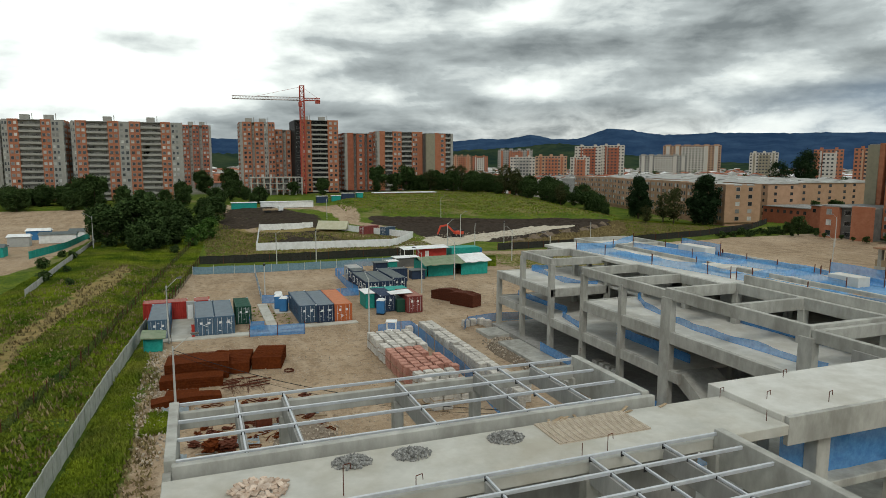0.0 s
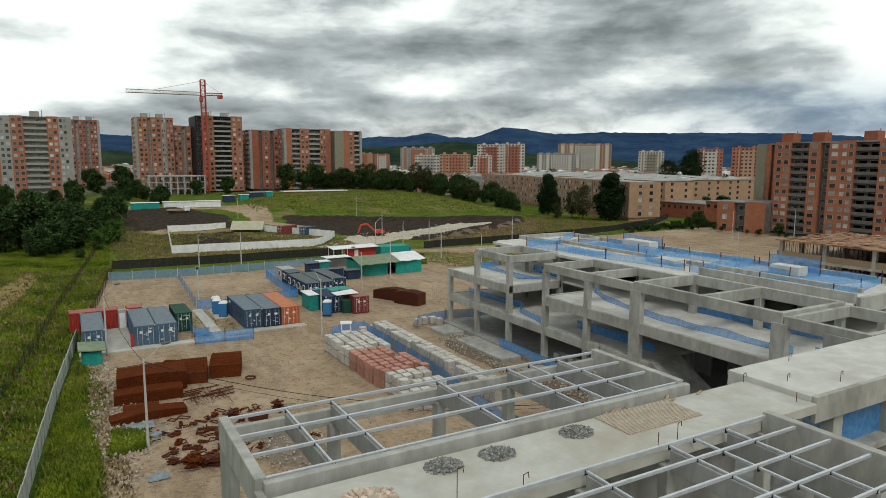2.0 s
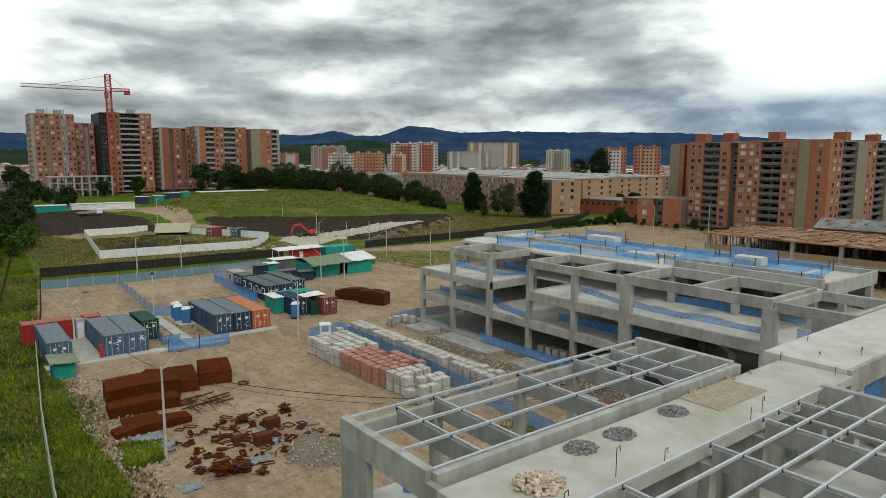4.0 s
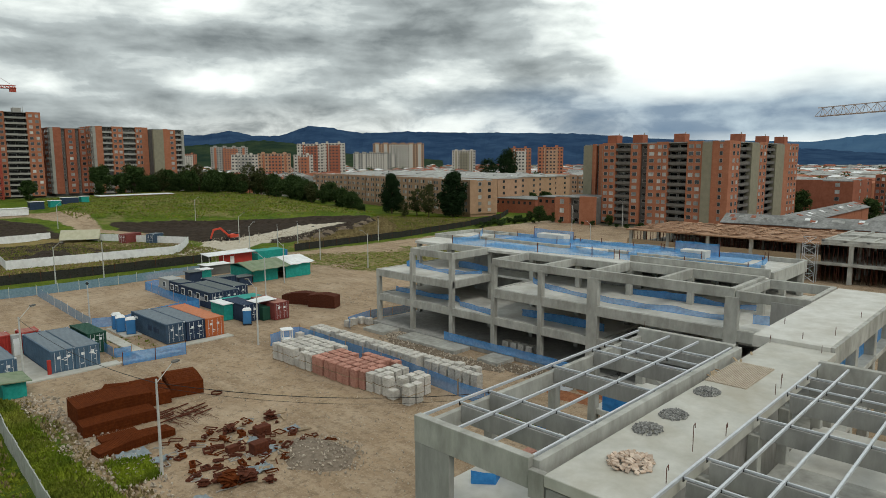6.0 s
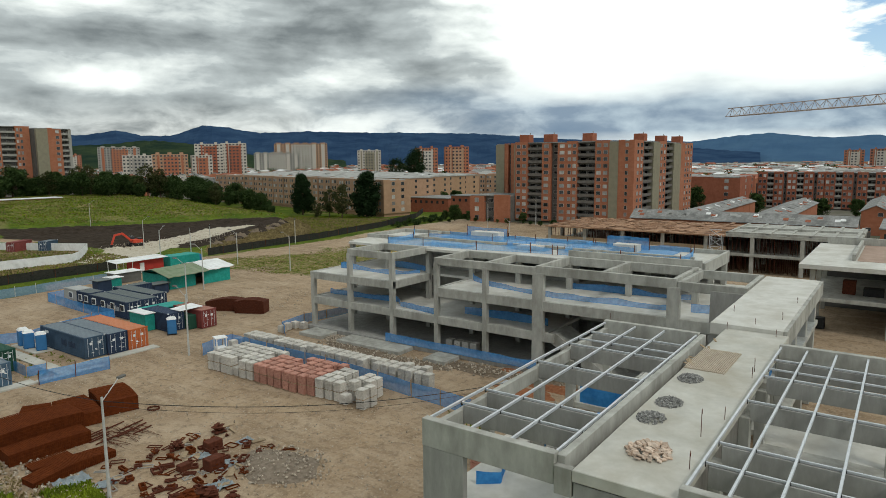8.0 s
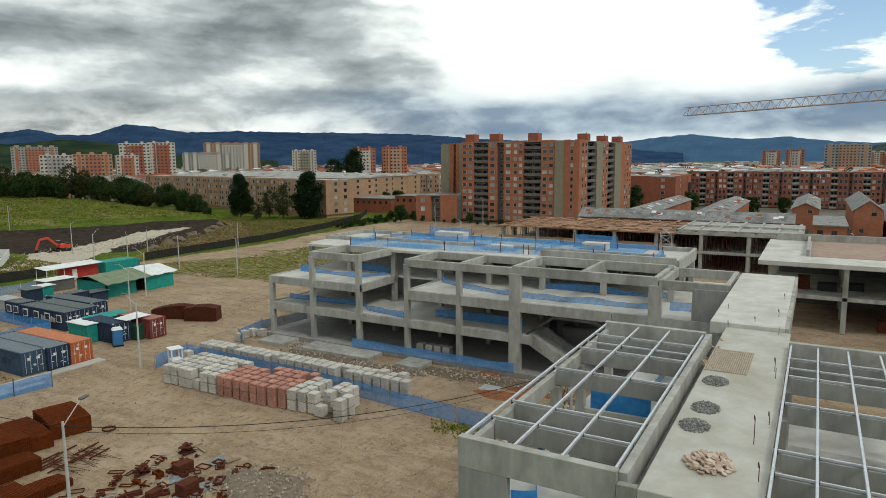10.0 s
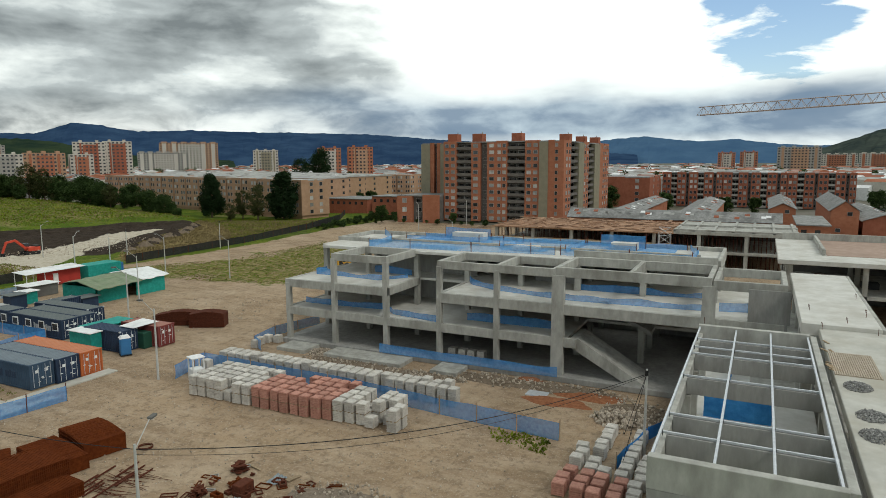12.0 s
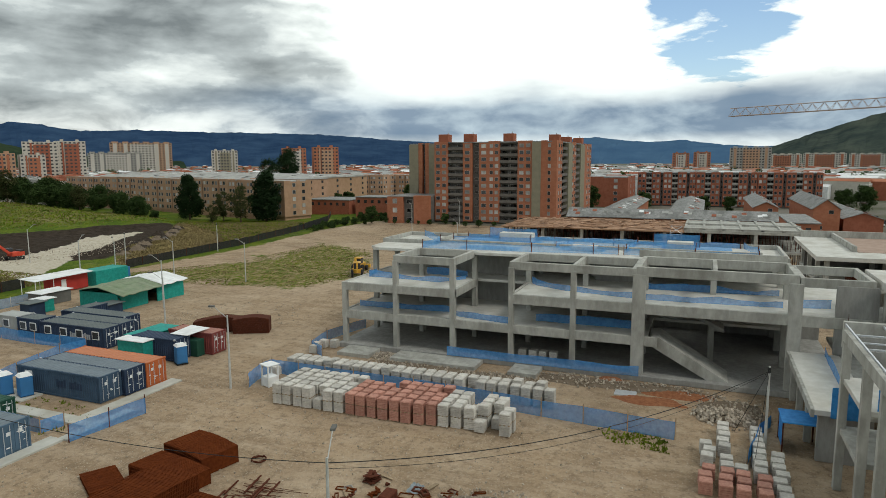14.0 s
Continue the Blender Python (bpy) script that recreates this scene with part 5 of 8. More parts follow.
for x, y, w, h, rz, wall, cols, st, strip in (
        (372, 572, 26, 39, -36, CREAM, 8, 13, BRICK_DARK), (396, 566, 24, 40, -36, CREAM, 7, 13, BRICK_DARK),
        (300, 575, 24, 28, -29, CREAM, 8, 9, GREYWALL), (326, 566, 30, 29, -29, BEIGE, 10, 9, BRICK), (352, 556, 18, 28, -30, CREAM, 6, 9, BRICK),
        (390, 769, 44, 39, -29, GREYWALL, 14, 14, BRICK), 
        (603, 743, 62, 33, -41, GREYWALL, 18, 11, CREAM), (709, 809, 82, 49, -43, BEIGE, 18, 14, CREAM),
        (583, 553, 28, 34, -48, CREAM, 9, 10, OLIVE), (462, 376, 20, 33, -52, BRICK, 7, 11, CREAM), (484, 358, 22, 34, -52, BRICK, 7, 11, BEIGE),
        (380, 926, 28, 33, -23, BEIGE, 9, 11, BRICK), (404, 914, 24, 32, -23, BRICK, 8, 11, CREAM),
        (970, 75, 22, 31, -86, BRICK, 6, 9, CREAM), (971, 47, 22, 32, -88, BRICK, 6, 9, CREAM), (870, -9, 46, 36, -90, GREYWALL, 13, 11, BEIGE),
        (1265, -81, 60, 30, -94, CREAM, 16, 9, BRICK), (1260, -145, 64, 31, -97, CREAM, 16, 9, BRICK), (1250, -210, 60, 30, -99, CREAM, 16, 9, BRICK)):
    far_tower(x, y, w, 16, h, rz, wall, cols, st, "distant apartment block with rows of small windows", strip)


def ridge(name, dist, depth, profile, material, label, seed, jag):
    """A mountain chain by bearing in degrees and height."""
    rr = random.Random(seed)
    b = Build()
    bs = np.arange(profile[0][0], profile[-1][0] + 0.01, 0.35)
    hs = np.interp(bs, [p[0] for p in profile], [p[1] for p in profile])
    rows = 7
    for j in range(rows):
        f = j / (rows - 1)
        for br, h in zip(bs, hs):
            d = dist - depth * (1 - f) + noise.noise((br * 0.6, j * 1.7, seed)) * depth * 0.06
            z = h * f ** 0.85 * (1 + 0.18 * noise.noise((br * 0.9, f * 3, seed + 4)) * (1 - f)) + jag * noise.noise((br * 4.0, f * 9, seed)) * f
            b.v.append(Vector((math.sin(radians(br)) * d, math.cos(radians(br)) * d, z - 8 * (1 - f))))
    n = len(bs)
    b.f = [(j * n + i, j * n + i + 1, (j + 1) * n + i + 1, (j + 1) * n + i) for j in range(rows - 1) for i in range(n - 1)]
    b.k = [0] * len(b.f)
    return solid(name, b, material, label, "mountain", kind="structure")


# both ranges have haze in their colour, the farther one paler
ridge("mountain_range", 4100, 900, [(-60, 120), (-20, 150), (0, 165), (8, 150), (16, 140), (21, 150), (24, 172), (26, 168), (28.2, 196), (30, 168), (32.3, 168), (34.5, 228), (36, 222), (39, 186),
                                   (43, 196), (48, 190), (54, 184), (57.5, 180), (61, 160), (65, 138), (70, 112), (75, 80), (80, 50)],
      MOUNTAIN, "forested mountain range on the horizon, tinted dark blue for haze", 3, 7)
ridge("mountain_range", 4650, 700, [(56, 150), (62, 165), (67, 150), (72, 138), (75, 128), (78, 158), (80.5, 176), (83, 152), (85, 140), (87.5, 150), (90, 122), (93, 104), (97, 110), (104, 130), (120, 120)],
      MOUNTAIN_HAZE, "mountains far behind the town, tinted pale blue for haze", 5, 6)
ridge("wooded_hill", 2400, 500, [(10, 40), (17, 60), (20, 62), (24, 72), (27, 78), (30, 92), (33, 84), (36, 52), (40, 36), (46, 22)], HILL, "green hill with scattered trees", 8, 6)
ridge("wooded_hill", 2400, 600, [(91, 30), (93, 54), (95, 82), (98.6, 134), (101.7, 172), (106, 196), (112, 210), (130, 190)], HILL_GREY, "dark green wooded hill", 9, 7)
ridge("wooded_hill", 1500, 300, [(-40, 50), (-14, 46), (0, 46), (4, 40), (10, 36), (16, 16)], HILL, "green wooded hill between the towers", 10, 5)


# ---- site things ----
R = random.Random(42)
NAVY = paint("navy_container_paint", (0.030, 0.050, 0.095))
BLUEGREY = paint("faded_blue_container_paint", (0.085, 0.145, 0.215))
SLATE = paint("slate_blue_container_paint", (0.055, 0.095, 0.15))
ORANGE = paint("orange_container_paint", (0.50, 0.135, 0.045), 0.7)
REDC = paint("red_container_paint", (0.42, 0.045, 0.035), 0.7)
MAROON = paint("maroon_container_paint", (0.22, 0.055, 0.05), 0.7)
GREENC = paint("dark_green_container_paint", (0.02, 0.075, 0.05), 0.7)
GREYC = paint("grey_cabin_paint", (0.40, 0.41, 0.40), 0.8)
ROOF_BLUE = paint("dusty_blue_roof_paint", (0.17, 0.205, 0.235), 0.75)
ROOF_SLATE = paint("dusty_dark_roof_paint", (0.13, 0.15, 0.15), 0.75)
TOILET_BLUE = paint("blue_plastic", (0.05, 0.19, 0.42), 0.8)
WHITE_DULL = paint("dull_white_sticker", (0.42, 0.43, 0.44), 0.8)
LAMPGLASS = mat("lamp_glass", (0.5, 0.5, 0.5), (0.6, 0.6, 0.6), 1.0, 0.3, 0.0)


def corrugated(b, p0, p1, z0, z1, outward, pitch=0.28, deep=0.05, k=0):
    """A trapezoid sheet wall from p0 to p1."""
    p0, p1 = Vector((*p0, 0)), Vector((*p1, 0))
    n = max(1, int((p1 - p0).length / pitch))
    o = Vector((*outward, 0)) * deep
    d = (p1 - p0) / n
    pts = []
    for i in range(n):
        for f, s in ((0.0, 0), (0.25, 0), (0.5, 1), (0.75, 1)):
            pts.append(p0 + d * (i + f) - o * s)
    pts.append(p1)
    v = [(p.x, p.y, z) for p in pts for z in (z0, z1)]
    b.add(v, [(2 * i, 2 * i + 2, 2 * i + 3, 2 * i + 1) for i in range(len(pts) - 1)], k)


def container(x, y, length, colour, roof, label, rz=0.0, w=2.3, h=2.45, z=0.05, doors=True, windows=0, group="shipping containers", cat="container", name="shipping_container", mark=None):
    """A container whose door end looks along -y; x, y is the middle of that end."""
    par = thing(name, label, cat, group, at=(x, y, z), rz=rz)
    b = Build()
    corrugated(b, (-w / 2, length), (-w / 2, 0.06), 0.16, h - 0.12, (-1, 0))
    corrugated(b, (w / 2, 0.06), (w / 2, length), 0.16, h - 0.12, (1, 0))
    corrugated(b, (w / 2, length), (-w / 2, length), 0.16, h - 0.12, (0, 1))
    if not doors:
        corrugated(b, (-w / 2, 0.0), (w / 2, 0.0), 0.16, h - 0.12, (0, -1))
    part("side_wall", b, colour, par)
    fr = Build()
    for sx in (-1, 1):
        for yy in (0.0, length):
            fr.box(sx * w / 2 - 0.08, sx * w / 2 + 0.08, yy - 0.08, yy + 0.08, 0, h, 0, 0.015)
        for zz in (0.08, h - 0.07):
            fr.box(sx * w / 2 - 0.06, sx * w / 2 + 0.06, 0.08, length - 0.08, zz - 0.08, zz + 0.07)
    for yy in (0.0, length):
        for zz in (0.08, h - 0.07):
            fr.box(-w / 2 + 0.08, w / 2 - 0.08, yy - 0.06, yy + 0.06, zz - 0.08, zz + 0.07)
    part("frame", fr, colour, par)
    rf = Build()
    n = int(length / 0.5)
    pr = []
    for i in range(n):
        for f, dz in ((0.0, -0.02), (0.2, 0.02), (0.6, 0.02), (0.8, -0.02)):
            pr.append((0.06 + (length - 0.12) * (i + f) / n, h + dz))
    pr.append((length - 0.06, h - 0.02))
    rf.add([(sx * (w / 2 - 0.06), yy, zz) for yy, zz in pr for sx in (-1, 1)], [(2 * i, 2 * i + 1, 2 * i + 3, 2 * i + 2) for i in range(len(pr) - 1)])
    part("roof", rf, roof, par)
    if doors:
        for s in (-1, 1):
            d = Build()
            d.box(min(0, s * (w / 2 - 0.09)) + (0.01 if s > 0 else 0), max(0, s * (w / 2 - 0.09)) - (0.01 if s < 0 else 0), -0.05, 0.03, 0.18, h - 0.16, 0, 0.015)
            dd = part("door", d, colour, par)
            for f in (0.3, 0.75):
                r = Build()
                r.rod((s * w / 2 * f, -0.09, 0.16), (s * w / 2 * f, -0.09, h - 0.14), 0.028, n=5)
                part("locking_bar", r, STEEL_TUBE, dd)
            k = Build()
            k.box(s * w / 2 * 0.25, s * w / 2 * 0.55, -0.065, -0.05, h * 0.62, h * 0.74)
            part("marking_plate", k, WHITE, dd)
    if mark:
        k = Build()
        for q in range(9):
            y0 = length * 0.50 - q * 0.34 - (0.35 if q > 3 else 0)
            k.box(-w / 2 - 0.012, -w / 2 + 0.01, y0, y0 + 0.26, h * 0.36, h * (0.62 if q % 3 else 0.68))
        part("side_lettering", k, mark, par, "dark faded bars of lettering")
        k = Build()
        k.box(-w / 2 - 0.012, -w / 2 + 0.01, length - 1.9, length - 0.9, h * 0.72, h * 0.84)
        part("side_plate", k, WHITE, par)
    if doors:
        rr = random.Random(int(x * 10 + y))
        for q in range(7):
            k = Build()
            u, v = rr.uniform(-0.42, 0.36) * w, rr.uniform(0.2, 0.85) * h
            k.box(u, u + rr.uniform(0.12, 0.32), -0.066, -0.045, v, v + rr.uniform(0.04, 0.1))
            part("door_marking", k, WHITE, par)
    for i in range(windows):
        k = Build()
        yy = length * (i + 0.5) / windows
        k.box(-w / 2 - 0.06, -w / 2 + 0.02, yy - 0.55, yy + 0.55, 1.0, 2.0, 0)
        wo = part("window", k, WHITE, par)
        k = Build()
        k.box(-w / 2 - 0.075, -w / 2 - 0.06, yy - 0.45, yy + 0.45, 1.1, 1.9, 0)
        part("pane", k, GLASS, wo)
    for sx in (-1, 1):
        for yy in (0.0, length):
            k = Build()
            k.box(sx * w / 2 - 0.1, sx * w / 2 + 0.1, yy - 0.1, yy + 0.1, h - 0.12, h + 0.03)
            part("corner_casting", k, STEEL_TUBE if R.random() < 0.3 else colour, par)
    return par


CB = "faded blue corrugated shipping container with a dusty roof"
container(0.55, 87.0, 10.4, BLUEGREY, ROOF_BLUE, CB)
container(2.9, 86.9, 10.4, BLUEGREY, ROOF_BLUE, CB)
container(-4.9, 87.4, 10.2, BLUEGREY, ROOF_BLUE, "faded blue shipping container beside the west fence")
container(-7.3, 99.3, 5.6, REDC, paint("faded_red_roof_paint", (0.36, 0.13, 0.10), 0.8), "bright red site container with a faded roof", rz=-90, doors=False)
container(-0.6, 99.3, 1.9, REDC, paint("faded_red_roof", (0.36, 0.13, 0.10), 0.8), "small bright red site container", rz=-90, doors=False)
container(5.6, 92.0, 6.0, GREENC, GREENC, "dark green shipping container behind blue ones", w=1.9)
k = Build()
k.box(-1.75, -0.75, 97.5, 98.1, 0, 2.55, 0, 0.03)
k.box(-1.6, -0.9, 97.45, 97.5, 0.1, 2.1, 1)
solid("door_cabin", k, [GREYC, WHITE], "pale grey door cabin between red containers", "cabin")
k = Build()
k.box(-1.1, -0.72, 86.75, 86.95, 0.05, 1.7, 0, 0.03)
solid("red_extinguisher_board", k, REDC, "red safety board against a blue container", "board")
container(13.95, 89.6, 10.6, SLATE, ROOF_BLUE, "slate blue shipping container with dark faded side lettering", mark=NAVY)
container(16.35, 89.1, 10.7, NAVY, ROOF_BLUE, "navy shipping container with a grey-blue roof")
container(18.75, 88.9, 10.9, ORANGE, paint("faded_orange_roof", (0.52, 0.20, 0.10), 0.8), "orange shipping container with a faded roof")
OFF = "navy site office container with white window frames"
container(27.0, 104.0, 10.6, NAVY, ROOF_SLATE, OFF, windows=4, mark=WHITE_DULL)
container(29.5, 104.2, 10.6, NAVY, ROOF_SLATE, "navy site office container with a dusty dark roof", doors=True)
container(32.3, 106.5, 11.0, NAVY, ROOF_SLATE, "navy site office container with a dusty dark roof")
container(27.4, 115.5, 3.6, NAVY, ROOF_SLATE, "short navy site cabin", windows=2)
container(27.6, 119.6, 4.0, GREYC, GREYC, "grey site cabin covered with white sheets", windows=1)
container(26.2, 92.6, 6.0, NAVY, NAVY, "navy shipping container with green plastic on its roof", w=2.2)
container(29.8, 90.6, 6.2, MAROON, paint("faded_maroon_roof", (0.36, 0.17, 0.13), 0.85), "maroon shipping container with a faded roof", w=2.2)
container(36.5, 116.6, 3.0, NAVY, ROOF_SLATE, "small navy cabin beside the office containers", rz=90, w=2.0)
k = Build()
k.box(27.4, 28.6, 91.6, 97.0, 0, 1.9, 0, 0.05)
solid("tool_cage", k, GREENC, "dark green tool cage between containers", "cage")
k = Build()
for (x0, x1, y0, y1, z, s) in ((26.6, 29.9, 92.2, 94.6, 2.62, 0.12),):
    k.add([(x0, y0, z), (x1, y0 - 0.3, z + s), (x1, y1, z + s + 0.1), (x0, y1, z), (x0, y0, z + 0.05), (x1, y0 - 0.3, z + s + 0.05), (x1, y1, z + s + 0.15), (x0, y1, z + 0.05)],
          [(3, 2, 1, 0), (4, 5, 6, 7), (0, 1, 5, 4), (1, 2, 6, 5), (2, 3, 7, 6), (3, 0, 4, 7)])
solid("roof_sheet", k, WHITE, "white roof sheet bridging two containers", "sheet")
k = Build()
k.box(23.6, 25.0, 95.6, 99.4, 0, 2.3, 1, 0.05)
k.box(23.4, 25.3, 95.4, 99.6, 2.3, 2.4, 0, 0.02)
solid("teal_hut", k, [WHITE, TEAL], "teal tarpaulin hut with a white sheet roof", "hut", "teal huts")
k = Build()
k.box(25.4, 31.0, 97.3, 100.4, 2.2, 2.32, 0, 0.03)
k.box(25.6, 30.8, 97.6, 100.2, 0, 2.2, 0, 0.03)
solid("teal_hut", k, TEAL, "teal tarpaulin hut behind containers", "hut", "teal huts")


def toilet(x, y, rz, m=None):
    par = thing("portable_toilet", "blue plastic portable toilet with a pale roof", "toilet", "portable toilets", at=(x, y, 0.03), rz=rz)
    b = Build()
    b.box(-0.55, 0.55, -0.55, 0.55, 0.1, 2.0, 0, 0.04)
    part("cabin", b, m or TOILET_BLUE, par)
    b = Build()
    b.box(-0.45, 0.45, -0.6, -0.55, 0.2, 1.9, 0, 0.015)
    part("door", b, m or TOILET_BLUE, par)
    b = Build()
    p = [(-0.6, -0.6, 2.0), (0.6, -0.6, 2.0), (0.6, 0.6, 2.0), (-0.6, 0.6, 2.0), (-0.4, -0.4, 2.25), (0.4, -0.4, 2.25), (0.4, 0.4, 2.25), (-0.4, 0.4, 2.25)]
    b.add(p, [(3, 2, 1, 0), (4, 5, 6, 7), (0, 1, 5, 4), (1, 2, 6, 5), (2, 3, 7, 6), (3, 0, 4, 7)])
    part("roof", b, WHITE, par)
    b = Build()
    b.box(-0.6, 0.6, -0.6, 0.6, 0.0, 0.1)
    part("base", b, BLACK, par)


for x, y, rz in ((11.7, 97.9, -20), (11.2, 100.0, -15), (11.4, 101.9, -10), (24.9, 91.6, -30)):
    toilet(x, y, rz)

# teal sheds in the north corner
shed = thing("teal_shed", "teal tarpaulin shed with a green and white sheet roof", "shed")
b = Build()
b.box(42.0, 47.2, 119.2, 119.35, 0, 2.5)
b.box(48.8, 54.4, 118.9, 119.05, 0, 2.5)
b.box(41.6, 41.75, 119.3, 127, 0, 2.5)
b.box(54.4, 54.55, 119.0, 127, 0, 2.5)
b.box(41.7, 54.4, 127, 127.15, 0, 2.6)
part("wall", b, TEAL, shed)
for x0, x1, m in ((40.6, 49.4, GREENROOF), (49.4, 55.4, WHITE)):
    b = Build()
    p = []
    for i in range(9):
        for j, (y, z) in enumerate(((117.9, 2.55), (123, 3.5), (128.0, 2.7))):
            x = x0 + (x1 - x0) * i / 8
            p.append((x, y + 0.12 * x - 5.8, z + 0.08 * math.sin(x * 2.3 + j) + (0.06 if m is WHITE else 0)))
    n = len(p)
    f = [(3 * i + j, 3 * i + 3 + j, 3 * i + 4 + j, 3 * i + 1 + j) for i in range(8) for j in range(2)]
    b.add(p + [(q[0], q[1], q[2] - 0.08) for q in p], f + [tuple(n + a for a in q[::-1]) for q in f] + [(3 * i, n + 3 * i, n + 3 * i + 3, 3 * i + 3) for i in range(8)])
    part("roof", b, m, shed)
k = Build()
k.box(47.0, 53.6, 139.6, 142.0, 0.1, 2.6, 0, 0.04)
k.box(48.4, 49.3, 139.5, 139.62, 0.2, 2.2, 1)
solid("red_site_office", k, [REDC, WHITE], "bright red site office with a white door", "cabin")
k = Build()
k.add([(43, 138.6, 2.75), (54, 138.6, 2.85), (54, 142.4, 3.1), (43, 142.4, 3.0), (43, 138.6, 2.83), (54, 138.6, 2.93), (54, 142.4, 3.18), (43, 142.4, 3.08)],
      [(3, 2, 1, 0), (4, 5, 6, 7), (0, 1, 5, 4), (1, 2, 6, 5), (2, 3, 7, 6), (3, 0, 4, 7)])
for x in (43.3, 46.5):
    k.rod((x, 138.9, 0), (x, 138.9, 2.8), 0.06)
    k.rod((x, 142.2, 0), (x, 142.2, 3.0), 0.06)
solid("white_canopy", k, WHITE, "white sheet canopy over the red office", "canopy")
k = Build()
k.box(54.6, 61.6, 138.8, 142.6, 0, 2.7, 0, 0.05)
k.box(61.6, 62.3, 139.0, 142.4, 0, 2.4, 1, 0.05)
solid("teal_hut", k, [TEAL, TOILET_BLUE], "long teal tarpaulin hut beside a red office", "hut", "teal huts")
# the open store is a solid block; shade grey stands for its inside
for x, y, w, d, h, m, lab in ((33.5, 127, 2.4, 2.0, 2.0, NAVY, "small dark blue hut"), (36.5, 128.5, 2.0, 2.0, 1.9, TEAL, "small teal tarpaulin hut"), (39.5, 132.5, 5.0, 3.0, 1.9, SHADEGREY, "open store as a shade-dark block under a pale sheet roof"), (38.0, 117.2, 2.6, 2.0, 1.7, NAVY, "navy store with a pale sheet on it")):
    k = Build()
    k.box(x, x + w, y, y + d, 0, h, 0, 0.04)
    k.box(x - 0.3, x + w + 0.3, y - 0.3, y + d + 0.3, h, h + 0.1, 1, 0.02)
    solid("site_hut", k, [m, WHITE if m is not NAVY else ROOF_SLATE], lab, "hut", "small site huts")
k = Build()
k.box(-6.2, -4.3, 81.6, 84.0, 0.0, 1.5, 0, 0.05)
k.add([(-6.6, 81.2, 1.75), (-3.9, 81.2, 1.55), (-3.9, 84.6, 1.7), (-6.6, 84.6, 1.95), (-6.6, 81.2, 1.85), (-3.9, 81.2, 1.65), (-3.9, 84.6, 1.8), (-6.6, 84.6, 2.05)],
      [(3, 2, 1, 0), (4, 5, 6, 7), (0, 1, 5, 4), (1, 2, 6, 5), (2, 3, 7, 6), (3, 0, 4, 7)], 1)
k.box(-6.3, -6.2, 81.5, 84.1, 0.0, 1.8, 0)
solid("teal_hut", k, [TEAL, GREENROOF], "small teal hut with a green sheet roof at the fence", "hut", "teal huts")

# concrete paths and pads between the containers
for x0, x1, y0, y1, h in ((-6.5, 5.9, 85.6, 87.1, 0.07), (-3.6, -0.75, 87.1, 97.6, 0.06), (5.9, 12.6, 85.2, 86.2, 0.07), (8.4, 9.8, 86.2, 104.0, 0.06), (9.8, 20.5, 87.3, 88.7, 0.06), (10.4, 12.6, 96.8, 103.0, 0.06)):
    k = Build()
    k.box(x0, x1, y0, y1, -0.1, h + 0.07, 0, 0.02)
    solid("pavement", k, DECK, "narrow pale concrete path on the soil", "path", "site paths", "structure")


# ---- stacks of pavers ----
def paver_stack(m, label, tiers, courses=6):
    """A strapped cube of pavers on a pallet, tiers high."""
    par = thing("paver_stack", label, "pavers", "stacks of pavers")
    z = 0.0
    for t in range(tiers):
        b = Build()
        for i in range(3):
            b.box(-0.48, 0.48, -0.42 + 0.36 * i, -0.30 + 0.36 * i, z, z + 0.07)
        part("pallet", b, WOOD, par)
        z += 0.07
        b = Build()
        rings = []
        for c in range(courses):
            for dz, q in ((0.0, 0.43), (0.10, 0.43), (0.106, 0.385), (0.145, 0.385)):
                q += R.uniform(-0.012, 0.012)
                rings.append([(-q, -q, z + c * 0.145 + dz), (q, -q, z + c * 0.145 + dz), (q, q, z + c * 0.145 + dz), (-q, q, z + c * 0.145 + dz)])
        nr = len(rings)
        b.add([q for ring4 in rings for q in ring4], [(4 * i + j, 4 * i + (j + 1) % 4, 4 * i + 4 + (j + 1) % 4, 4 * i + 4 + j) for i in range(nr - 1) for j in range(4)] + [(3, 2, 1, 0), tuple(4 * nr - 4 + j for j in range(4))])
        part("paver_cube", b, m, par)
        z += 0.145 * courses + 0.01
    return par


GREY1 = paver_stack(PAVER, "single cube of grey concrete pavers on a pallet", 1)
GREY2 = paver_stack(PAVER, "two cubes of grey concrete pavers stacked on pallets", 2)
GREY_TALL = paver_stack(PAVER, "tall cube of grey concrete pavers on a pallet", 1, 11)
RED2 = paver_stack(PAVER_RED, "two cubes of red clay pavers stacked on pallets", 2)
RED1 = paver_stack(PAVER_RED, "single cube of red clay pavers on a pallet", 1)
used = set()


def stack_at(proto, x, y):
    m = pose(x + R.uniform(-0.06, 0.06), y + R.uniform(-0.06, 0.06), 0.0, 0, 0, R.uniform(-5, 5))
    if proto not in used:
        used.add(proto)
        proto.matrix_basis = m
    else:
        copy_thing(proto, m)


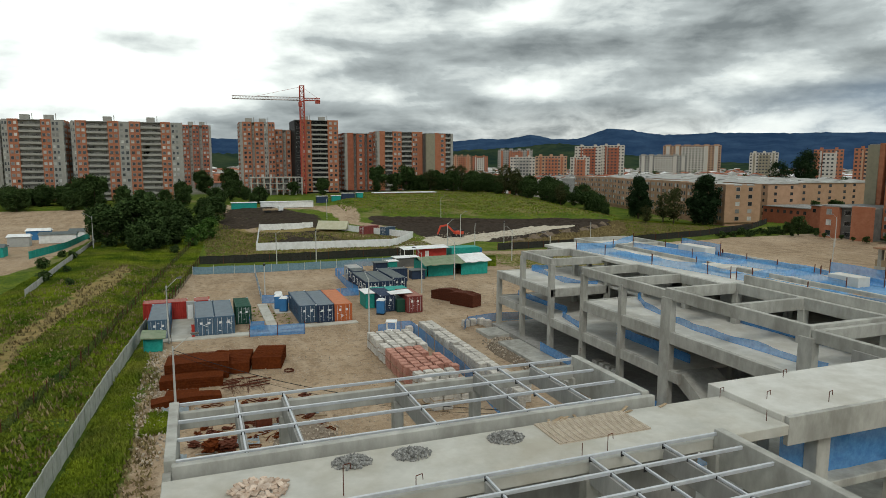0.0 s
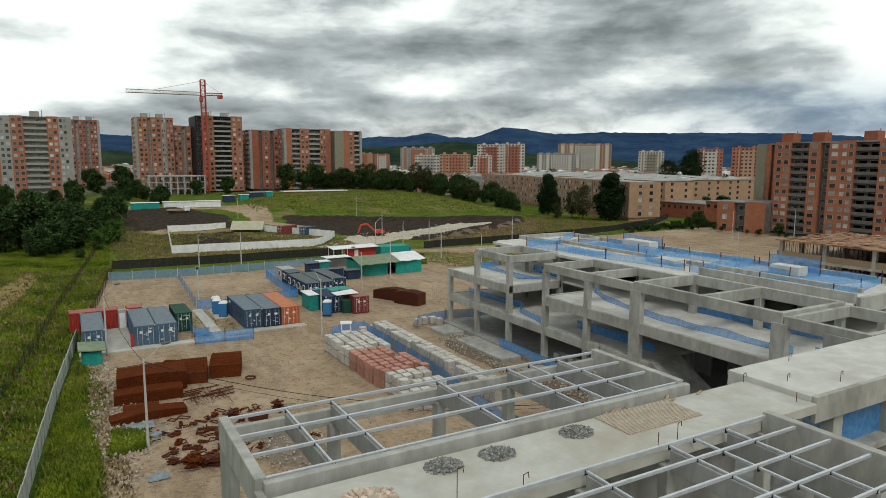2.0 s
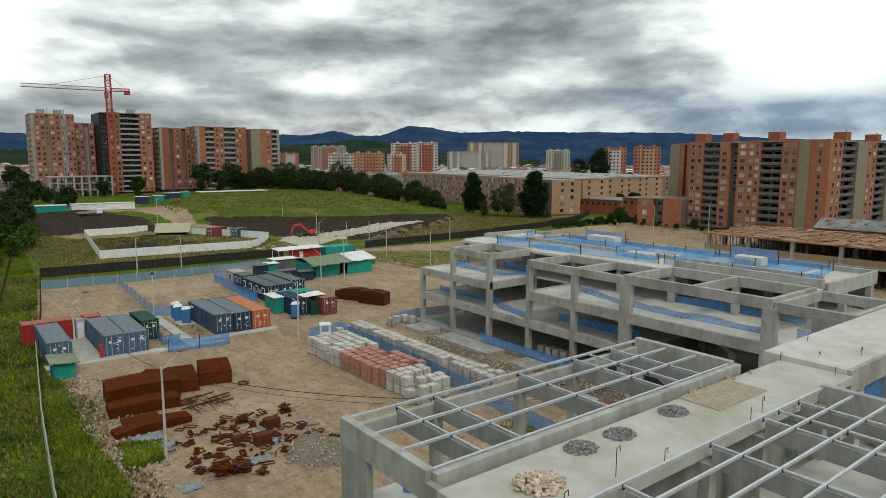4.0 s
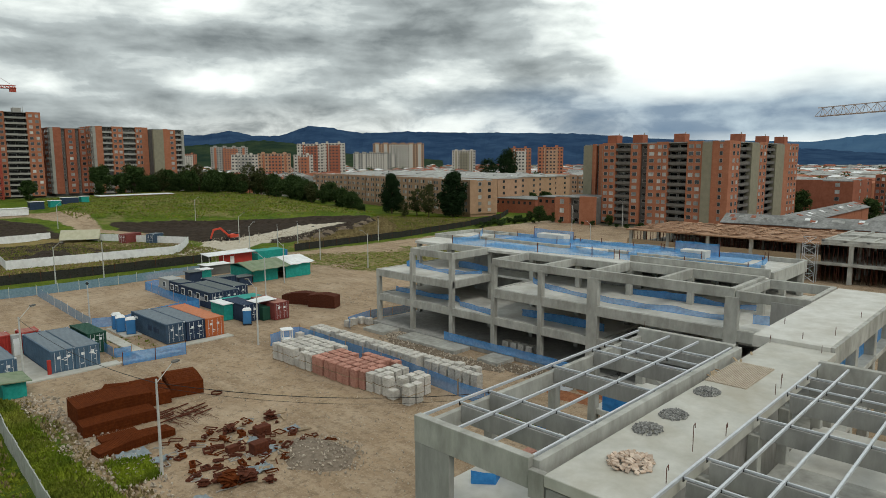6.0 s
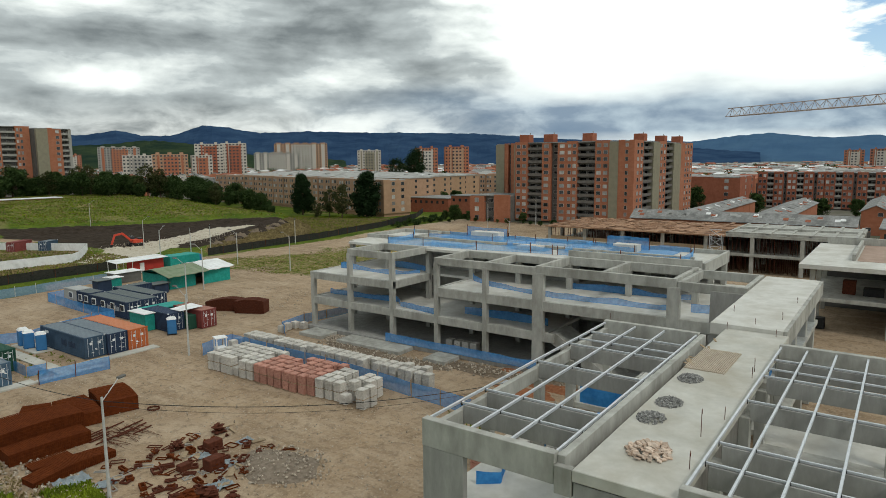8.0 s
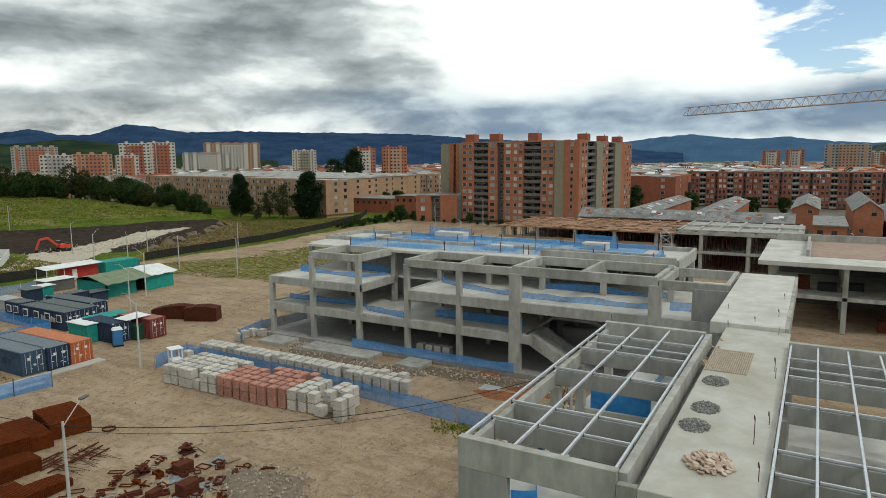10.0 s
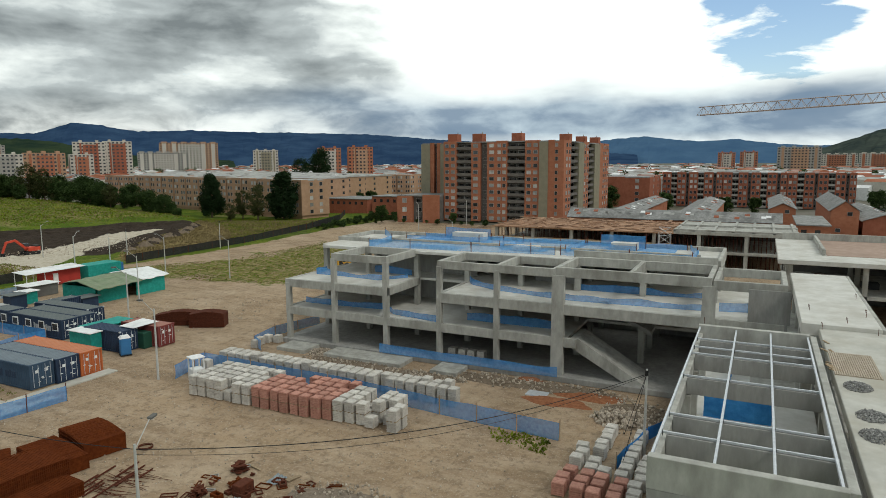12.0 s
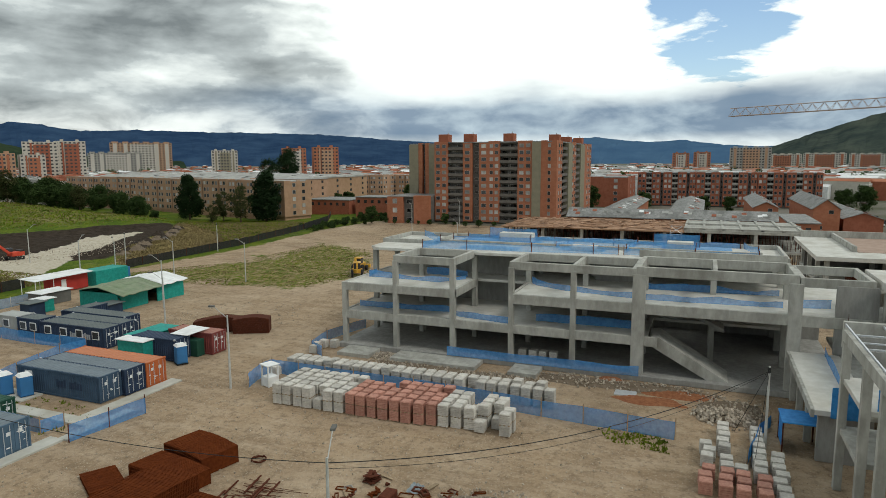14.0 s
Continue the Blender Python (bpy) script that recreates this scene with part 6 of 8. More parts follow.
for row in range(5):
    for i in range(21):
        y = 53.2 + i * 1.07
        x = 19.2 + row * 1.06 + (0.25 if y < 60 else 0) + (y - 64) * -0.012
        if y < 59.6:
            if row > 3 or (row == 0 and i in (1,)) or (i == 0 and row > 1):
                continue
            stack_at(GREY2 if R.random() < 0.85 else GREY1, x + R.uniform(-0.1, 0.25), y)
        elif y < 67.2:
            if row < 4 or y < 64:
                stack_at(RED2 if R.random() < 0.93 else RED1, x, y)
        else:
            stack_at(GREY2 if R.random() < 0.96 else GREY1, x, y)
for row in range(2):
    for i in range(26):
        y = 51.2 + i * 1.09
        if (i == 0 and row == 1) or R.random() < 0.03:
            continue
        stack_at(GREY_TALL if R.random() < 0.93 else GREY2, 26.9 + row * 1.0, y)
for i in range(11):
    for j in range(5):
        x, y = 15.0 + i * 1.08 + j * 0.12, 33.6 + j * 1.15
        if (i > 6 and j in (0, 4)) or (j == 2 and i > 3) or R.random() < 0.06:
            continue
        stack_at(RED1 if i < 3 and j > 0 else GREY1, x, y + R.uniform(-0.12, 0.12))
for y in (53.6, 54.7, 55.8, 57.0):
    proto = GREY1
    copy_thing(proto, pose(39.0, y, F0, 0, 0, R.uniform(-4, 4)))
for x, y in ((33.6, 80.2), (34.8, 80.6), (36.0, 80.4), (36.4, 79.2), (25.4, 79.6), (26.6, 79.9)):
    copy_thing(GREY1, pose(x, y, 0, 0, 0, R.uniform(-6, 6)))


# ---- nets, fences and hoardings ----
def net(points, h, m, label, post=None, step=3.0, sag=0.12, name="debris_net", cat="net", lean=0.0, group="blue debris nets", lift=0.0):
    """A net hung along a line of points (x, y, z), with a post at every few metres."""
    par = thing(name, label, cat, group)
    pts = [Vector(p) for p in points]
    v, f, count = [], [], 0
    b = Build()
    cols = []
    for a, c in zip(pts, pts[1:]):
        n = max(2, int((c - a).length / 0.7))
        side = Vector((-(c - a).y, (c - a).x, 0)).normalized()
        for i in range(n + (1 if c is pts[-1] else 0)):
            t = i / n
            p = a.lerp(c, t)
            wave = 0.22 * noise.noise((p.x * 0.5, p.y * 0.5, p.z)) + 0.12 * noise.noise((p.x * 1.7, p.y * 1.7, 4))
            drop = sag * (0.55 + 0.9 * noise.noise((p.x * 0.28, p.y * 0.28, p.z + 7))) + R.uniform(0, sag * 0.2)
            col = []
            for j in range(4):
                fz = j / 3
                q = p + side * (wave * (0.4 + 0.6 * math.sin(fz * 3.1)) + lean * fz)
                col.append(Vector((q.x, q.y, p.z + lift + (h - drop) * fz)))
            cols.append(col)
    for col in cols:
        v += col
    nn = len(cols)
    b.add(v, [(4 * i + j, 4 * i + 4 + j, 4 * i + 5 + j, 4 * i + 1 + j) for i in range(nn - 1) for j in range(3)])
    part("net_sheet", b, m, par)
    if post:
        for a, c in zip(pts, pts[1:]):
            n = max(1, int((c - a).length / step))
            for i in range(n + 1):
                p = a.lerp(c, i / n)
                k = Build()
                k.rod((p.x, p.y, p.z - 0.1), (p.x + R.uniform(-0.05, 0.05), p.y + R.uniform(-0.05, 0.05), p.z + lift + h + R.uniform(0.02, 0.25)), 0.045, n=5)
                part("post", k, post, par)
    return par


NL = "sagging blue debris net on timber posts"
NP = "faded blue debris net fence on thin posts"
net([(5.8, 84.9, 0), (12.6, 84.0, 0)], 1.5, NET, NL, RUST_DARK, 3.4)
net([(6.9, 100, 0), (6.4, 94, 0), (6.2, 88.6, 0)], 1.3, NET, NL, WOOD, 3.0)
net([(6.2, 88.6, 0), (8.0, 88.2, 0)], 1.2, NET, NL, WOOD)
net([(-1.0, 137.2, 0), (10.7, 135.6, 0), (24, 135.8, 0), (41, 137.0, 0)], 1.6, NET_PALE, NP, POLE, 3.0)
net([(10.6, 135.0, 0), (9.9, 120, 0), (9.2, 105, 0)], 1.5, NET_PALE, NP, POLE, 3.5)
net([(9.2, 105, 0), (12.6, 103.8, 0), (22, 106.5, 0), (25.0, 106, 0)], 1.4, NET, NP, WOOD, 3.0)
net([(25.0, 106, 0), (24.6, 114, 0), (25.3, 127, 0), (31, 127.5, 0)], 1.5, NET, NL, WOOD, 3.0)
net([(21.2, 79.8, 0), (24.6, 80.6, 0), (25.9, 80.4, 0), (25.4, 60.7, 0), (24.4, 51.5, 0), (23.5, 40.6, 0)], 1.55, NET, NL, WOOD, 3.2)
net([(32.8, 78.6, 0), (34.2, 81.0, 0), (38.9, 81.8, 0), (46, 80.2, 0)], 1.3, NET, NL, WOOD, 2.5)
net([(20.4, 35.6, 0), (26.5, 34.4, 0), (29.0, 33.4, 0)], 1.3, NET_SOLID, "crumpled blue tarpaulin between paver stacks", WOOD, 2.5, 0.3)
net([(36.6, 65.0, F0), (36.7, 57.8, F0), (36.6, 51.2, F0), (36.7, 44.6, F0)], 1.15, NET, NL, None, sag=0.25)
# nets along the open floors
net([(40.3, 77.8, F1), (40.3, 73.8, F1), (40.9, 66.4, F1), (39.2, 64.7, F1), (37.95, 57.9, F1)], 1.0, NET, NL, None, sag=0.4, lift=0.02)
net([(40.4, 56.0, F1), (40.6, 45.2, F1)], 1.1, NET, NL, None, sag=0.4)
net([(50.0, 57.0, F1), (50.0, 70, F1)], 1.3, NET, NL, None, sag=0.4)
net([(45.6, 78.0, F2), (42.0, 77.4, F2), (42.1, 74.6, F2), (41.4, 68.0, F2), (44.5, 65.6, F2)], 0.9, NET, NL, None, sag=0.45)
net([(46.5, 71.5, F2), (46.2, 66.0, F2)], 1.1, NET, NL, None, sag=0.4)
net([(44.6, 57.4, F2), (43.6, 56.6, F2), (41.6, 53.0, F2), (39.8, 44.2, F2), (40.2, 36.1, F2), (40.6, 31.8, F2)], 0.85, NET, NL, None, sag=0.35)
net([(45.7, 44.8, F2), (46.0, 38, F2), (46.6, 31.6, F2)], 0.9, NET, NL, None, sag=0.45)
net([(41.0, 30.4, F2), (41.6, 27.6, F2)], 1.0, NET, NL, None, sag=0.2)
net([(25.0, 29.0, F1), (30, 28.8, F1), (37.2, 28.6, F1)], 1.0, NET, NL, None, sag=0.3)
# nets over the roof deck
RN = "blue debris net round a roof opening"
for pts, h, m in (([(45.2, 71.6), (45.6, 65.9), (46.2, 58), (47.4, 51.0), (47.6, 48.2)], 1.1, ROOF_NET), ([(45.2, 71.6), (50.6, 71.4), (57.6, 76.6)], 1.0, ROOF_NET), ([(47.7, 47.6), (47.9, 40), (48.4, 33.6)], 0.95, ROOF_NET),
                  ([(48.4, 33.6), (52.2, 33.4), (57.8, 34.6)], 1.0, ROOF_NET), ([(53.0, 70.5), (53.4, 60), (54.4, 57.0), (55, 49.7), (52.4, 40)], 1.0, ROOF_NET), ([(57.8, 70), (57.8, 60), (57.9, 47), (57.8, 35)], 0.75, ROOF_NET),
                  ([(57.6, 66.8), (57.5, 60.0)], 1.7, ROOF_NET), ([(56.6, 45.0), (56.6, 39.6)], 1.8, ROOF_NET), ([(50.4, 56), (56.5, 55)], 0.9, ROOF_NET), ([(49.6, 47.5), (57, 47.0)], 0.9, ROOF_NET)):
    net([(x, y, F3 - 0.05) for x, y in pts], h, m, RN, RUST_DARK, 7.0, 0.3, lift=0.03)
for x0, x1, y0, y1 in ((46.6, 49.6, 60, 67.5), (53, 57.5, 36, 44), (48.8, 51.3, 35, 41), (52.2, 57, 59, 70), (49, 51.2, 50, 55.5)):
    k = Build()
    nx2, ny2 = 8, 10
    p = [(x0 + (x1 - x0) * i / nx2, y0 + (y1 - y0) * j / ny2, F3 + 0.02 + 0.22 * abs(noise.noise((i * 0.6 + x0, j * 0.7 + y0, 2)))) for j in range(ny2 + 1) for i in range(nx2 + 1)]
    k.add(p, [(j * (nx2 + 1) + i, j * (nx2 + 1) + i + 1, (j + 1) * (nx2 + 1) + i + 1, (j + 1) * (nx2 + 1) + i) for j in range(ny2) for i in range(nx2)])
    solid("loose_net", k, ROOF_NET, "blue debris net lying loose on the roof deck", "net", "loose roof nets")
for x, y, w, d, h, m in ((56.2, 62.5, 1.6, 4.5, 1.1, CONCRETE_PALE), (55.0, 41.8, 1.5, 3.0, 0.9, CONCRETE_PALE), (50.2, 52.5, 2.0, 3.0, 0.5, CONCRETE_PALE), (49.5, 38, 3.5, 0.5, 0.15, WOOD), (50.5, 36.4, 0.5, 4.0, 0.18, WOOD)):
    k = Build()
    k.box(x - w / 2, x + w / 2, y - d / 2, y + d / 2, F3 - 0.06, F3 + h, 0, 0.03)
    solid("roof_kerb_block" if m is not WOOD else "timber_stack", k, m, "pale concrete block on the roof deck" if m is not WOOD else "loose timber boards on the roof deck", "block" if m is not WOOD else "timber", "roof deck blocks")
# black shade cloth fences
net([(0.4, 150.6, 0), (20, 149.2, 0), (49, 149.4, 0)], 1.9, NET_BLACK, "black shade cloth fence on posts", RUST_DARK, 4.0, 0.15, "shade_fence", "fence", group="black shade fences")
net([(-6.2, 94, 0), (-3.6, 115, 0), (0.3, 150.4, 0)], 1.7, NET_GREEN, "dark green mesh fence on posts", RUST_DARK, 3.0, 0.15, "mesh_fence", "fence", group="mesh fences")
net([(71.6, 150.2, 0), (90, 151.4, 0), (110, 152.2, 0), (140, 154.5, 0.6), (164, 158.5, 1.6), (178, 166, 2.2)], 1.9, NET_BLACK, "black shade cloth fence on posts", RUST_DARK, 4.0, 0.15, "shade_fence", "fence", group="black shade fences")
net([(-16, 52, 0.4), (-12.2, 78, 0.4), (-8.4, 119.7, 0.1), (-3.0, 170, 0), (6.1, 250, 0.5)], 1.3, NET_GREEN, "dark wire fence on thin posts in the grass", RUST_DARK, 3.0, 0.1, "wire_fence", "fence", group="mesh fences")


def hoarding(points, h, m, label, width=1.2, name="hoarding", group="hoardings", gap=0.02):
    par = thing(name, label, "fence", group)
    for (x0, y0), (x1, y1) in zip(points, points[1:]):
        L = math.hypot(x1 - x0, y1 - y0)
        n = max(1, int(L / width))
        for i in range(n):
            a, c = i / n, (i + 1) / n - gap / L
            z = gz(x0 + (x1 - x0) * a, y0 + (y1 - y0) * a)
            j = R.uniform(-0.03, 0.03)
            b = Build()
            b.beam((x0 + (x1 - x0) * a + j, y0 + (y1 - y0) * a, z + h / 2), (x0 + (x1 - x0) * c + j, y0 + (y1 - y0) * c, z + h / 2), 0.07, h + R.uniform(-0.04, 0.04))
            part("panel", b, m, par)
            b = Build()
            b.box(x0 + (x1 - x0) * a - 0.06, x0 + (x1 - x0) * a + 0.06, y0 + (y1 - y0) * a - 0.06, y0 + (y1 - y0) * a + 0.06, z - 0.2, z + h + 0.06)
            part("post", b, m, par)
    return par


FENCE = mat("weathered_fence_panel", (0.33, 0.34, 0.31), (0.44, 0.45, 0.41), 1.5, 0.8, 0.2, stain=(0.22, 0.25, 0.18), stain_scale=0.6, stain_amount=0.6)
hoarding([(-10.6, 40), (-10.2, 48), (-8.7, 69.3), (-6.6, 92.5)], 1.75, FENCE, "grey-green weathered panel fence along the grass", 1.9, "panel_fence")
hoarding([(48, 167), (14, 169.4), (19.4, 221), (37, 222)], 2.0, WHITE, "white sheet hoarding round a dug plot", 3.0)
hoarding([(44, 214), (60, 184), (52, 171), (48, 167)], 1.9, WHITE, "white sheet hoarding round a dug plot", 3.0)

# tent, containers and machines north of the site
k = Build()
k.add([(36, 211, 0.8), (45, 207, 0.8), (47.5, 213, 0.9), (38, 218, 0.9), (37.5, 214.3, 3.3), (46.4, 210, 3.2)], [(0, 1, 5, 4), (1, 2, 5), (2, 3, 4, 5), (3, 0, 4), (3, 2, 1, 0)])
for x, y in ((36.2, 211), (44.8, 207.2), (47.2, 213), (38, 217.6)):
    k.rod((x, y, -0.1), (x, y, 1.0), 0.06)
solid("canvas_tent", k, mat("beige_canvas", (0.40, 0.38, 0.27), (0.48, 0.46, 0.34), 1.0, 0.9, 0.3), "sagging beige canvas tent by the hoarding", "tent")
container(48.0, 198.0, 6.0, MAROON, MAROON, "maroon container behind the hoarding", rz=-60)
container(53.4, 193.0, 4.0, SLATE, ROOF_BLUE, "blue-grey container behind the hoarding", rz=-60)


def excavator(x, y, rz, m, label, z=0.0):
    par = thing("excavator", label, "excavator", "", at=(x, y, z), rz=rz)
    for s in (-1, 1):
        b = Build()
        b.box(-1.9, 1.9, s * 1.05 - 0.28, s * 1.05 + 0.28, 0.05, 0.85, 0, 0.2)
        part("track", b, BLACK, par)
    b = Build()
    b.box(-1.9, 1.0, -1.25, 1.25, 0.95, 2.0, 0, 0.12)
    part("body", b, m, par)
    b = Build()
    b.box(0.0, 1.3, -1.2, -0.2, 2.0, 2.9, 0, 0.1)
    part("cab", b, GLASS, par)
    b = Build()
    b.box(-1.95, -0.8, -1.2, 1.2, 1.9, 2.3, 0, 0.1)
    part("counterweight", b, BLACK, par)
    b = Build()
    b.beam((1.0, 0.1, 1.6), (3.4, 0.1, 3.9), 0.45, 0.55)
    b.beam((3.3, 0.1, 3.9), (5.6, 0.1, 3.5), 0.42, 0.5)
    part("boom", b, m, par)
    b = Build()
    b.beam((5.4, 0.1, 3.6), (6.4, 0.1, 1.0), 0.35, 0.45)
    part("arm", b, m, par)
    b = Build()
    b.box(5.9, 6.8, -0.4, 0.6, 0.1, 1.0, 0, 0.15)
    part("bucket", b, BLACK, par)
    return par


excavator(77.5, 192.5, 172, MACHINE_RED, "red tracked excavator on dark turned earth", gz(77.5, 192.5))


def loader(x, y, rz):
    par = thing("backhoe_loader", "yellow backhoe loader parked on the grass", "loader", "yellow machines", at=(x, y, 0), rz=rz)
    for cx, r in ((-1.1, 0.75), (1.5, 0.5)):
        for s in (-1, 1):
            b = Build()
            b.rod((cx, s * 0.75, r), (cx, s * 1.15, r), r, n=14)
            part("wheel", b, BLACK, par)
    b = Build()
    b.box(-1.6, 2.2, -0.6, 0.6, 0.8, 1.6, 0, 0.1)
    part("body", b, MACHINE_YELLOW, par)
    b = Build()
    b.box(-1.3, 0.3, -0.65, 0.65, 1.6, 2.7, 0, 0.08)
    part("cab", b, GLASS, par)
    b = Build()
    b.box(-1.4, 0.4, -0.7, 0.7, 2.7, 2.82, 0, 0.03)
    part("cab_roof", b, MACHINE_YELLOW, par)
    b = Build()
    b.beam((2.0, 0, 1.2), (3.3, 0, 0.7), 1.2, 0.15)
    part("front_arm", b, MACHINE_YELLOW, par)
    b = Build()
    b.box(3.2, 3.9, -1.1, 1.1, 0.15, 0.9, 0, 0.1)
    part("bucket", b, MACHINE_YELLOW, par)
    b = Build()
    b.beam((-1.6, 0, 1.3), (-2.6, 0, 3.0), 0.3, 0.35)
    b.beam((-2.6, 0, 3.0), (-3.4, 0, 1.2), 0.25, 0.3)
    part("backhoe_arm", b, MACHINE_YELLOW, par)


loader(80.0, 100.5, 30)
loader(85.5, 103.0, 10)


def car(x, y, rz, m, label, z=0.0):
    par = thing("parked_car", label, "car", "parked cars", at=(x, y, z), rz=rz)
    for cx in (-1.3, 1.3):
        for s in (-1, 1):
            b = Build()
            b.rod((cx, s * 0.65, 0.32), (cx, s * 0.88, 0.32), 0.32, n=12)
            part("wheel", b, BLACK, par)
    b = Build()
    b.box(-2.1, 2.1, -0.85, 0.85, 0.3, 0.9, 0, 0.12)
    part("body", b, m, par)
    b = Build()
    p = [(-1.6, -0.75, 0.88), (1.2, -0.75, 0.88), (1.2, 0.75, 0.88), (-1.6, 0.75, 0.88), (-1.1, -0.62, 1.45), (0.5, -0.62, 1.45), (0.5, 0.62, 1.45), (-1.1, 0.62, 1.45)]
    b.add(p, [(3, 2, 1, 0), (4, 5, 6, 7), (0, 1, 5, 4), (1, 2, 6, 5), (2, 3, 7, 6), (3, 0, 4, 7)])
    part("cabin", b, GLASS, par)
    return par


CARS = [paint("white_car_paint", (0.7, 0.7, 0.7)), paint("red_car_paint", (0.4, 0.04, 0.04)), paint("grey_car_paint", (0.25, 0.26, 0.28)), paint("dark_car_paint", (0.04, 0.045, 0.05))]
for i in range(12):
    car(180 + i * 3.1, 11.5 + R.uniform(-0.2, 0.2), 90, CARS[i % 4], ("white", "red", "grey", "dark")[i % 4] + " parked car between brick houses")
for i in range(10):
    car(222 + i * 9, -14 - (i % 2) * 4, 0, CARS[(i * 3) % 4], ("white", "red", "grey", "dark")[(i * 3) % 4] + " car parked along a street")
truck = thing("flatbed_truck", "white flatbed truck parked on the track", "truck", at=(29, 268, gz(29, 268)), rz=5)
b = Build()
b.box(2.0, 3.9, -1.1, 1.1, 0.6, 2.5, 0, 0.15)
part("cab", b, WHITE, truck)
b = Build()
b.box(-4, 1.8, -1.15, 1.15, 0.9, 1.5, 0, 0.05)
part("flatbed", b, WOOD, truck)
for cx in (-2.8, -1.6, 2.9):
    b = Build()
    b.rod((cx, -1.1, 0.5), (cx, 1.1, 0.5), 0.5, n=12)
    part("wheel", b, BLACK, truck)
for x, y, w, d, h, m in ((14, 282, 10, 5, 2.6, TEAL), (26, 286, 22, 4, 2.2, WHITE), (52, 300, 5, 3, 3, NAVY), (59, 300, 4, 3, 2.6, TEAL), (64, 302, 6, 3, 2.6, NAVY), (71, 302, 3, 3, 2.4, TEAL)):
    k = Build()
    k.box(x, x + w, y, y + d, gz(x, y) - 0.3, gz(x, y) + h, 0, 0.05)
    k.box(x - 0.2, x + w + 0.2, y - 0.2, y + d + 0.2, gz(x, y) + h, gz(x, y) + h + 0.12, 1)
    solid("site_hut", k, [m, WHITE], "sheet-clad site hut below the brick towers", "hut", "huts below the towers")
# huts of the yard to the west
for i, (x, y, w, d, h, m) in enumerate(((-52, 188, 6, 3, 2.6, WHITE), (-58, 196, 6, 3, 2.6, TOILET_BLUE), (-46, 198, 5, 3, 2.6, GREYC), (-40, 204, 9, 3, 2.4, WHITE), (-45, 214, 6, 3, 2.6, TOILET_BLUE), (-66, 205, 12, 4, 2.8, WHITE),
                                      (-34, 212, 4, 3, 2.4, WHITE), (-70, 190, 8, 3, 2.6, REDC), (-60, 178, 9, 3, 2.3, WHITE), (-48, 177, 6, 4, 2.3, TEAL))):
    k = Build()
    k.box(x, x + w, y, y + d, 0, h, 0, 0.05)
    k.add([(x - 0.3, y - 0.3, h + 0.02), (x + w + 0.3, y - 0.3, h + 0.02), (x + w + 0.3, y + d + 0.3, h + 0.02), (x - 0.3, y + d + 0.3, h + 0.02), (x, y + d / 2, h + 0.7), (x + w, y + d / 2, h + 0.7)],
          [(0, 1, 5, 4), (1, 2, 5), (2, 3, 4, 5), (3, 0, 4), (3, 2, 1, 0)], 1)
    solid("yard_hut", k, [m, WHITE if i % 3 else ROOF_SLATE], "low sheet hut of the neighbouring yard", "hut", "huts of the west yard")
net([(-29, 214, 0), (-31, 190, 0), (-36, 172, 0)], 1.8, TEAL, "teal sheet fence of the neighbouring yard", None, name="sheet_fence", cat="fence", sag=0.05, group="teal sheet fences")
net([(-40, 150, 0), (-52, 156, 0)], 1.8, TEAL, "teal sheet fence of the neighbouring yard", None, name="sheet_fence", cat="fence", sag=0.05, group="teal sheet fences")
hoarding([(-26, 120), (-26, 150), (-25, 205)], 1.2, CONCRETE, "low grey panel fence beside the track", 3.0, "panel_fence")


# ---- lamp posts and wires ----
def lamp_post(x, y, h, arm, az, label="pale concrete lamp post with a single arm"):
    par = thing("lamp_post", label, "lamp post", "lamp posts", at=(x, y, gz(x, y)), rz=az)
    b = Build()
    b.rod((0, 0, -0.3), (0, 0, h), 0.125, 0.07, 8)
    part("pole", b, POLE, par)
    if arm:
        b = Build()
        b.rod((0, 0, h - 0.3), (arm, 0, h + 0.8), 0.032, n=6)
        part("arm", b, POLE, par)
        b = Build()
        b.box(arm - 0.1, arm + 0.55, -0.14, 0.14, h + 0.72, h + 0.88, 0, 0.04)
        lh = part("lamp_head", b, SHADEGREY, par)
        b = Build()
        b.box(arm, arm + 0.45, -0.1, 0.1, h + 0.69, h + 0.72)
        part("diffuser", b, LAMPGLASS, lh)
    else:
        b = Build()
        b.rod((-0.25, 0, h - 0.3), (0.25, 0, h - 0.3), 0.05, n=6)
        b.rod((0, 0, h - 0.5), (0, 0, h - 0.1), 0.12, n=6)
        part("insulator_bracket", b, BLACK, par)
    return par


for x, y, h, arm, az in ((-2.2, 56.2, 7.2, 1.6, 20), (20.5, 81.3, 7.3, 1.4, 100), (23.7, 34.2, 6.7, 0, 0), (67.4, 116.6, 7.3, 1.2, 150), (67, 133, 7.0, 1.2, 150), (61.7, 142, 7.0, 1.2, 60), (16, 144, 7.0, 1.2, 0),
                         (24.7, 145, 7.5, 0, 0), (75.2, 184, 8.0, 1.6, 0), (75.4, 154.4, 7.0, 0, 0), (45.6, 114.5, 7.3, 1.3, 120), (55.3, 143.4, 8.0, 1.4, 20), (-3.7, 85.0, 7.2, 1.5, 30), (35.5, 104.2, 7.0, 1.2, 140),
                         (157, 124, 8, 1.4, 180), (167, 112, 8, 1.4, 180), (120, 95, 7, 1.2, 160), (99, 150, 7, 0, 0), (10, 108, 6, 0, 0), (47, 250, 8, 1.4, 0), (92, 246, 8, 1.4, 0), (-24, 182, 8, 1.6, 180)):
    lamp_post(x, y, h, arm, az)


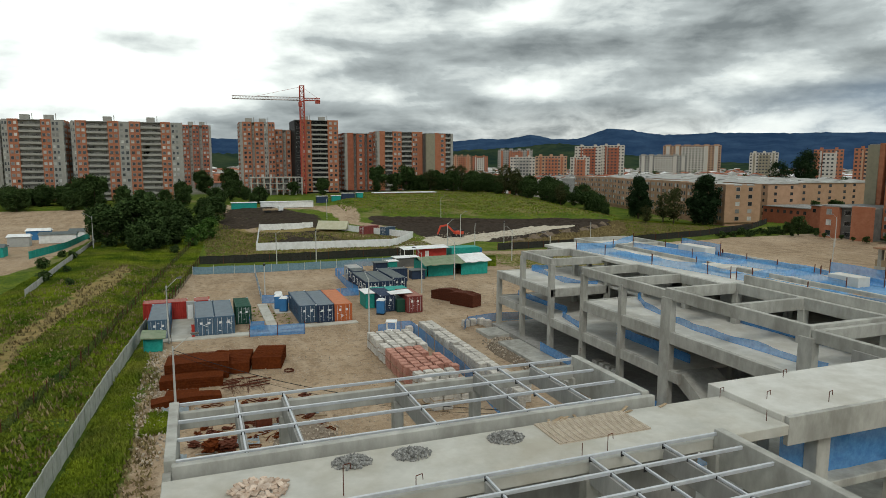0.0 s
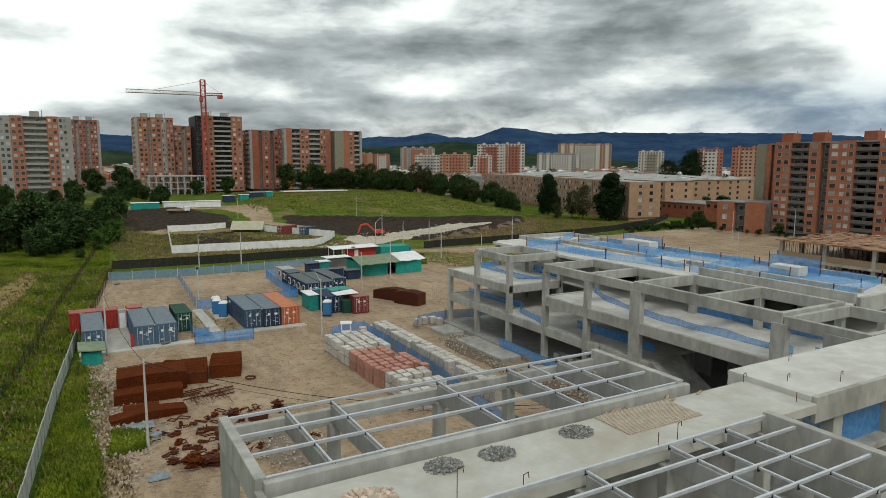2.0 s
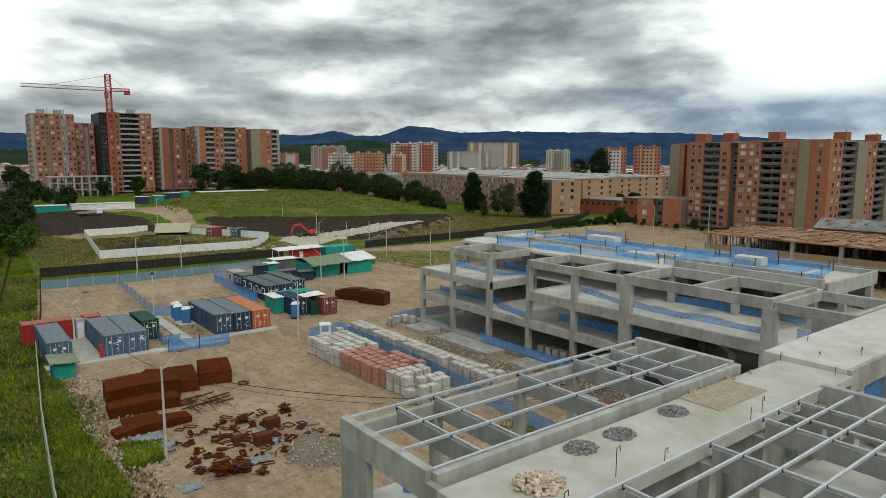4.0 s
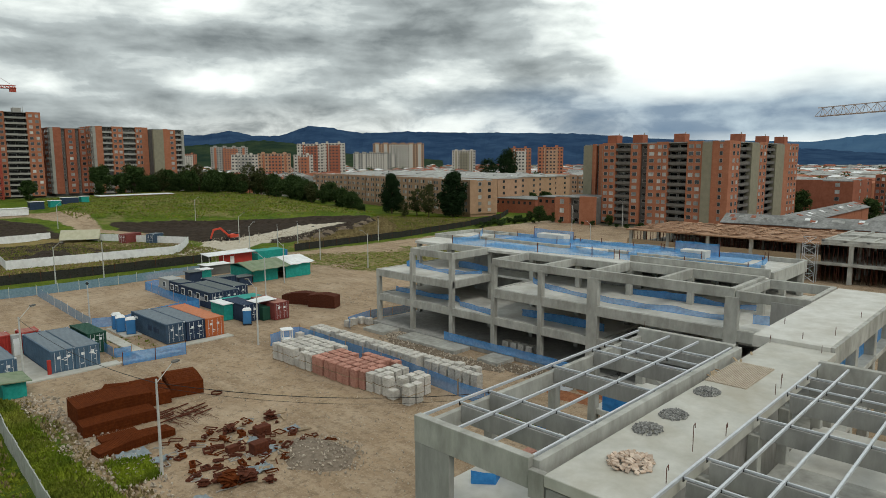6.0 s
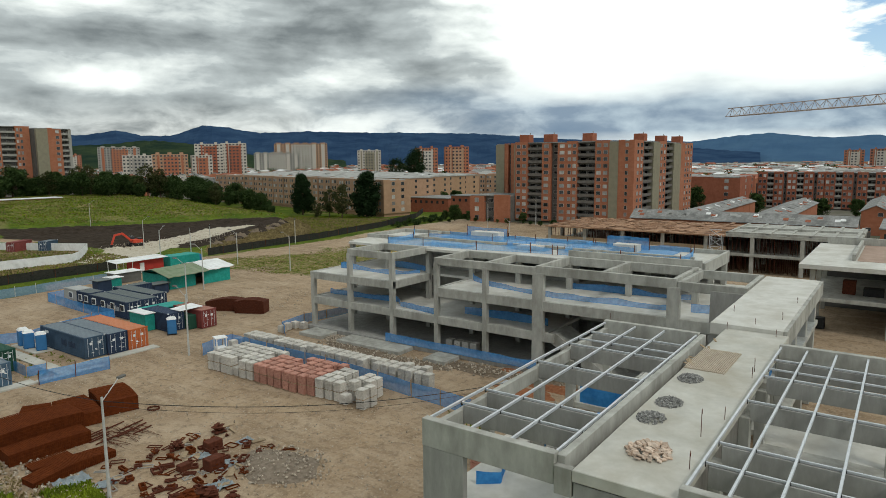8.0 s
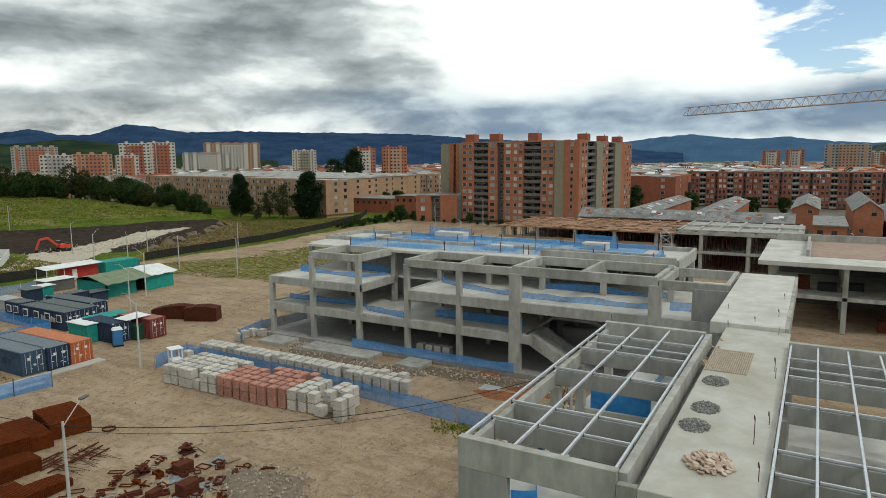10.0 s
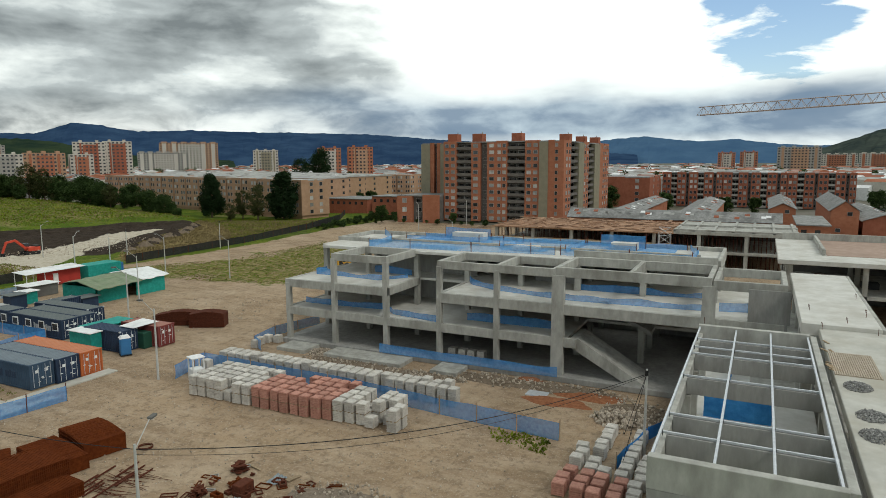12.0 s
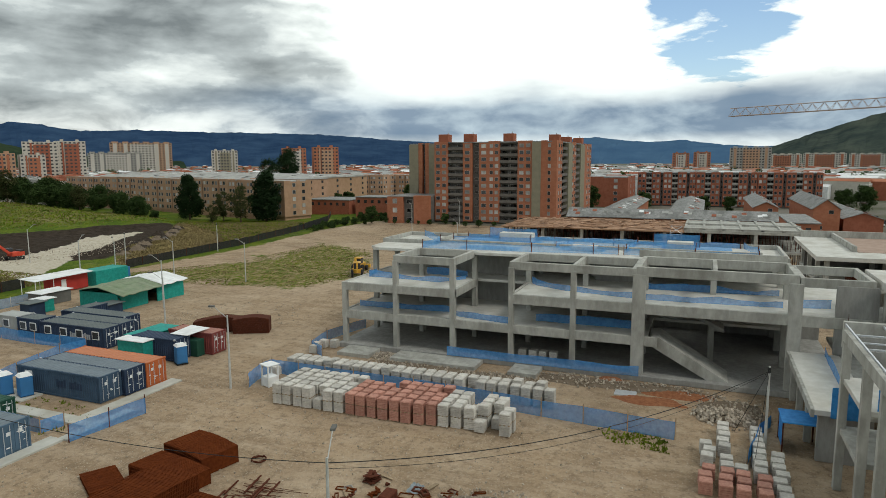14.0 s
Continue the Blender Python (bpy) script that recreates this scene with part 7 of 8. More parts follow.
def wire(a, b, sag, r=0.022):
    a, b = Vector(a), Vector(b)
    k = Build()
    n = 24
    pts = [a.lerp(b, i / n) - Vector((0, 0, sag * 4 * (i / n) * (1 - i / n))) for i in range(n + 1)]
    k.tube(pts, r)
    solid("overhead_wire", k, BLACK, "black overhead cable sagging between posts", "cable", "overhead cables")


wire((-2.2, 56.2, 6.9), (23.7, 34.2, 6.3), 1.5, 0.026)
wire((-2.2, 56.2, 6.6), (23.7, 34.2, 6.2), 1.75, 0.014)
wire((-2.2, 56.2, 6.9), (-3.7, 85.0, 6.9), 0.8)
for dx, dy in ((-4, 1), (3, 2)):
    wire((23.7, 34.2, 6.3), (23.7 + dx, 34.2 + dy, 0.1), 0.0, 0.02)

# ---- guard booth and tank stand ----
par = thing("guard_booth", "small white guard booth with open windows", "booth", at=(22.6, 78.2, 0), rz=-20)
b = Build()
for sx in (-0.55, 0.55):
    for sy in (-0.55, 0.55):
        b.box(sx - 0.06, sx + 0.06, sy - 0.06, sy + 0.06, 0, 2.1)
part("frame", b, WHITE, par)
b = Build()
b.box(-0.6, 0.6, -0.6, 0.6, 0.05, 1.0, 0, 0.02)
part("lower_panel", b, WHITE, par)
b = Build()
b.box(-0.7, 0.7, -0.7, 0.7, 2.1, 2.22, 0, 0.03)
part("roof", b, WHITE, par)
par = thing("blue_shelter", "blue tarpaulin shelter on timber posts", "shelter", at=(25.6, 31.8, 0))
b = Build()
b.box(-1.5, 1.5, -1.3, 1.3, 2.3, 2.4, 0, 0.03)
part("roof", b, NET_SOLID, par)
for sx in (-1.4, 1.4):
    for sy in (-1.2, 1.2):
        b = Build()
        b.rod((sx, sy, 0), (sx, sy, 2.3), 0.06)
        part("post", b, RUST_DARK, par)
b = Build()
b.box(-1.4, 1.4, 1.15, 1.2, 0.2, 2.2)
part("side_sheet", b, NET_SOLID, par)


# ---- reinforcement cages and rusty formwork ----
def cage(x, y, rz, lx, ly, h, label, bend=0.0, top=RUST):
    """A stack of ribbed steel mats."""
    par = thing("rebar_mat_stack", label, "rebar", "rusty rebar mats", at=(x, y, 0), rz=rz)

    def zt(u):
        return h * (1 + bend * math.sin(u * math.pi * 1.3 - 0.6))
    n = max(4, int(lx / 0.7))
    b = Build()
    p = []
    for i in range(n + 1):
        u = i / n
        X = -lx / 2 + lx * u
        p += [(X, -ly / 2 + 0.02, 0.02), (X, ly / 2 - 0.02, 0.02), (X, ly / 2 - 0.02, zt(u) + 0.01), (X, -ly / 2 + 0.02, zt(u) + 0.01)]
    f = []
    for i in range(n):
        for j in range(4):
            f.append((4 * i + j, 4 * i + (j + 1) % 4, 4 * i + 4 + (j + 1) % 4, 4 * i + 4 + j)[::-1])
    f += [(0, 1, 2, 3), (4 * n + 3, 4 * n + 2, 4 * n + 1, 4 * n)]
    b.add(p, f)
    part("mat_core", b, top, par)
    b = Build()
    m = int(lx / 0.13)
    for i in range(m + 1):
        u = i / m
        X = -lx / 2 + lx * u
        z = zt(u) + R.uniform(-0.015, 0.015)
        b.beam((X, -ly / 2, z), (X, ly / 2, z), 0.07, 0.07)
        for s in (-1, 1):
            b.beam((X, s * ly / 2, 0.0), (X, s * ly / 2, z), 0.05, 0.05)
    for j in range(int(h / 0.25) + 1):
        for s in (-1, 1):
            for i in range(n):
                b.beam((-lx / 2 + lx * i / n, s * (ly / 2 + 0.03), 0.06 + j * 0.25 * zt(i / n) / h), (-lx / 2 + lx * (i + 1) / n, s * (ly / 2 + 0.03), 0.06 + j * 0.25 * zt((i + 1) / n) / h), 0.04, 0.05)
    tagged(part("rebar", b, top, par, "rust-orange bars"), kind="stuff")
    return par


CL = "stack of rust-orange ribbed rebar mats on the soil"
cage(-0.4, 71.0, -4, 6.1, 3.6, 1.75, CL, 0.05)
cage(-1.0, 67.8, -4, 5.8, 2.0, 0.95, CL, 0.06)
cage(3.7, 72.6, 80, 5.2, 2.6, 1.15, CL, 0.06)
cage(7.0, 72.8, 76, 4.6, 3.0, 1.35, CL, 0.08)
cage(1.9, 76.8, 60, 3.4, 2.2, 0.3, "flat rust-orange rebar mat on the soil")
cage(-1.9, 65.2, -2, 2.9, 1.5, 0.25, "flat rust-orange rebar mat on the soil")
cage(-1.5, 62.9, 4, 6.0, 1.5, 0.55, "bent rust-orange rebar mat on the soil", 0.35)
cage(38.0, 97.0, -62, 7.0, 1.6, 1.5, "dark rusty steel form leaning by the offices", 0.25, RUST_DARK)
cage(38.9, 93.0, -62, 4.5, 2.0, 1.9, "dark rusty steel form leaning by the offices", 0.1, RUST_DARK)
k = Build()
for i in range(46):
    x, y = R.uniform(2.2, 6.0), R.uniform(65.0, 68.6)
    k.rod((x, y, R.uniform(0.03, 0.12)), (x + R.uniform(-0.3, 0.6), y + R.uniform(-2.6, -1.2), R.uniform(0.03, 0.2)), 0.02, n=4)
    if i % 4 == 0:
        k.beam((x - 0.9, y, 0.1), (x + 0.9, y + 0.3, 0.14), 0.1, 0.08)
tagged(solid("loose_rebar", k, RUST_DARK, "scattered rusty rebar rods on the ground", "rebar"), kind="stuff")

HOOP_GREY = mat("galvanised_scrap", (0.26, 0.25, 0.23), (0.38, 0.36, 0.33), 4.0, 0.7, 0.2)
for i in range(70):
    x, y = R.uniform(-1.6, 10.0), R.uniform(50.0, 61.5)
    b = Build()
    w, d, a = R.uniform(0.25, 0.6), R.uniform(0.12, 0.35), R.random() * 3
    c, s = math.cos(a), math.sin(a)
    if i % 3:
        b.hoop(x, y, w, d, a, 0.01, 0.06, 0.06)
    else:
        b.beam((x - c * w, y - s * w, 0.04), (x + c * w, y + s * w, 0.05), 0.07, 0.06)
    solid("steel_hoop", b, R.choice((RUST, RUST_DARK, HOOP_GREY)), "thin steel hoop lying on the soil", "scrap", "thin steel hoops")

# scattered formwork pieces
SL = "rusty steel formwork piece lying on the soil"


def clump(b, x, y, s, n):
    for i in range(n):
        a = R.random() * 6.28
        l = s * R.uniform(0.4, 1.0)
        px, py, pz = x + R.uniform(-s, s) * 0.4, y + R.uniform(-s, s) * 0.4, R.uniform(0.05, s * 0.75)
        b.beam((px - math.cos(a) * l / 2, py - math.sin(a) * l / 2, pz), (px + math.cos(a) * l / 2, py + math.sin(a) * l / 2, pz + R.uniform(-0.2, 0.25) * s), s * R.uniform(0.12, 0.4), 0.05)


loose = {RUST: Build(), RUST_DARK: Build()}
for i in range(64):
    x, y = R.uniform(-1.2, 9.0), R.uniform(51.6, 60.6)
    if (x > 5.5 and y < 53.5) or (x < 0 and y > 58.5):
        continue
    m = R.choice((RUST, RUST_DARK, RUST_DARK))
    if R.random() < 0.5:
        b = Build()
        b.hoop(x, y, R.uniform(0.25, 0.55), R.uniform(0.15, 0.35), R.random() * 3, 0.01, 0.1, R.uniform(0.1, 0.3))
        solid("formwork_frame", b, m, "rusty steel formwork frame lying on the soil", "formwork", "scattered rusty formwork")
    else:
        clump(loose[m], x, y, R.uniform(0.25, 0.55), 9)
for m, b in loose.items():
    tagged(solid("loose_formwork", b, m, "small rusty formwork clamps strewn over the soil", "formwork"), kind="stuff")
for x, y, s, n in ((8.8, 59.6, 0.8, 34), (7.4, 58.6, 0.5, 18), (5.0, 59.6, 0.75, 34), (3.8, 58.6, 0.45, 16), (0.4, 51.2, 1.0, 70), (1.7, 50.9, 0.95, 70), (-0.9, 52.4, 0.6, 24), (2.6, 49.6, 0.6, 24), (38.0, 98.2, 1.5, 60), (39.6, 92.6, 1.5, 60), (40.6, 95.5, 0.9, 40), (6.6, 57.3, 0.7, 20), (4.6, 54.4, 0.7, 20)):
    b = Build()
    clump(b, x, y, s, n)
    solid("scrap_tangle", b, R.choice((RUST_DARK, RUST)), "tangled rusty steel formwork clamps on the soil", "formwork", "scattered rusty formwork", "stuff")
for x, y, lx, ly, h in ((6.6, 57.3, 1.3, 0.8, 0.75), (4.6, 54.4, 1.3, 0.9, 0.9), (3.2, 56.0, 0.9, 0.6, 0.5)):
    b = Build()
    b.box(x - lx / 2, x + lx / 2, y - ly / 2, y + ly / 2, 0, h, 0, 0.04)
    solid("rusty_bin", b, RUST_DARK, "rusty steel bin full of formwork clamps", "bin", "rusty bins")
CLOTH = mat("grey_plastic_sheet", (0.17, 0.20, 0.22), (0.28, 0.32, 0.34), 2.0, 0.6, 0.4)
for x, y, s in ((5.4, 54.2, 0.8), (8.9, 56.4, 0.6), (-1.3, 58.6, 0.7), (-2.4, 60.9, 1.1), (3.1, 51.8, 0.9), (-2.1, 50.6, 0.7), (5.2, 56.9, 0.7)):
    b = Build()
    n = 7
    p = [(x + s * (i / n - 0.5) * 2, y + s * (j / n - 0.5) * 1.5, 0.02 + 0.45 * s * abs(noise.noise((i * 0.5 + x, j * 0.55 + y, 7)))) for j in range(n + 1) for i in range(n + 1)]
    b.add(p, [(j * (n + 1) + i, j * (n + 1) + i + 1, (j + 1) * (n + 1) + i + 1, (j + 1) * (n + 1) + i) for j in range(n) for i in range(n)])
    solid("plastic_sheet", b, CLOTH, "crumpled grey plastic sheet on the soil", "sheet", "grey plastic sheets")
for i in range(14):
    x, y = R.uniform(2, 11), R.uniform(49.5, 60)
    b = Build()
    a = R.random() * 3
    b.beam((x, y, 0.06), (x + math.cos(a) * 1.1, y + math.sin(a) * 1.1, 0.08), R.uniform(0.15, 0.5), 0.06)
    solid("timber_board", b, WOOD, "pale weathered board lying on the soil", "board", "loose boards")
b = Build()
b.tube([(8.6 + (0.5 + 0.03 * math.sin(i)) * math.cos(i * 0.3), 68.9 + 0.55 * math.sin(i * 0.3), 0.04 + i * 0.003) for i in range(64)], 0.03)
solid("cable_coil", b, RUST_DARK, "coil of dark cable on the soil", "cable")


# ---- rubble, spoil and piles ----
def scatter(name, label, region, count, size, m, mound=0.0, seed=1, cat="rubble"):
    rr = random.Random(seed)
    b = Build()
    cx, cy, rx, ry = region
    for i in range(count):
        a, q = rr.random() * 6.283, math.sqrt(rr.random())
        x, y = cx + math.cos(a) * q * rx, cy + math.sin(a) * q * ry
        random.seed(seed * 1000 + i)
        s = rr.uniform(size * 0.35, size)
        b.rock((x, y, s * 0.25 + mound * max(0, 1 - q * q)), s)
    return tagged(solid(name, b, m, label, cat), kind="stuff")


def spoil(name, label, cx, cy, rx, ry, h, m, seed, cat="mound", z0=0.0):
    b = Build()
    n, k2 = 9, 26
    p = [(cx, cy, z0 + h)]
    for j in range(1, n + 1):
        for i in range(k2):
            a = 2 * math.pi * i / k2
            q = j / n * (1 + 0.28 * noise.noise((math.cos(a) * 1.5 + seed, math.sin(a) * 1.5, 1)))
            x, y = cx + rx * q * math.cos(a), cy + ry * q * math.sin(a)
            p.append((x, y, z0 + max(-0.06, h * (1 - (j / n) ** 1.6) * (1 + 0.5 * noise.noise((x * 1.3, y * 1.3, seed))) - (0.06 if j == n else 0))))
    f = [(0, 1 + i, 1 + (i + 1) % k2) for i in range(k2)]
    f += [(1 + (j - 1) * k2 + i, 1 + j * k2 + i, 1 + j * k2 + (i + 1) % k2, 1 + (j - 1) * k2 + (i + 1) % k2) for j in range(1, n) for i in range(k2)]
    b.add(p, f)
    return solid(name, b, m, label, cat, "earth mounds")


spoil("earth_mound", "dark gravelly spoil spread on the yard", 7.6, 50.8, 2.6, 3.4, 0.35, mat("grey_brown_spoil", (0.15, 0.12, 0.09), (0.25, 0.20, 0.155), 3.0, 1.0, 0.6), 1)
scatter("rubble", "bits of rubble on dark spoil", (7.8, 50.6, 3.2, 4.2), 260, 0.16, RUBBLE, 0.3, 2)
spoil("earth_mound", "red soil spread before the frame", 36.0, 47.2, 1.0, 1.5, 0.35, REDSOIL, 3)
spoil("earth_mound", "red soil spread before the frame", 34.2, 40.8, 1.5, 3.2, 0.25, REDSOIL, 4)
spoil("earth_mound", "red soil spread before the frame", 31.6, 43.2, 1.3, 3.4, 0.16, REDSOIL, 5)
k = Build()
k.box(32.2, 33.6, 44.4, 46.4, -0.05, 0.05, 0, 0.02)
solid("steel_plate", k, STEEL_TUBE, "grey steel plate on the soil", "plate")
DAMP = mat("damp_soil", (0.13, 0.10, 0.07), (0.20, 0.155, 0.115), 2.5, 0.9, 0.6)
for i, (cx, cy, rx, ry, h) in enumerate(((33.2, 66.5, 1.3, 6.0, 0.15), (33.0, 57.5, 1.1, 4.5, 0.12), (34.8, 50.0, 1.6, 4.5, 0.4), (35.2, 72.0, 1.2, 1.3, 0.25), (35.0, 43.5, 1.3, 6.5, 0.35), (31.0, 36.0, 3.4, 3.0, 0.25))):
    spoil("earth_mound", "damp dark soil and rubble along the frame", cx, cy, rx, ry, h, DAMP, 10 + i)
    scatter("rubble", "stones and concrete bits in damp soil", (cx, cy, rx * 1.2, ry * 1.1), 170, 0.2, RUBBLE, h * 0.9, 20 + i)
scatter("rubble", "pale stones at the corner of the frame", (29.8, 37.0, 2.0, 2.6), 200, 0.34, RUBBLE, 0.3, 31)
scatter("rubble", "pale stones strewn over the yard", (10, 66, 17, 26), 1500, 0.10, RUBBLE, 0.0, 32)
scatter("rubble", "broken stone along the fence side", (-4.0, 66, 2.6, 16), 700, 0.20, RUBBLE, 0.05, 33)
scatter("rubble", "pale stones strewn by the containers", (44, 100, 12, 10), 260, 0.14, RUBBLE, 0.0, 34)
scatter("rubble", "pale stones beside the white road", (86, 183, 26, 10), 420, 0.2, RUBBLE, 0.0, 35)
for i in range(20):
    t = i / 19
    x, y = 85 + 53 * t + R.uniform(-2, 2), 166 + 33 * t + R.uniform(-2, 2)
    spoil("earth_mound", "heap of dark dug earth with dry weeds", x, y, R.uniform(1.6, 3.2), R.uniform(1.2, 2.4), R.uniform(0.6, 1.5), DARKSOIL if i % 3 else DAMP, 50 + i, z0=gz(x, y))
spoil("earth_mound", "dark heap of dug earth in the plot", 26, 184, 5, 5, 1.5, DARKSOIL, 80)
# piles on the deck of the wing
for i, (x, y) in enumerate(((11.3, 22.7), (7.3, 22.6), (5.0, 22.7))):
    scatter("gravel_pile", "small pile of grey broken stone on the deck", (x, y, 0.75, 0.62), 360, 0.085, GRAVEL, 0.16, 60 + i, "gravel").location.z = 11.02
b = Build()
random.seed(77)
for i in range(110):
    a, q = R.random() * 6.28, math.sqrt(R.random())
    x, y = 1.6 + 0.95 * q * math.cos(a), 21.6 + 0.85 * q * math.sin(a)
    an, l = R.random() * 3, R.uniform(0.12, 0.3)
    b.beam((x, y, 11.05 + 0.22 * (1 - q)), (x + l * math.cos(an), y + l * math.sin(an), 11.07 + 0.22 * (1 - q) + R.uniform(-0.03, 0.08)), R.uniform(0.1, 0.22), 0.05)
tagged(solid("broken_tile_pile", b, mat("broken_tile", (0.42, 0.30, 0.22), (0.58, 0.48, 0.40), 4.0, 0.9, 0.3, island=0.25), "pile of broken tan tiles on the deck", "rubble"), kind="stuff")
LATTICE = mat("ribbed_tan_panel", (0.40, 0.335, 0.26), (0.50, 0.43, 0.345), 3.0, 0.9, 0.2)
par = thing("ribbed_panel", "tan ribbed floor panel set in the deck", "panel", kind="structure")
b = Build()
b.box(13.0, 17.4, 21.4, 23.5, 11.0, 11.03)
part("panel_base", b, LATTICE, par)
for i in range(20):
    y = 21.45 + i * 0.105
    b = Build()
    b.box(13.0, 17.4, y, y + 0.05, 11.03, 11.08)
    part("rib", b, LATTICE, par)
for i in range(30):
    x = 13.05 + i * 0.146
    b = Build()
    b.box(x, x + 0.045, 21.42, 23.48, 11.03, 11.07)
    part("cross_rib", b, LATTICE, par)
for x, y, h, hook in ((4.2, 20.4, 1.1, 1), (6.6, 20.0, 0.5, 1), (13.2, 20.1, 0.6, 0), (14.4, 20.2, 0.7, 1), (22.6, 20.4, 0.5, 0), (22.9, 23.4, 0.45, 1), (26.5, 20.6, 0.5, 1), (27.4, 23.9, 0.4, 1), (33.0, 20.5, 0.4, 1), (1.0, 20.0, 0.6, 1), (24.2, 21.9, 0.35, 1), (19.5, 30.2, 0.9, 0)):
    b = Build()
    z = 11.0 if x < 23 else 11.28
    b.rod((x, y, z), (x, y, z + h), 0.016, n=5)
    if hook:
        b.rod((x, y, z + h), (x + 0.25, y + 0.05, z + h + 0.02), 0.016, n=5)
        b.rod((x + 0.25, y + 0.05, z + h + 0.02), (x + 0.27, y + 0.05, z + h - 0.2), 0.016, n=5)
    solid("rebar_hook", b, RUST_DARK, "bent rusty rebar end standing out of the deck", "rebar", "rebar ends")
for i in range(9):
    x, y = R.uniform(12.5, 19.8), R.uniform(23.15, 23.5)
    b = Build()
    a, l = R.uniform(-0.5, 1.4), R.uniform(0.4, 0.9)
    b.beam((x, y, 11.05), (x + math.cos(a) * l, y + 0.2 + math.sin(a) * l * 0.5, 11.07), 0.12, 0.035)
    solid("timber_scrap", b, WOOD, "short board lying over the gutter", "board", "loose boards")
# blue cloth and clutter under the wing
net([(13.25, 26.2, F2), (13.25, 29.6, F2)], 1.5, NET_SOLID, "blue tarpaulin hung in the open wing", None, sag=0.3)
net([(1.0, 29.3, F2), (1.7, 28.4, F2), (3.0, 28.9, F2)], 0.7, NET_SOLID, "crumpled blue tarpaulin on the floor edge", None, sag=0.5)
net([(20.6, 28.9, F1), (20.6, 30.6, F1)], 2.4, NET_SOLID, "blue tarpaulin hung beside a column", None, sag=0.3)
net([(24.0, 20.9, F2), (32, 20.9, F2), (43, 20.9, F2)], 2.6, NET, "blue debris net behind the deck columns", None, sag=0.3)
spoil("earth_mound", "orange soil under the open wing", 8.0, 28.0, 2.4, 1.6, 0.5, REDSOIL, 91)


# ---- trees, shrubs and grass ----
def crown(shape, seed, leaf, count, r, h, z0):
    """Leaf clumps on an uneven crown of radius r from z0 to z0 + h."""
    rr = random.Random(seed)
    b = Build()
    lobes = []
    for i in range(70 if shape == "column" else 46):
        a, f = rr.random() * 6.283, rr.random()
        if shape == "column":
            q = 0.74 * math.sqrt(max(0.04, 1 - abs(2 * f - 0.75) ** 2.2)) * math.sqrt(rr.random())
            s = r * rr.uniform(0.2, 0.34)
        else:
            q = 0.66 * math.sqrt(max(0.05, 1 - (2 * f - 1) ** 2)) * (0.55 + 0.6 * rr.random())
            s = r * rr.uniform(0.16, 0.36)
        lobes.append((Vector((math.cos(a) * q * r, math.sin(a) * q * r, z0 + h * (0.08 + 0.86 * f))), s))
    for i in range(count):
        c, s = rr.choice(lobes)
        d = Vector((rr.gauss(0, 1), rr.gauss(0, 1), rr.gauss(0, 0.8))).normalized() * s * rr.uniform(0.45, 1.22)
        p = c + d
        e = Euler((rr.uniform(-0.9, 0.9), rr.uniform(-0.9, 0.9), rr.random() * 6.28)).to_matrix()
        l, w = leaf * rr.uniform(0.6, 1.3), leaf * rr.uniform(0.4, 0.8)
        q = [p + e @ Vector(v) for v in ((-l, 0, 0), (0, -w, 0.12 * l), (l, 0, 0), (0, w, 0.12 * l))]
        b.add(q, [(0, 1, 2, 3)])
    return b, lobes


def tree(name, label, shape, seed, r, h, trunk_h, leafmat, count, leaf, group):
    par = thing(name, label, "tree" if name == "tree" else "shrub", group)
    b, lobes = crown(shape, seed, leaf, count, r, h, trunk_h)
    t = Build()
    t.rod((0, 0, -0.4), (0, 0, trunk_h + h * 0.7), max(0.12, r * 0.075), 0.05, 8)
    for c, s in lobes[:8]:
        t.rod((0, 0, trunk_h + (c.z - trunk_h) * 0.4), c, max(0.05, r * 0.03), 0.03, 5)
    part("trunk", t, BARK, par)
    tagged(part("crown", b, leafmat, par), kind="")
    return par


PROTO = {
    "round": tree("tree", "broad dark green leafy tree", "round", 1, 4.2, 8.6, 0.7, LEAF, 7500, 0.30, "leafy trees"),
    "round2": tree("tree", "broad leafy green tree with an uneven crown", "round", 2, 4.8, 7.6, 0.5, LEAF, 7500, 0.32, "leafy trees"),
    "dark": tree("tree", "dense dark cypress-like tree beside beige blocks", "column", 3, 5.4, 15.5, 0.8, LEAF_DARK, 15000, 0.36, "dark tall trees"),
    "tall": tree("tree", "tall airy eucalyptus with an open crown", "round", 4, 7.0, 14.0, 6.0, LEAF_DARK, 5200, 0.42, "tall distant trees"),
    "airy": tree("tree", "thin open tree with brownish green leaves", "round", 7, 4.4, 11.5, 1.5, LEAF_DULL, 2400, 0.34, "leafy trees"),
    "light": tree("shrub", "light green willow-like shrub in the grass", "round", 5, 2.6, 5.0, 0.3, LEAF_LIGHT, 1900, 0.26, "shrubs"),
    "bush": tree("shrub", "low dark green bush", "round", 6, 2.0, 2.6, 0.1, LEAF, 1000, 0.24, "shrubs"),
}
placed = set()


def plant(kind, x, y, s, z=None, tall=1.0):
    z = gz(x, y) if z is None else z
    m = pose(x, y, z - 0.05, 0, 0, RT.random() * 360) @ Matrix.Diagonal((s * RT.uniform(0.9, 1.1), s * RT.uniform(0.9, 1.1), s * tall * RT.uniform(0.92, 1.08), 1))
    if kind not in placed:
        placed.add(kind)
        PROTO[kind].matrix_basis = m
    else:
        copy_thing(PROTO[kind], Matrix(m) @ Matrix.Diagonal((*(1 / c for c in PROTO[kind].scale), 1)))


RT = random.Random(23)
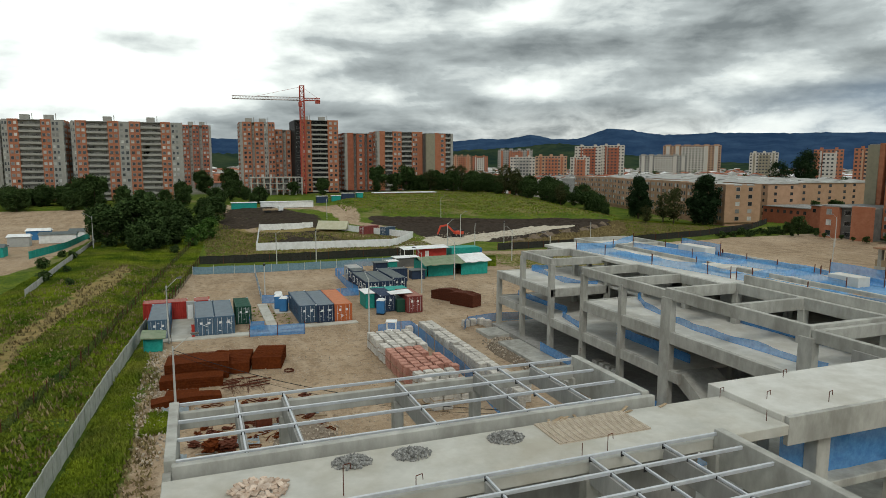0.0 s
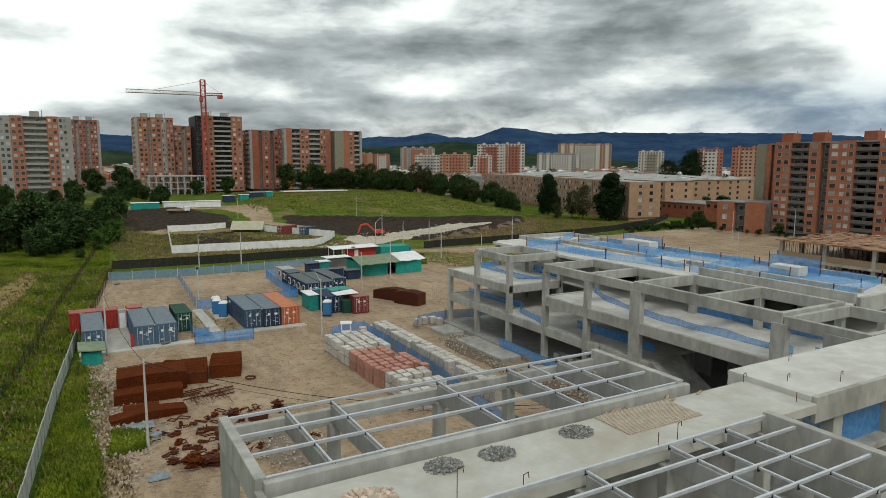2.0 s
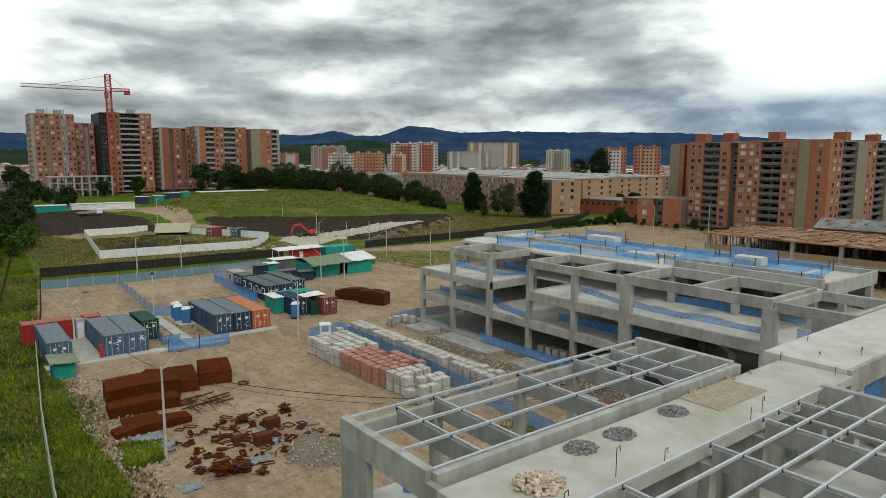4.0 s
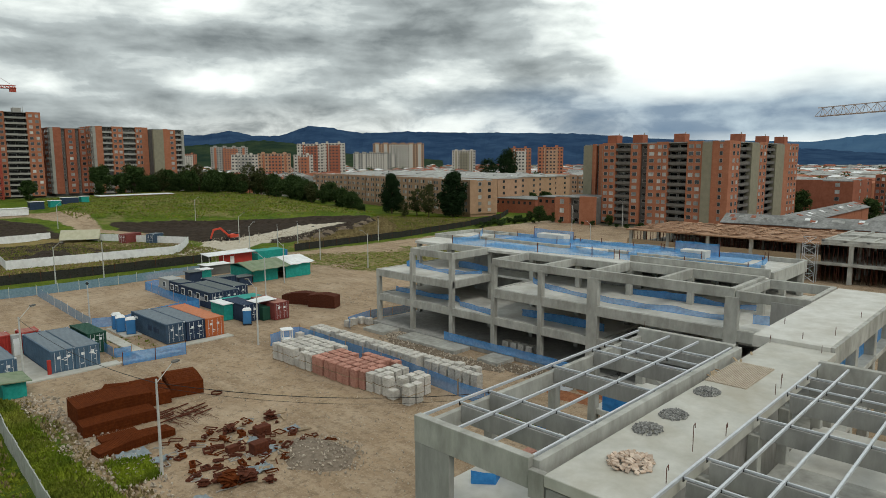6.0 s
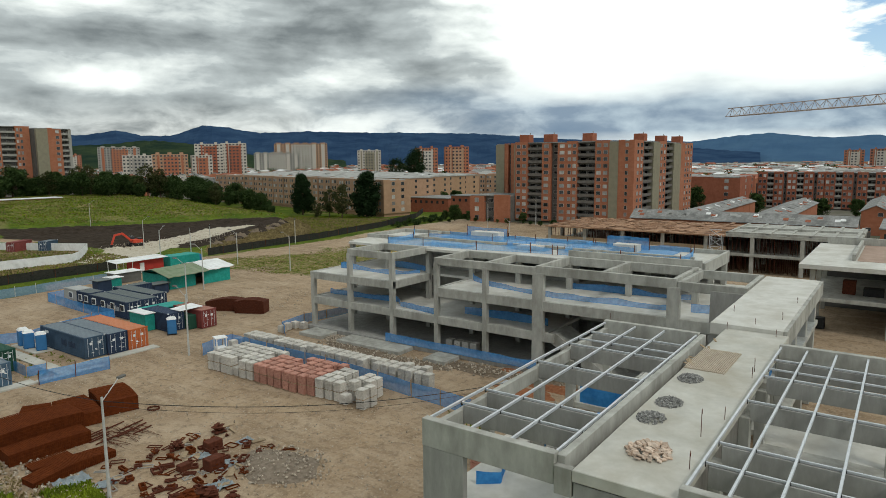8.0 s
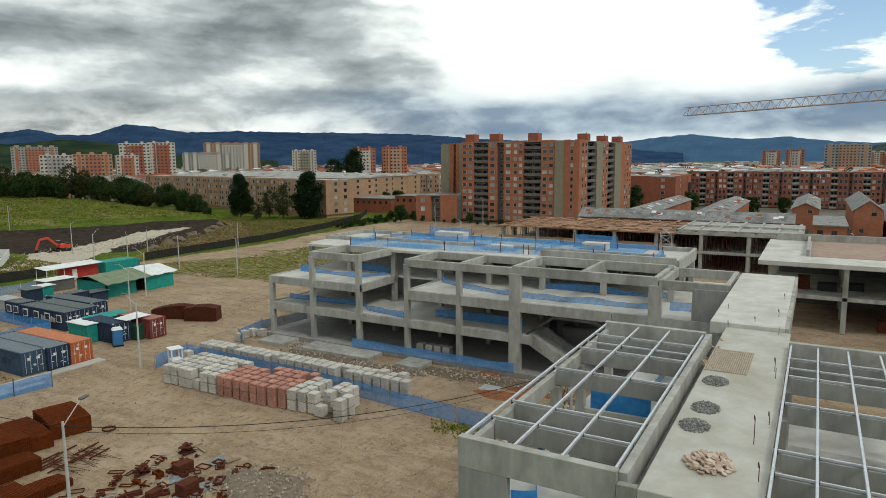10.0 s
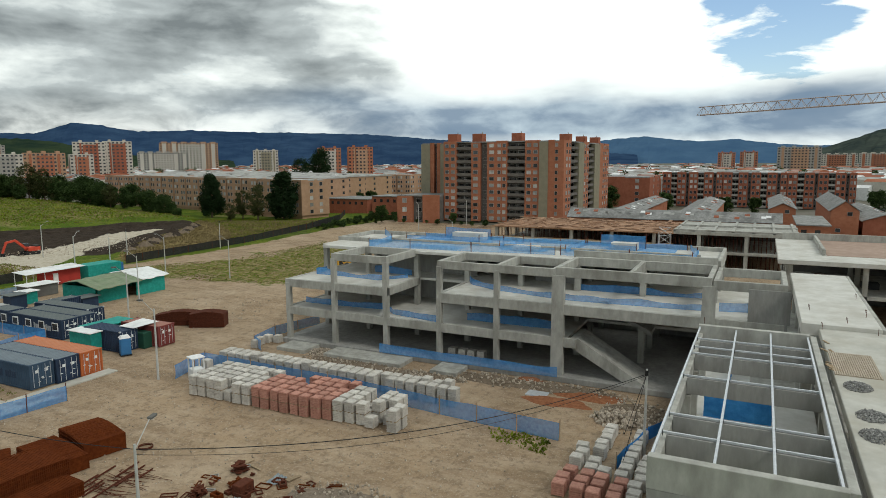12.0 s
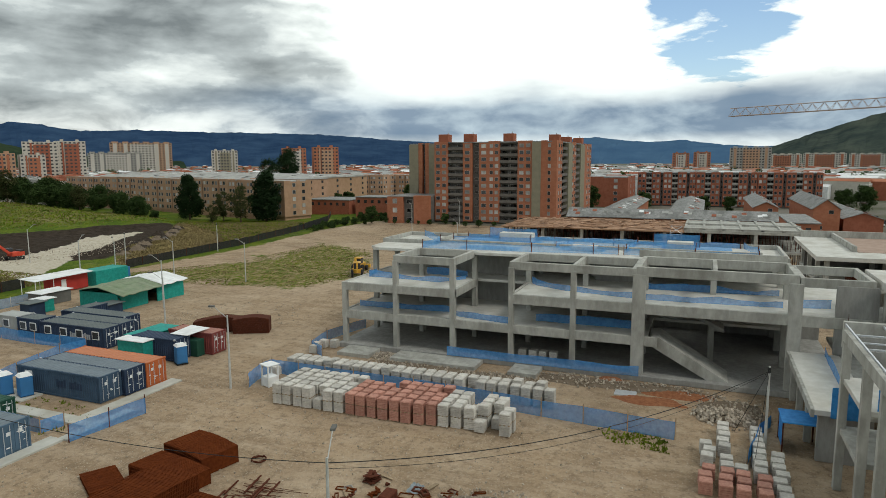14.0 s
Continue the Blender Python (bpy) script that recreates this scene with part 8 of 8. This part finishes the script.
# dark trees in front of the beige rows
plant("dark", 176.0, 193.0, 1.22, -0.9, 1.0)
plant("dark", 172.0, 226.0, 1.02, -0.8, 1.12)
plant("airy", 165, 196, 1.1, -0.6)
plant("airy", 170, 208, 0.9, -0.6)
plant("airy", 158, 203, 0.6, -0.6)
plant("round2", 166, 246, 1.05, -0.6)
plant("round", 160, 232, 0.5, -0.6)
plant("round", 172, 262, 1.2, -0.6)
# belt behind the field
for i in range(44):
    t = i / 43
    plant(RT.choice(("round", "round2", "round", "airy")), 112 + 62 * t + RT.uniform(-4, 4), 350 - 80 * t ** 1.4 + RT.uniform(-6, 6), RT.uniform(0.7, 1.2) * (1.12 - 0.2 * t))
for i in range(10):
    t = i / 9
    plant("round2", 150 + 32 * t + RT.uniform(-4, 4), 356 - 66 * t + RT.uniform(-5, 5), RT.uniform(0.9, 1.45))
# clump west of the fence
for x, y, s, kind in ((-22, 168, 1.25, "round"), (-16, 172, 1.35, "round2"), (-11, 166, 1.0, "round2"), (-25, 180, 1.1, "round"), (-18, 186, 1.3, "round2"), (-10, 182, 1.1, "round"), (-6, 175, 0.9, "round"), (-14, 158, 0.8, "round2"),
                      (-5, 196, 1.1, "round2"), (-12, 202, 1.2, "round"), (2, 206, 0.9, "round"), (-20, 210, 1.2, "round2"), (-2, 168, 1.05, "light"), (2.5, 185, 1.3, "light"), (0, 178, 1.1, "light"), (-6, 156, 0.8, "bush"), (1, 214, 1.2, "light"),
                      (6, 232, 1.0, "round"), (2, 246, 0.9, "round2"), (-9, 226, 1.1, "round2"), (-18, 236, 1.2, "round"), (8, 262, 0.9, "round"), (-30, 155, 0.7, "bush"), (-27, 148, 0.8, "bush"), (-31, 138, 0.9, "bush"), (-25, 128, 0.6, "bush"), (-22, 112, 0.6, "bush"), (-27, 118, 0.9, "bush")):
    plant("light" if kind == "round" and (x * 7 + y) % 3 < 1 else kind, x + 1, y + 16, s * (1.0 if kind in ("round", "round2") else 0.85))
# street trees below the left towers
for i in range(34):
    x = RT.uniform(-90, 30)
    plant(RT.choice(("round", "round2")), x, RT.uniform(296, 318) if x > -4 else RT.uniform(288, 316), RT.uniform(0.6, 1.05))
for x, y, s in ((-38, 300, 1.5), (-44, 305, 1.2), (62, 340, 1.0), (90, 334, 1.4), (100, 338, 1.1), (48, 345, 0.8), (108, 342, 1.5), (20, 330, 0.9), (16, 345, 1.0), (6, 380, 1.2), (22, 400, 1.2), (4, 410, 1.3), (20, 430, 1.4)):
    plant("round", x, y, s)
# along the tower and the row houses
for i in range(16):
    plant(RT.choice(("bush", "bush", "round")), RT.uniform(162, 169), 88 + i * 4.2, RT.uniform(0.35, 0.75), 1.5)
for i in range(46):
    t = RT.random()
    plant("bush", 150 + 36 * t + RT.uniform(-5, 5), 160 - 16 * t + RT.uniform(-7, 7), RT.uniform(0.4, 0.9))
for x, y, s in ((262, 64, 0.9), (255, 40, 0.8), (270, 30, 0.7), (284, -14, 1.1), (290, -22, 1.2), (250, 84, 1.0), (268, 150, 1.0), (280, 160, 1.1), (300, 190, 1.0), (290, 175, 0.9), (240, 200, 0.8), (258, 205, 0.9)):
    plant("round", x, y, s)
far_wood = Build()
for i in range(330):
    br, d = radians(RT.uniform(18, 106)), RT.uniform(400, 1300)
    if i > 190:
        br, d = radians(RT.uniform(62, 104)), RT.uniform(400, 1150)
    x, y = math.sin(br) * d, math.cos(br) * d
    if x < 330 and y < 470 or x < 385 and y < 300:
        continue
    r, h = RT.uniform(3.0, 6.5), RT.uniform(6.0, 13.0)
    far_wood.rod((x, y, -0.5), (x, y, h * 0.6), 0.3, 0.15, 5)
    for q in range(170):
        a, f = RT.random() * 6.283, RT.random()
        w = r * math.sqrt(max(0.06, 1 - (1.7 * f - 0.75) ** 2)) * RT.uniform(0.55, 1.0)
        c = Vector((x + math.cos(a) * w, y + math.sin(a) * w, 0.8 + h * f))
        e = Euler((RT.uniform(-1, 1), RT.uniform(-1, 1), RT.random() * 6.28)).to_matrix()
        l = RT.uniform(0.5, 1.1)
        far_wood.add([c + e @ Vector(v) for v in ((-l, 0, 0), (0, -l * 0.7, 0.15), (l, 0, 0), (0, l * 0.7, 0.15))], [(0, 1, 2, 3)])
tagged(solid("far_trees", far_wood, LEAF, "dark green trees among the houses of the distant town", "trees"), kind="stuff")
for x, y, s in ((352, 322, 1.15), (376, 322, 1.45), (384, 330, 1.25)):
    plant("tall", x, y, s, 0)

def tufts(name, label, poly, count, h, m, seed, avoid=None):
    """Grass tufts of a few blades over a region."""
    rr = random.Random(seed)
    xs, ys = [p[0] for p in poly], [p[1] for p in poly]
    P = np.array([(rr.uniform(min(xs), max(xs)), rr.uniform(min(ys), max(ys))) for _ in range(count * 3)])
    keep = inside(poly, P[:, 0], P[:, 1])
    if avoid:
        keep &= ~inside(avoid, P[:, 0], P[:, 1])
    P = P[keep][:count]
    Z = height(P[:, 0], P[:, 1])
    v, f = [], []
    for (x, y), z in zip(P, Z):
        big = 0.6 + 0.9 * max(0.0, noise.noise((x * 0.16, y * 0.16, 3)) + 0.35)
        for k in range(4):
            a = rr.random() * 6.283
            hh = h * big * rr.uniform(0.5, 1.2)
            w = 0.10 + 0.10 * h
            dx, dy = math.cos(a), math.sin(a)
            o = rr.uniform(-0.25, 0.25), rr.uniform(-0.25, 0.25)
            n = len(v)
            v += [(x + o[0] - dy * w, y + o[1] + dx * w, z - 0.05), (x + o[0] + dy * w, y + o[1] - dx * w, z - 0.05), (x + o[0] + dx * hh * 0.5, y + o[1] + dy * hh * 0.5, z + hh)]
            f.append((n, n + 1, n + 2))
    me = bpy.data.meshes.new(name)
    me.from_pydata(v, [], f)
    me.materials.append(m)
    return tagged(new(name, me), label, "grass", kind="stuff")


tufts("grass", "tall unmown green grass outside the fence", [(-45, 45), (-11, 45), (-9, 70), (-6.5, 93), (-0.5, 150), (4, 230), (-26, 200), (-30, 130)], 60000, 0.27, BLADE, 1, TAN_PATH)
tufts("grass", "green weeds along the inner side of the fence", [(-9.8, 44), (-6.2, 44), (-5.6, 56), (-6.2, 66), (-5.8, 80), (-6.8, 84), (-8.2, 70)], 5200, 0.34, BLADE, 2)
tufts("grass", "rough grass of the raised field", FIELD, 9000, 0.4, BLADE, 3)
tufts("grass", "yellowing grass of the raised field", FIELD, 3500, 0.4, DRY_BLADE, 18)
tufts("grass", "rough grass between the fences", [(2, 152), (60, 150), (60, 182), (46, 205), (14, 215), (8, 245), (2, 200)], 5000, 0.3, BLADE, 4)
tufts("grass", "dry weeds between the fences", [(2, 152), (60, 150), (60, 182), (46, 205), (14, 215), (8, 245), (2, 200)], 7000, 0.35, DRY_BLADE, 17)
tufts("grass", "rough grass of the verge", [(110, 157), (150, 160), (175, 172), (176, 210), (156, 224), (150, 205), (130, 176)], 5000, 0.4, BLADE, 5)
tufts("grass", "patchy grass inside the site", LAWN, 2600, 0.10, BLADE, 6)
tufts("grass", "dry patchy grass inside the site", LAWN, 2600, 0.10, DRY_BLADE, 16)
tufts("grass", "dark rough weeds beside the black fence", [(54, 128), (62, 140), (66, 140), (60, 127)], 2200, 0.6, BLADE, 7)
tufts("grass", "small weeds growing under the open wing", [(8, 25.5), (12, 25.5), (12, 29), (9, 29)], 260, 0.35, BLADE, 8)
tufts("grass", "small weeds at the end of the net fence", [(20.8, 41), (22.4, 40.6), (24.2, 43), (23.2, 46.5), (21.4, 45)], 90, 0.26, BLADE, 9)
tufts("grass", "dry brown weeds in the tall grass", [(-40, 45), (-11, 45), (-9, 70), (-6.5, 93), (-1, 150), (-20, 150), (-30, 100)], 2600, 0.45, DRY_BLADE, 11)
tufts("grass", "dry brown weeds along the fence", [(-8.6, 44), (-3.6, 44), (-3.6, 56), (-4.2, 66), (-4.6, 80), (-6.8, 84), (-7.6, 70)], 700, 0.25, DRY_BLADE, 12)
tufts("grass", "dry yellow grass of the verge", VERGE, 9000, 0.42, DRY_BLADE, 13)
tufts("grass", "sparse weeds round the yard", [(6, 86), (12, 88), (12, 103), (7, 103)], 70, 0.2, BLADE, 14)
tufts("grass", "weeds before the scattered formwork", [(-5, 56), (-2.4, 56), (-1.8, 60), (-4.4, 61)], 900, 0.3, BLADE, 15)
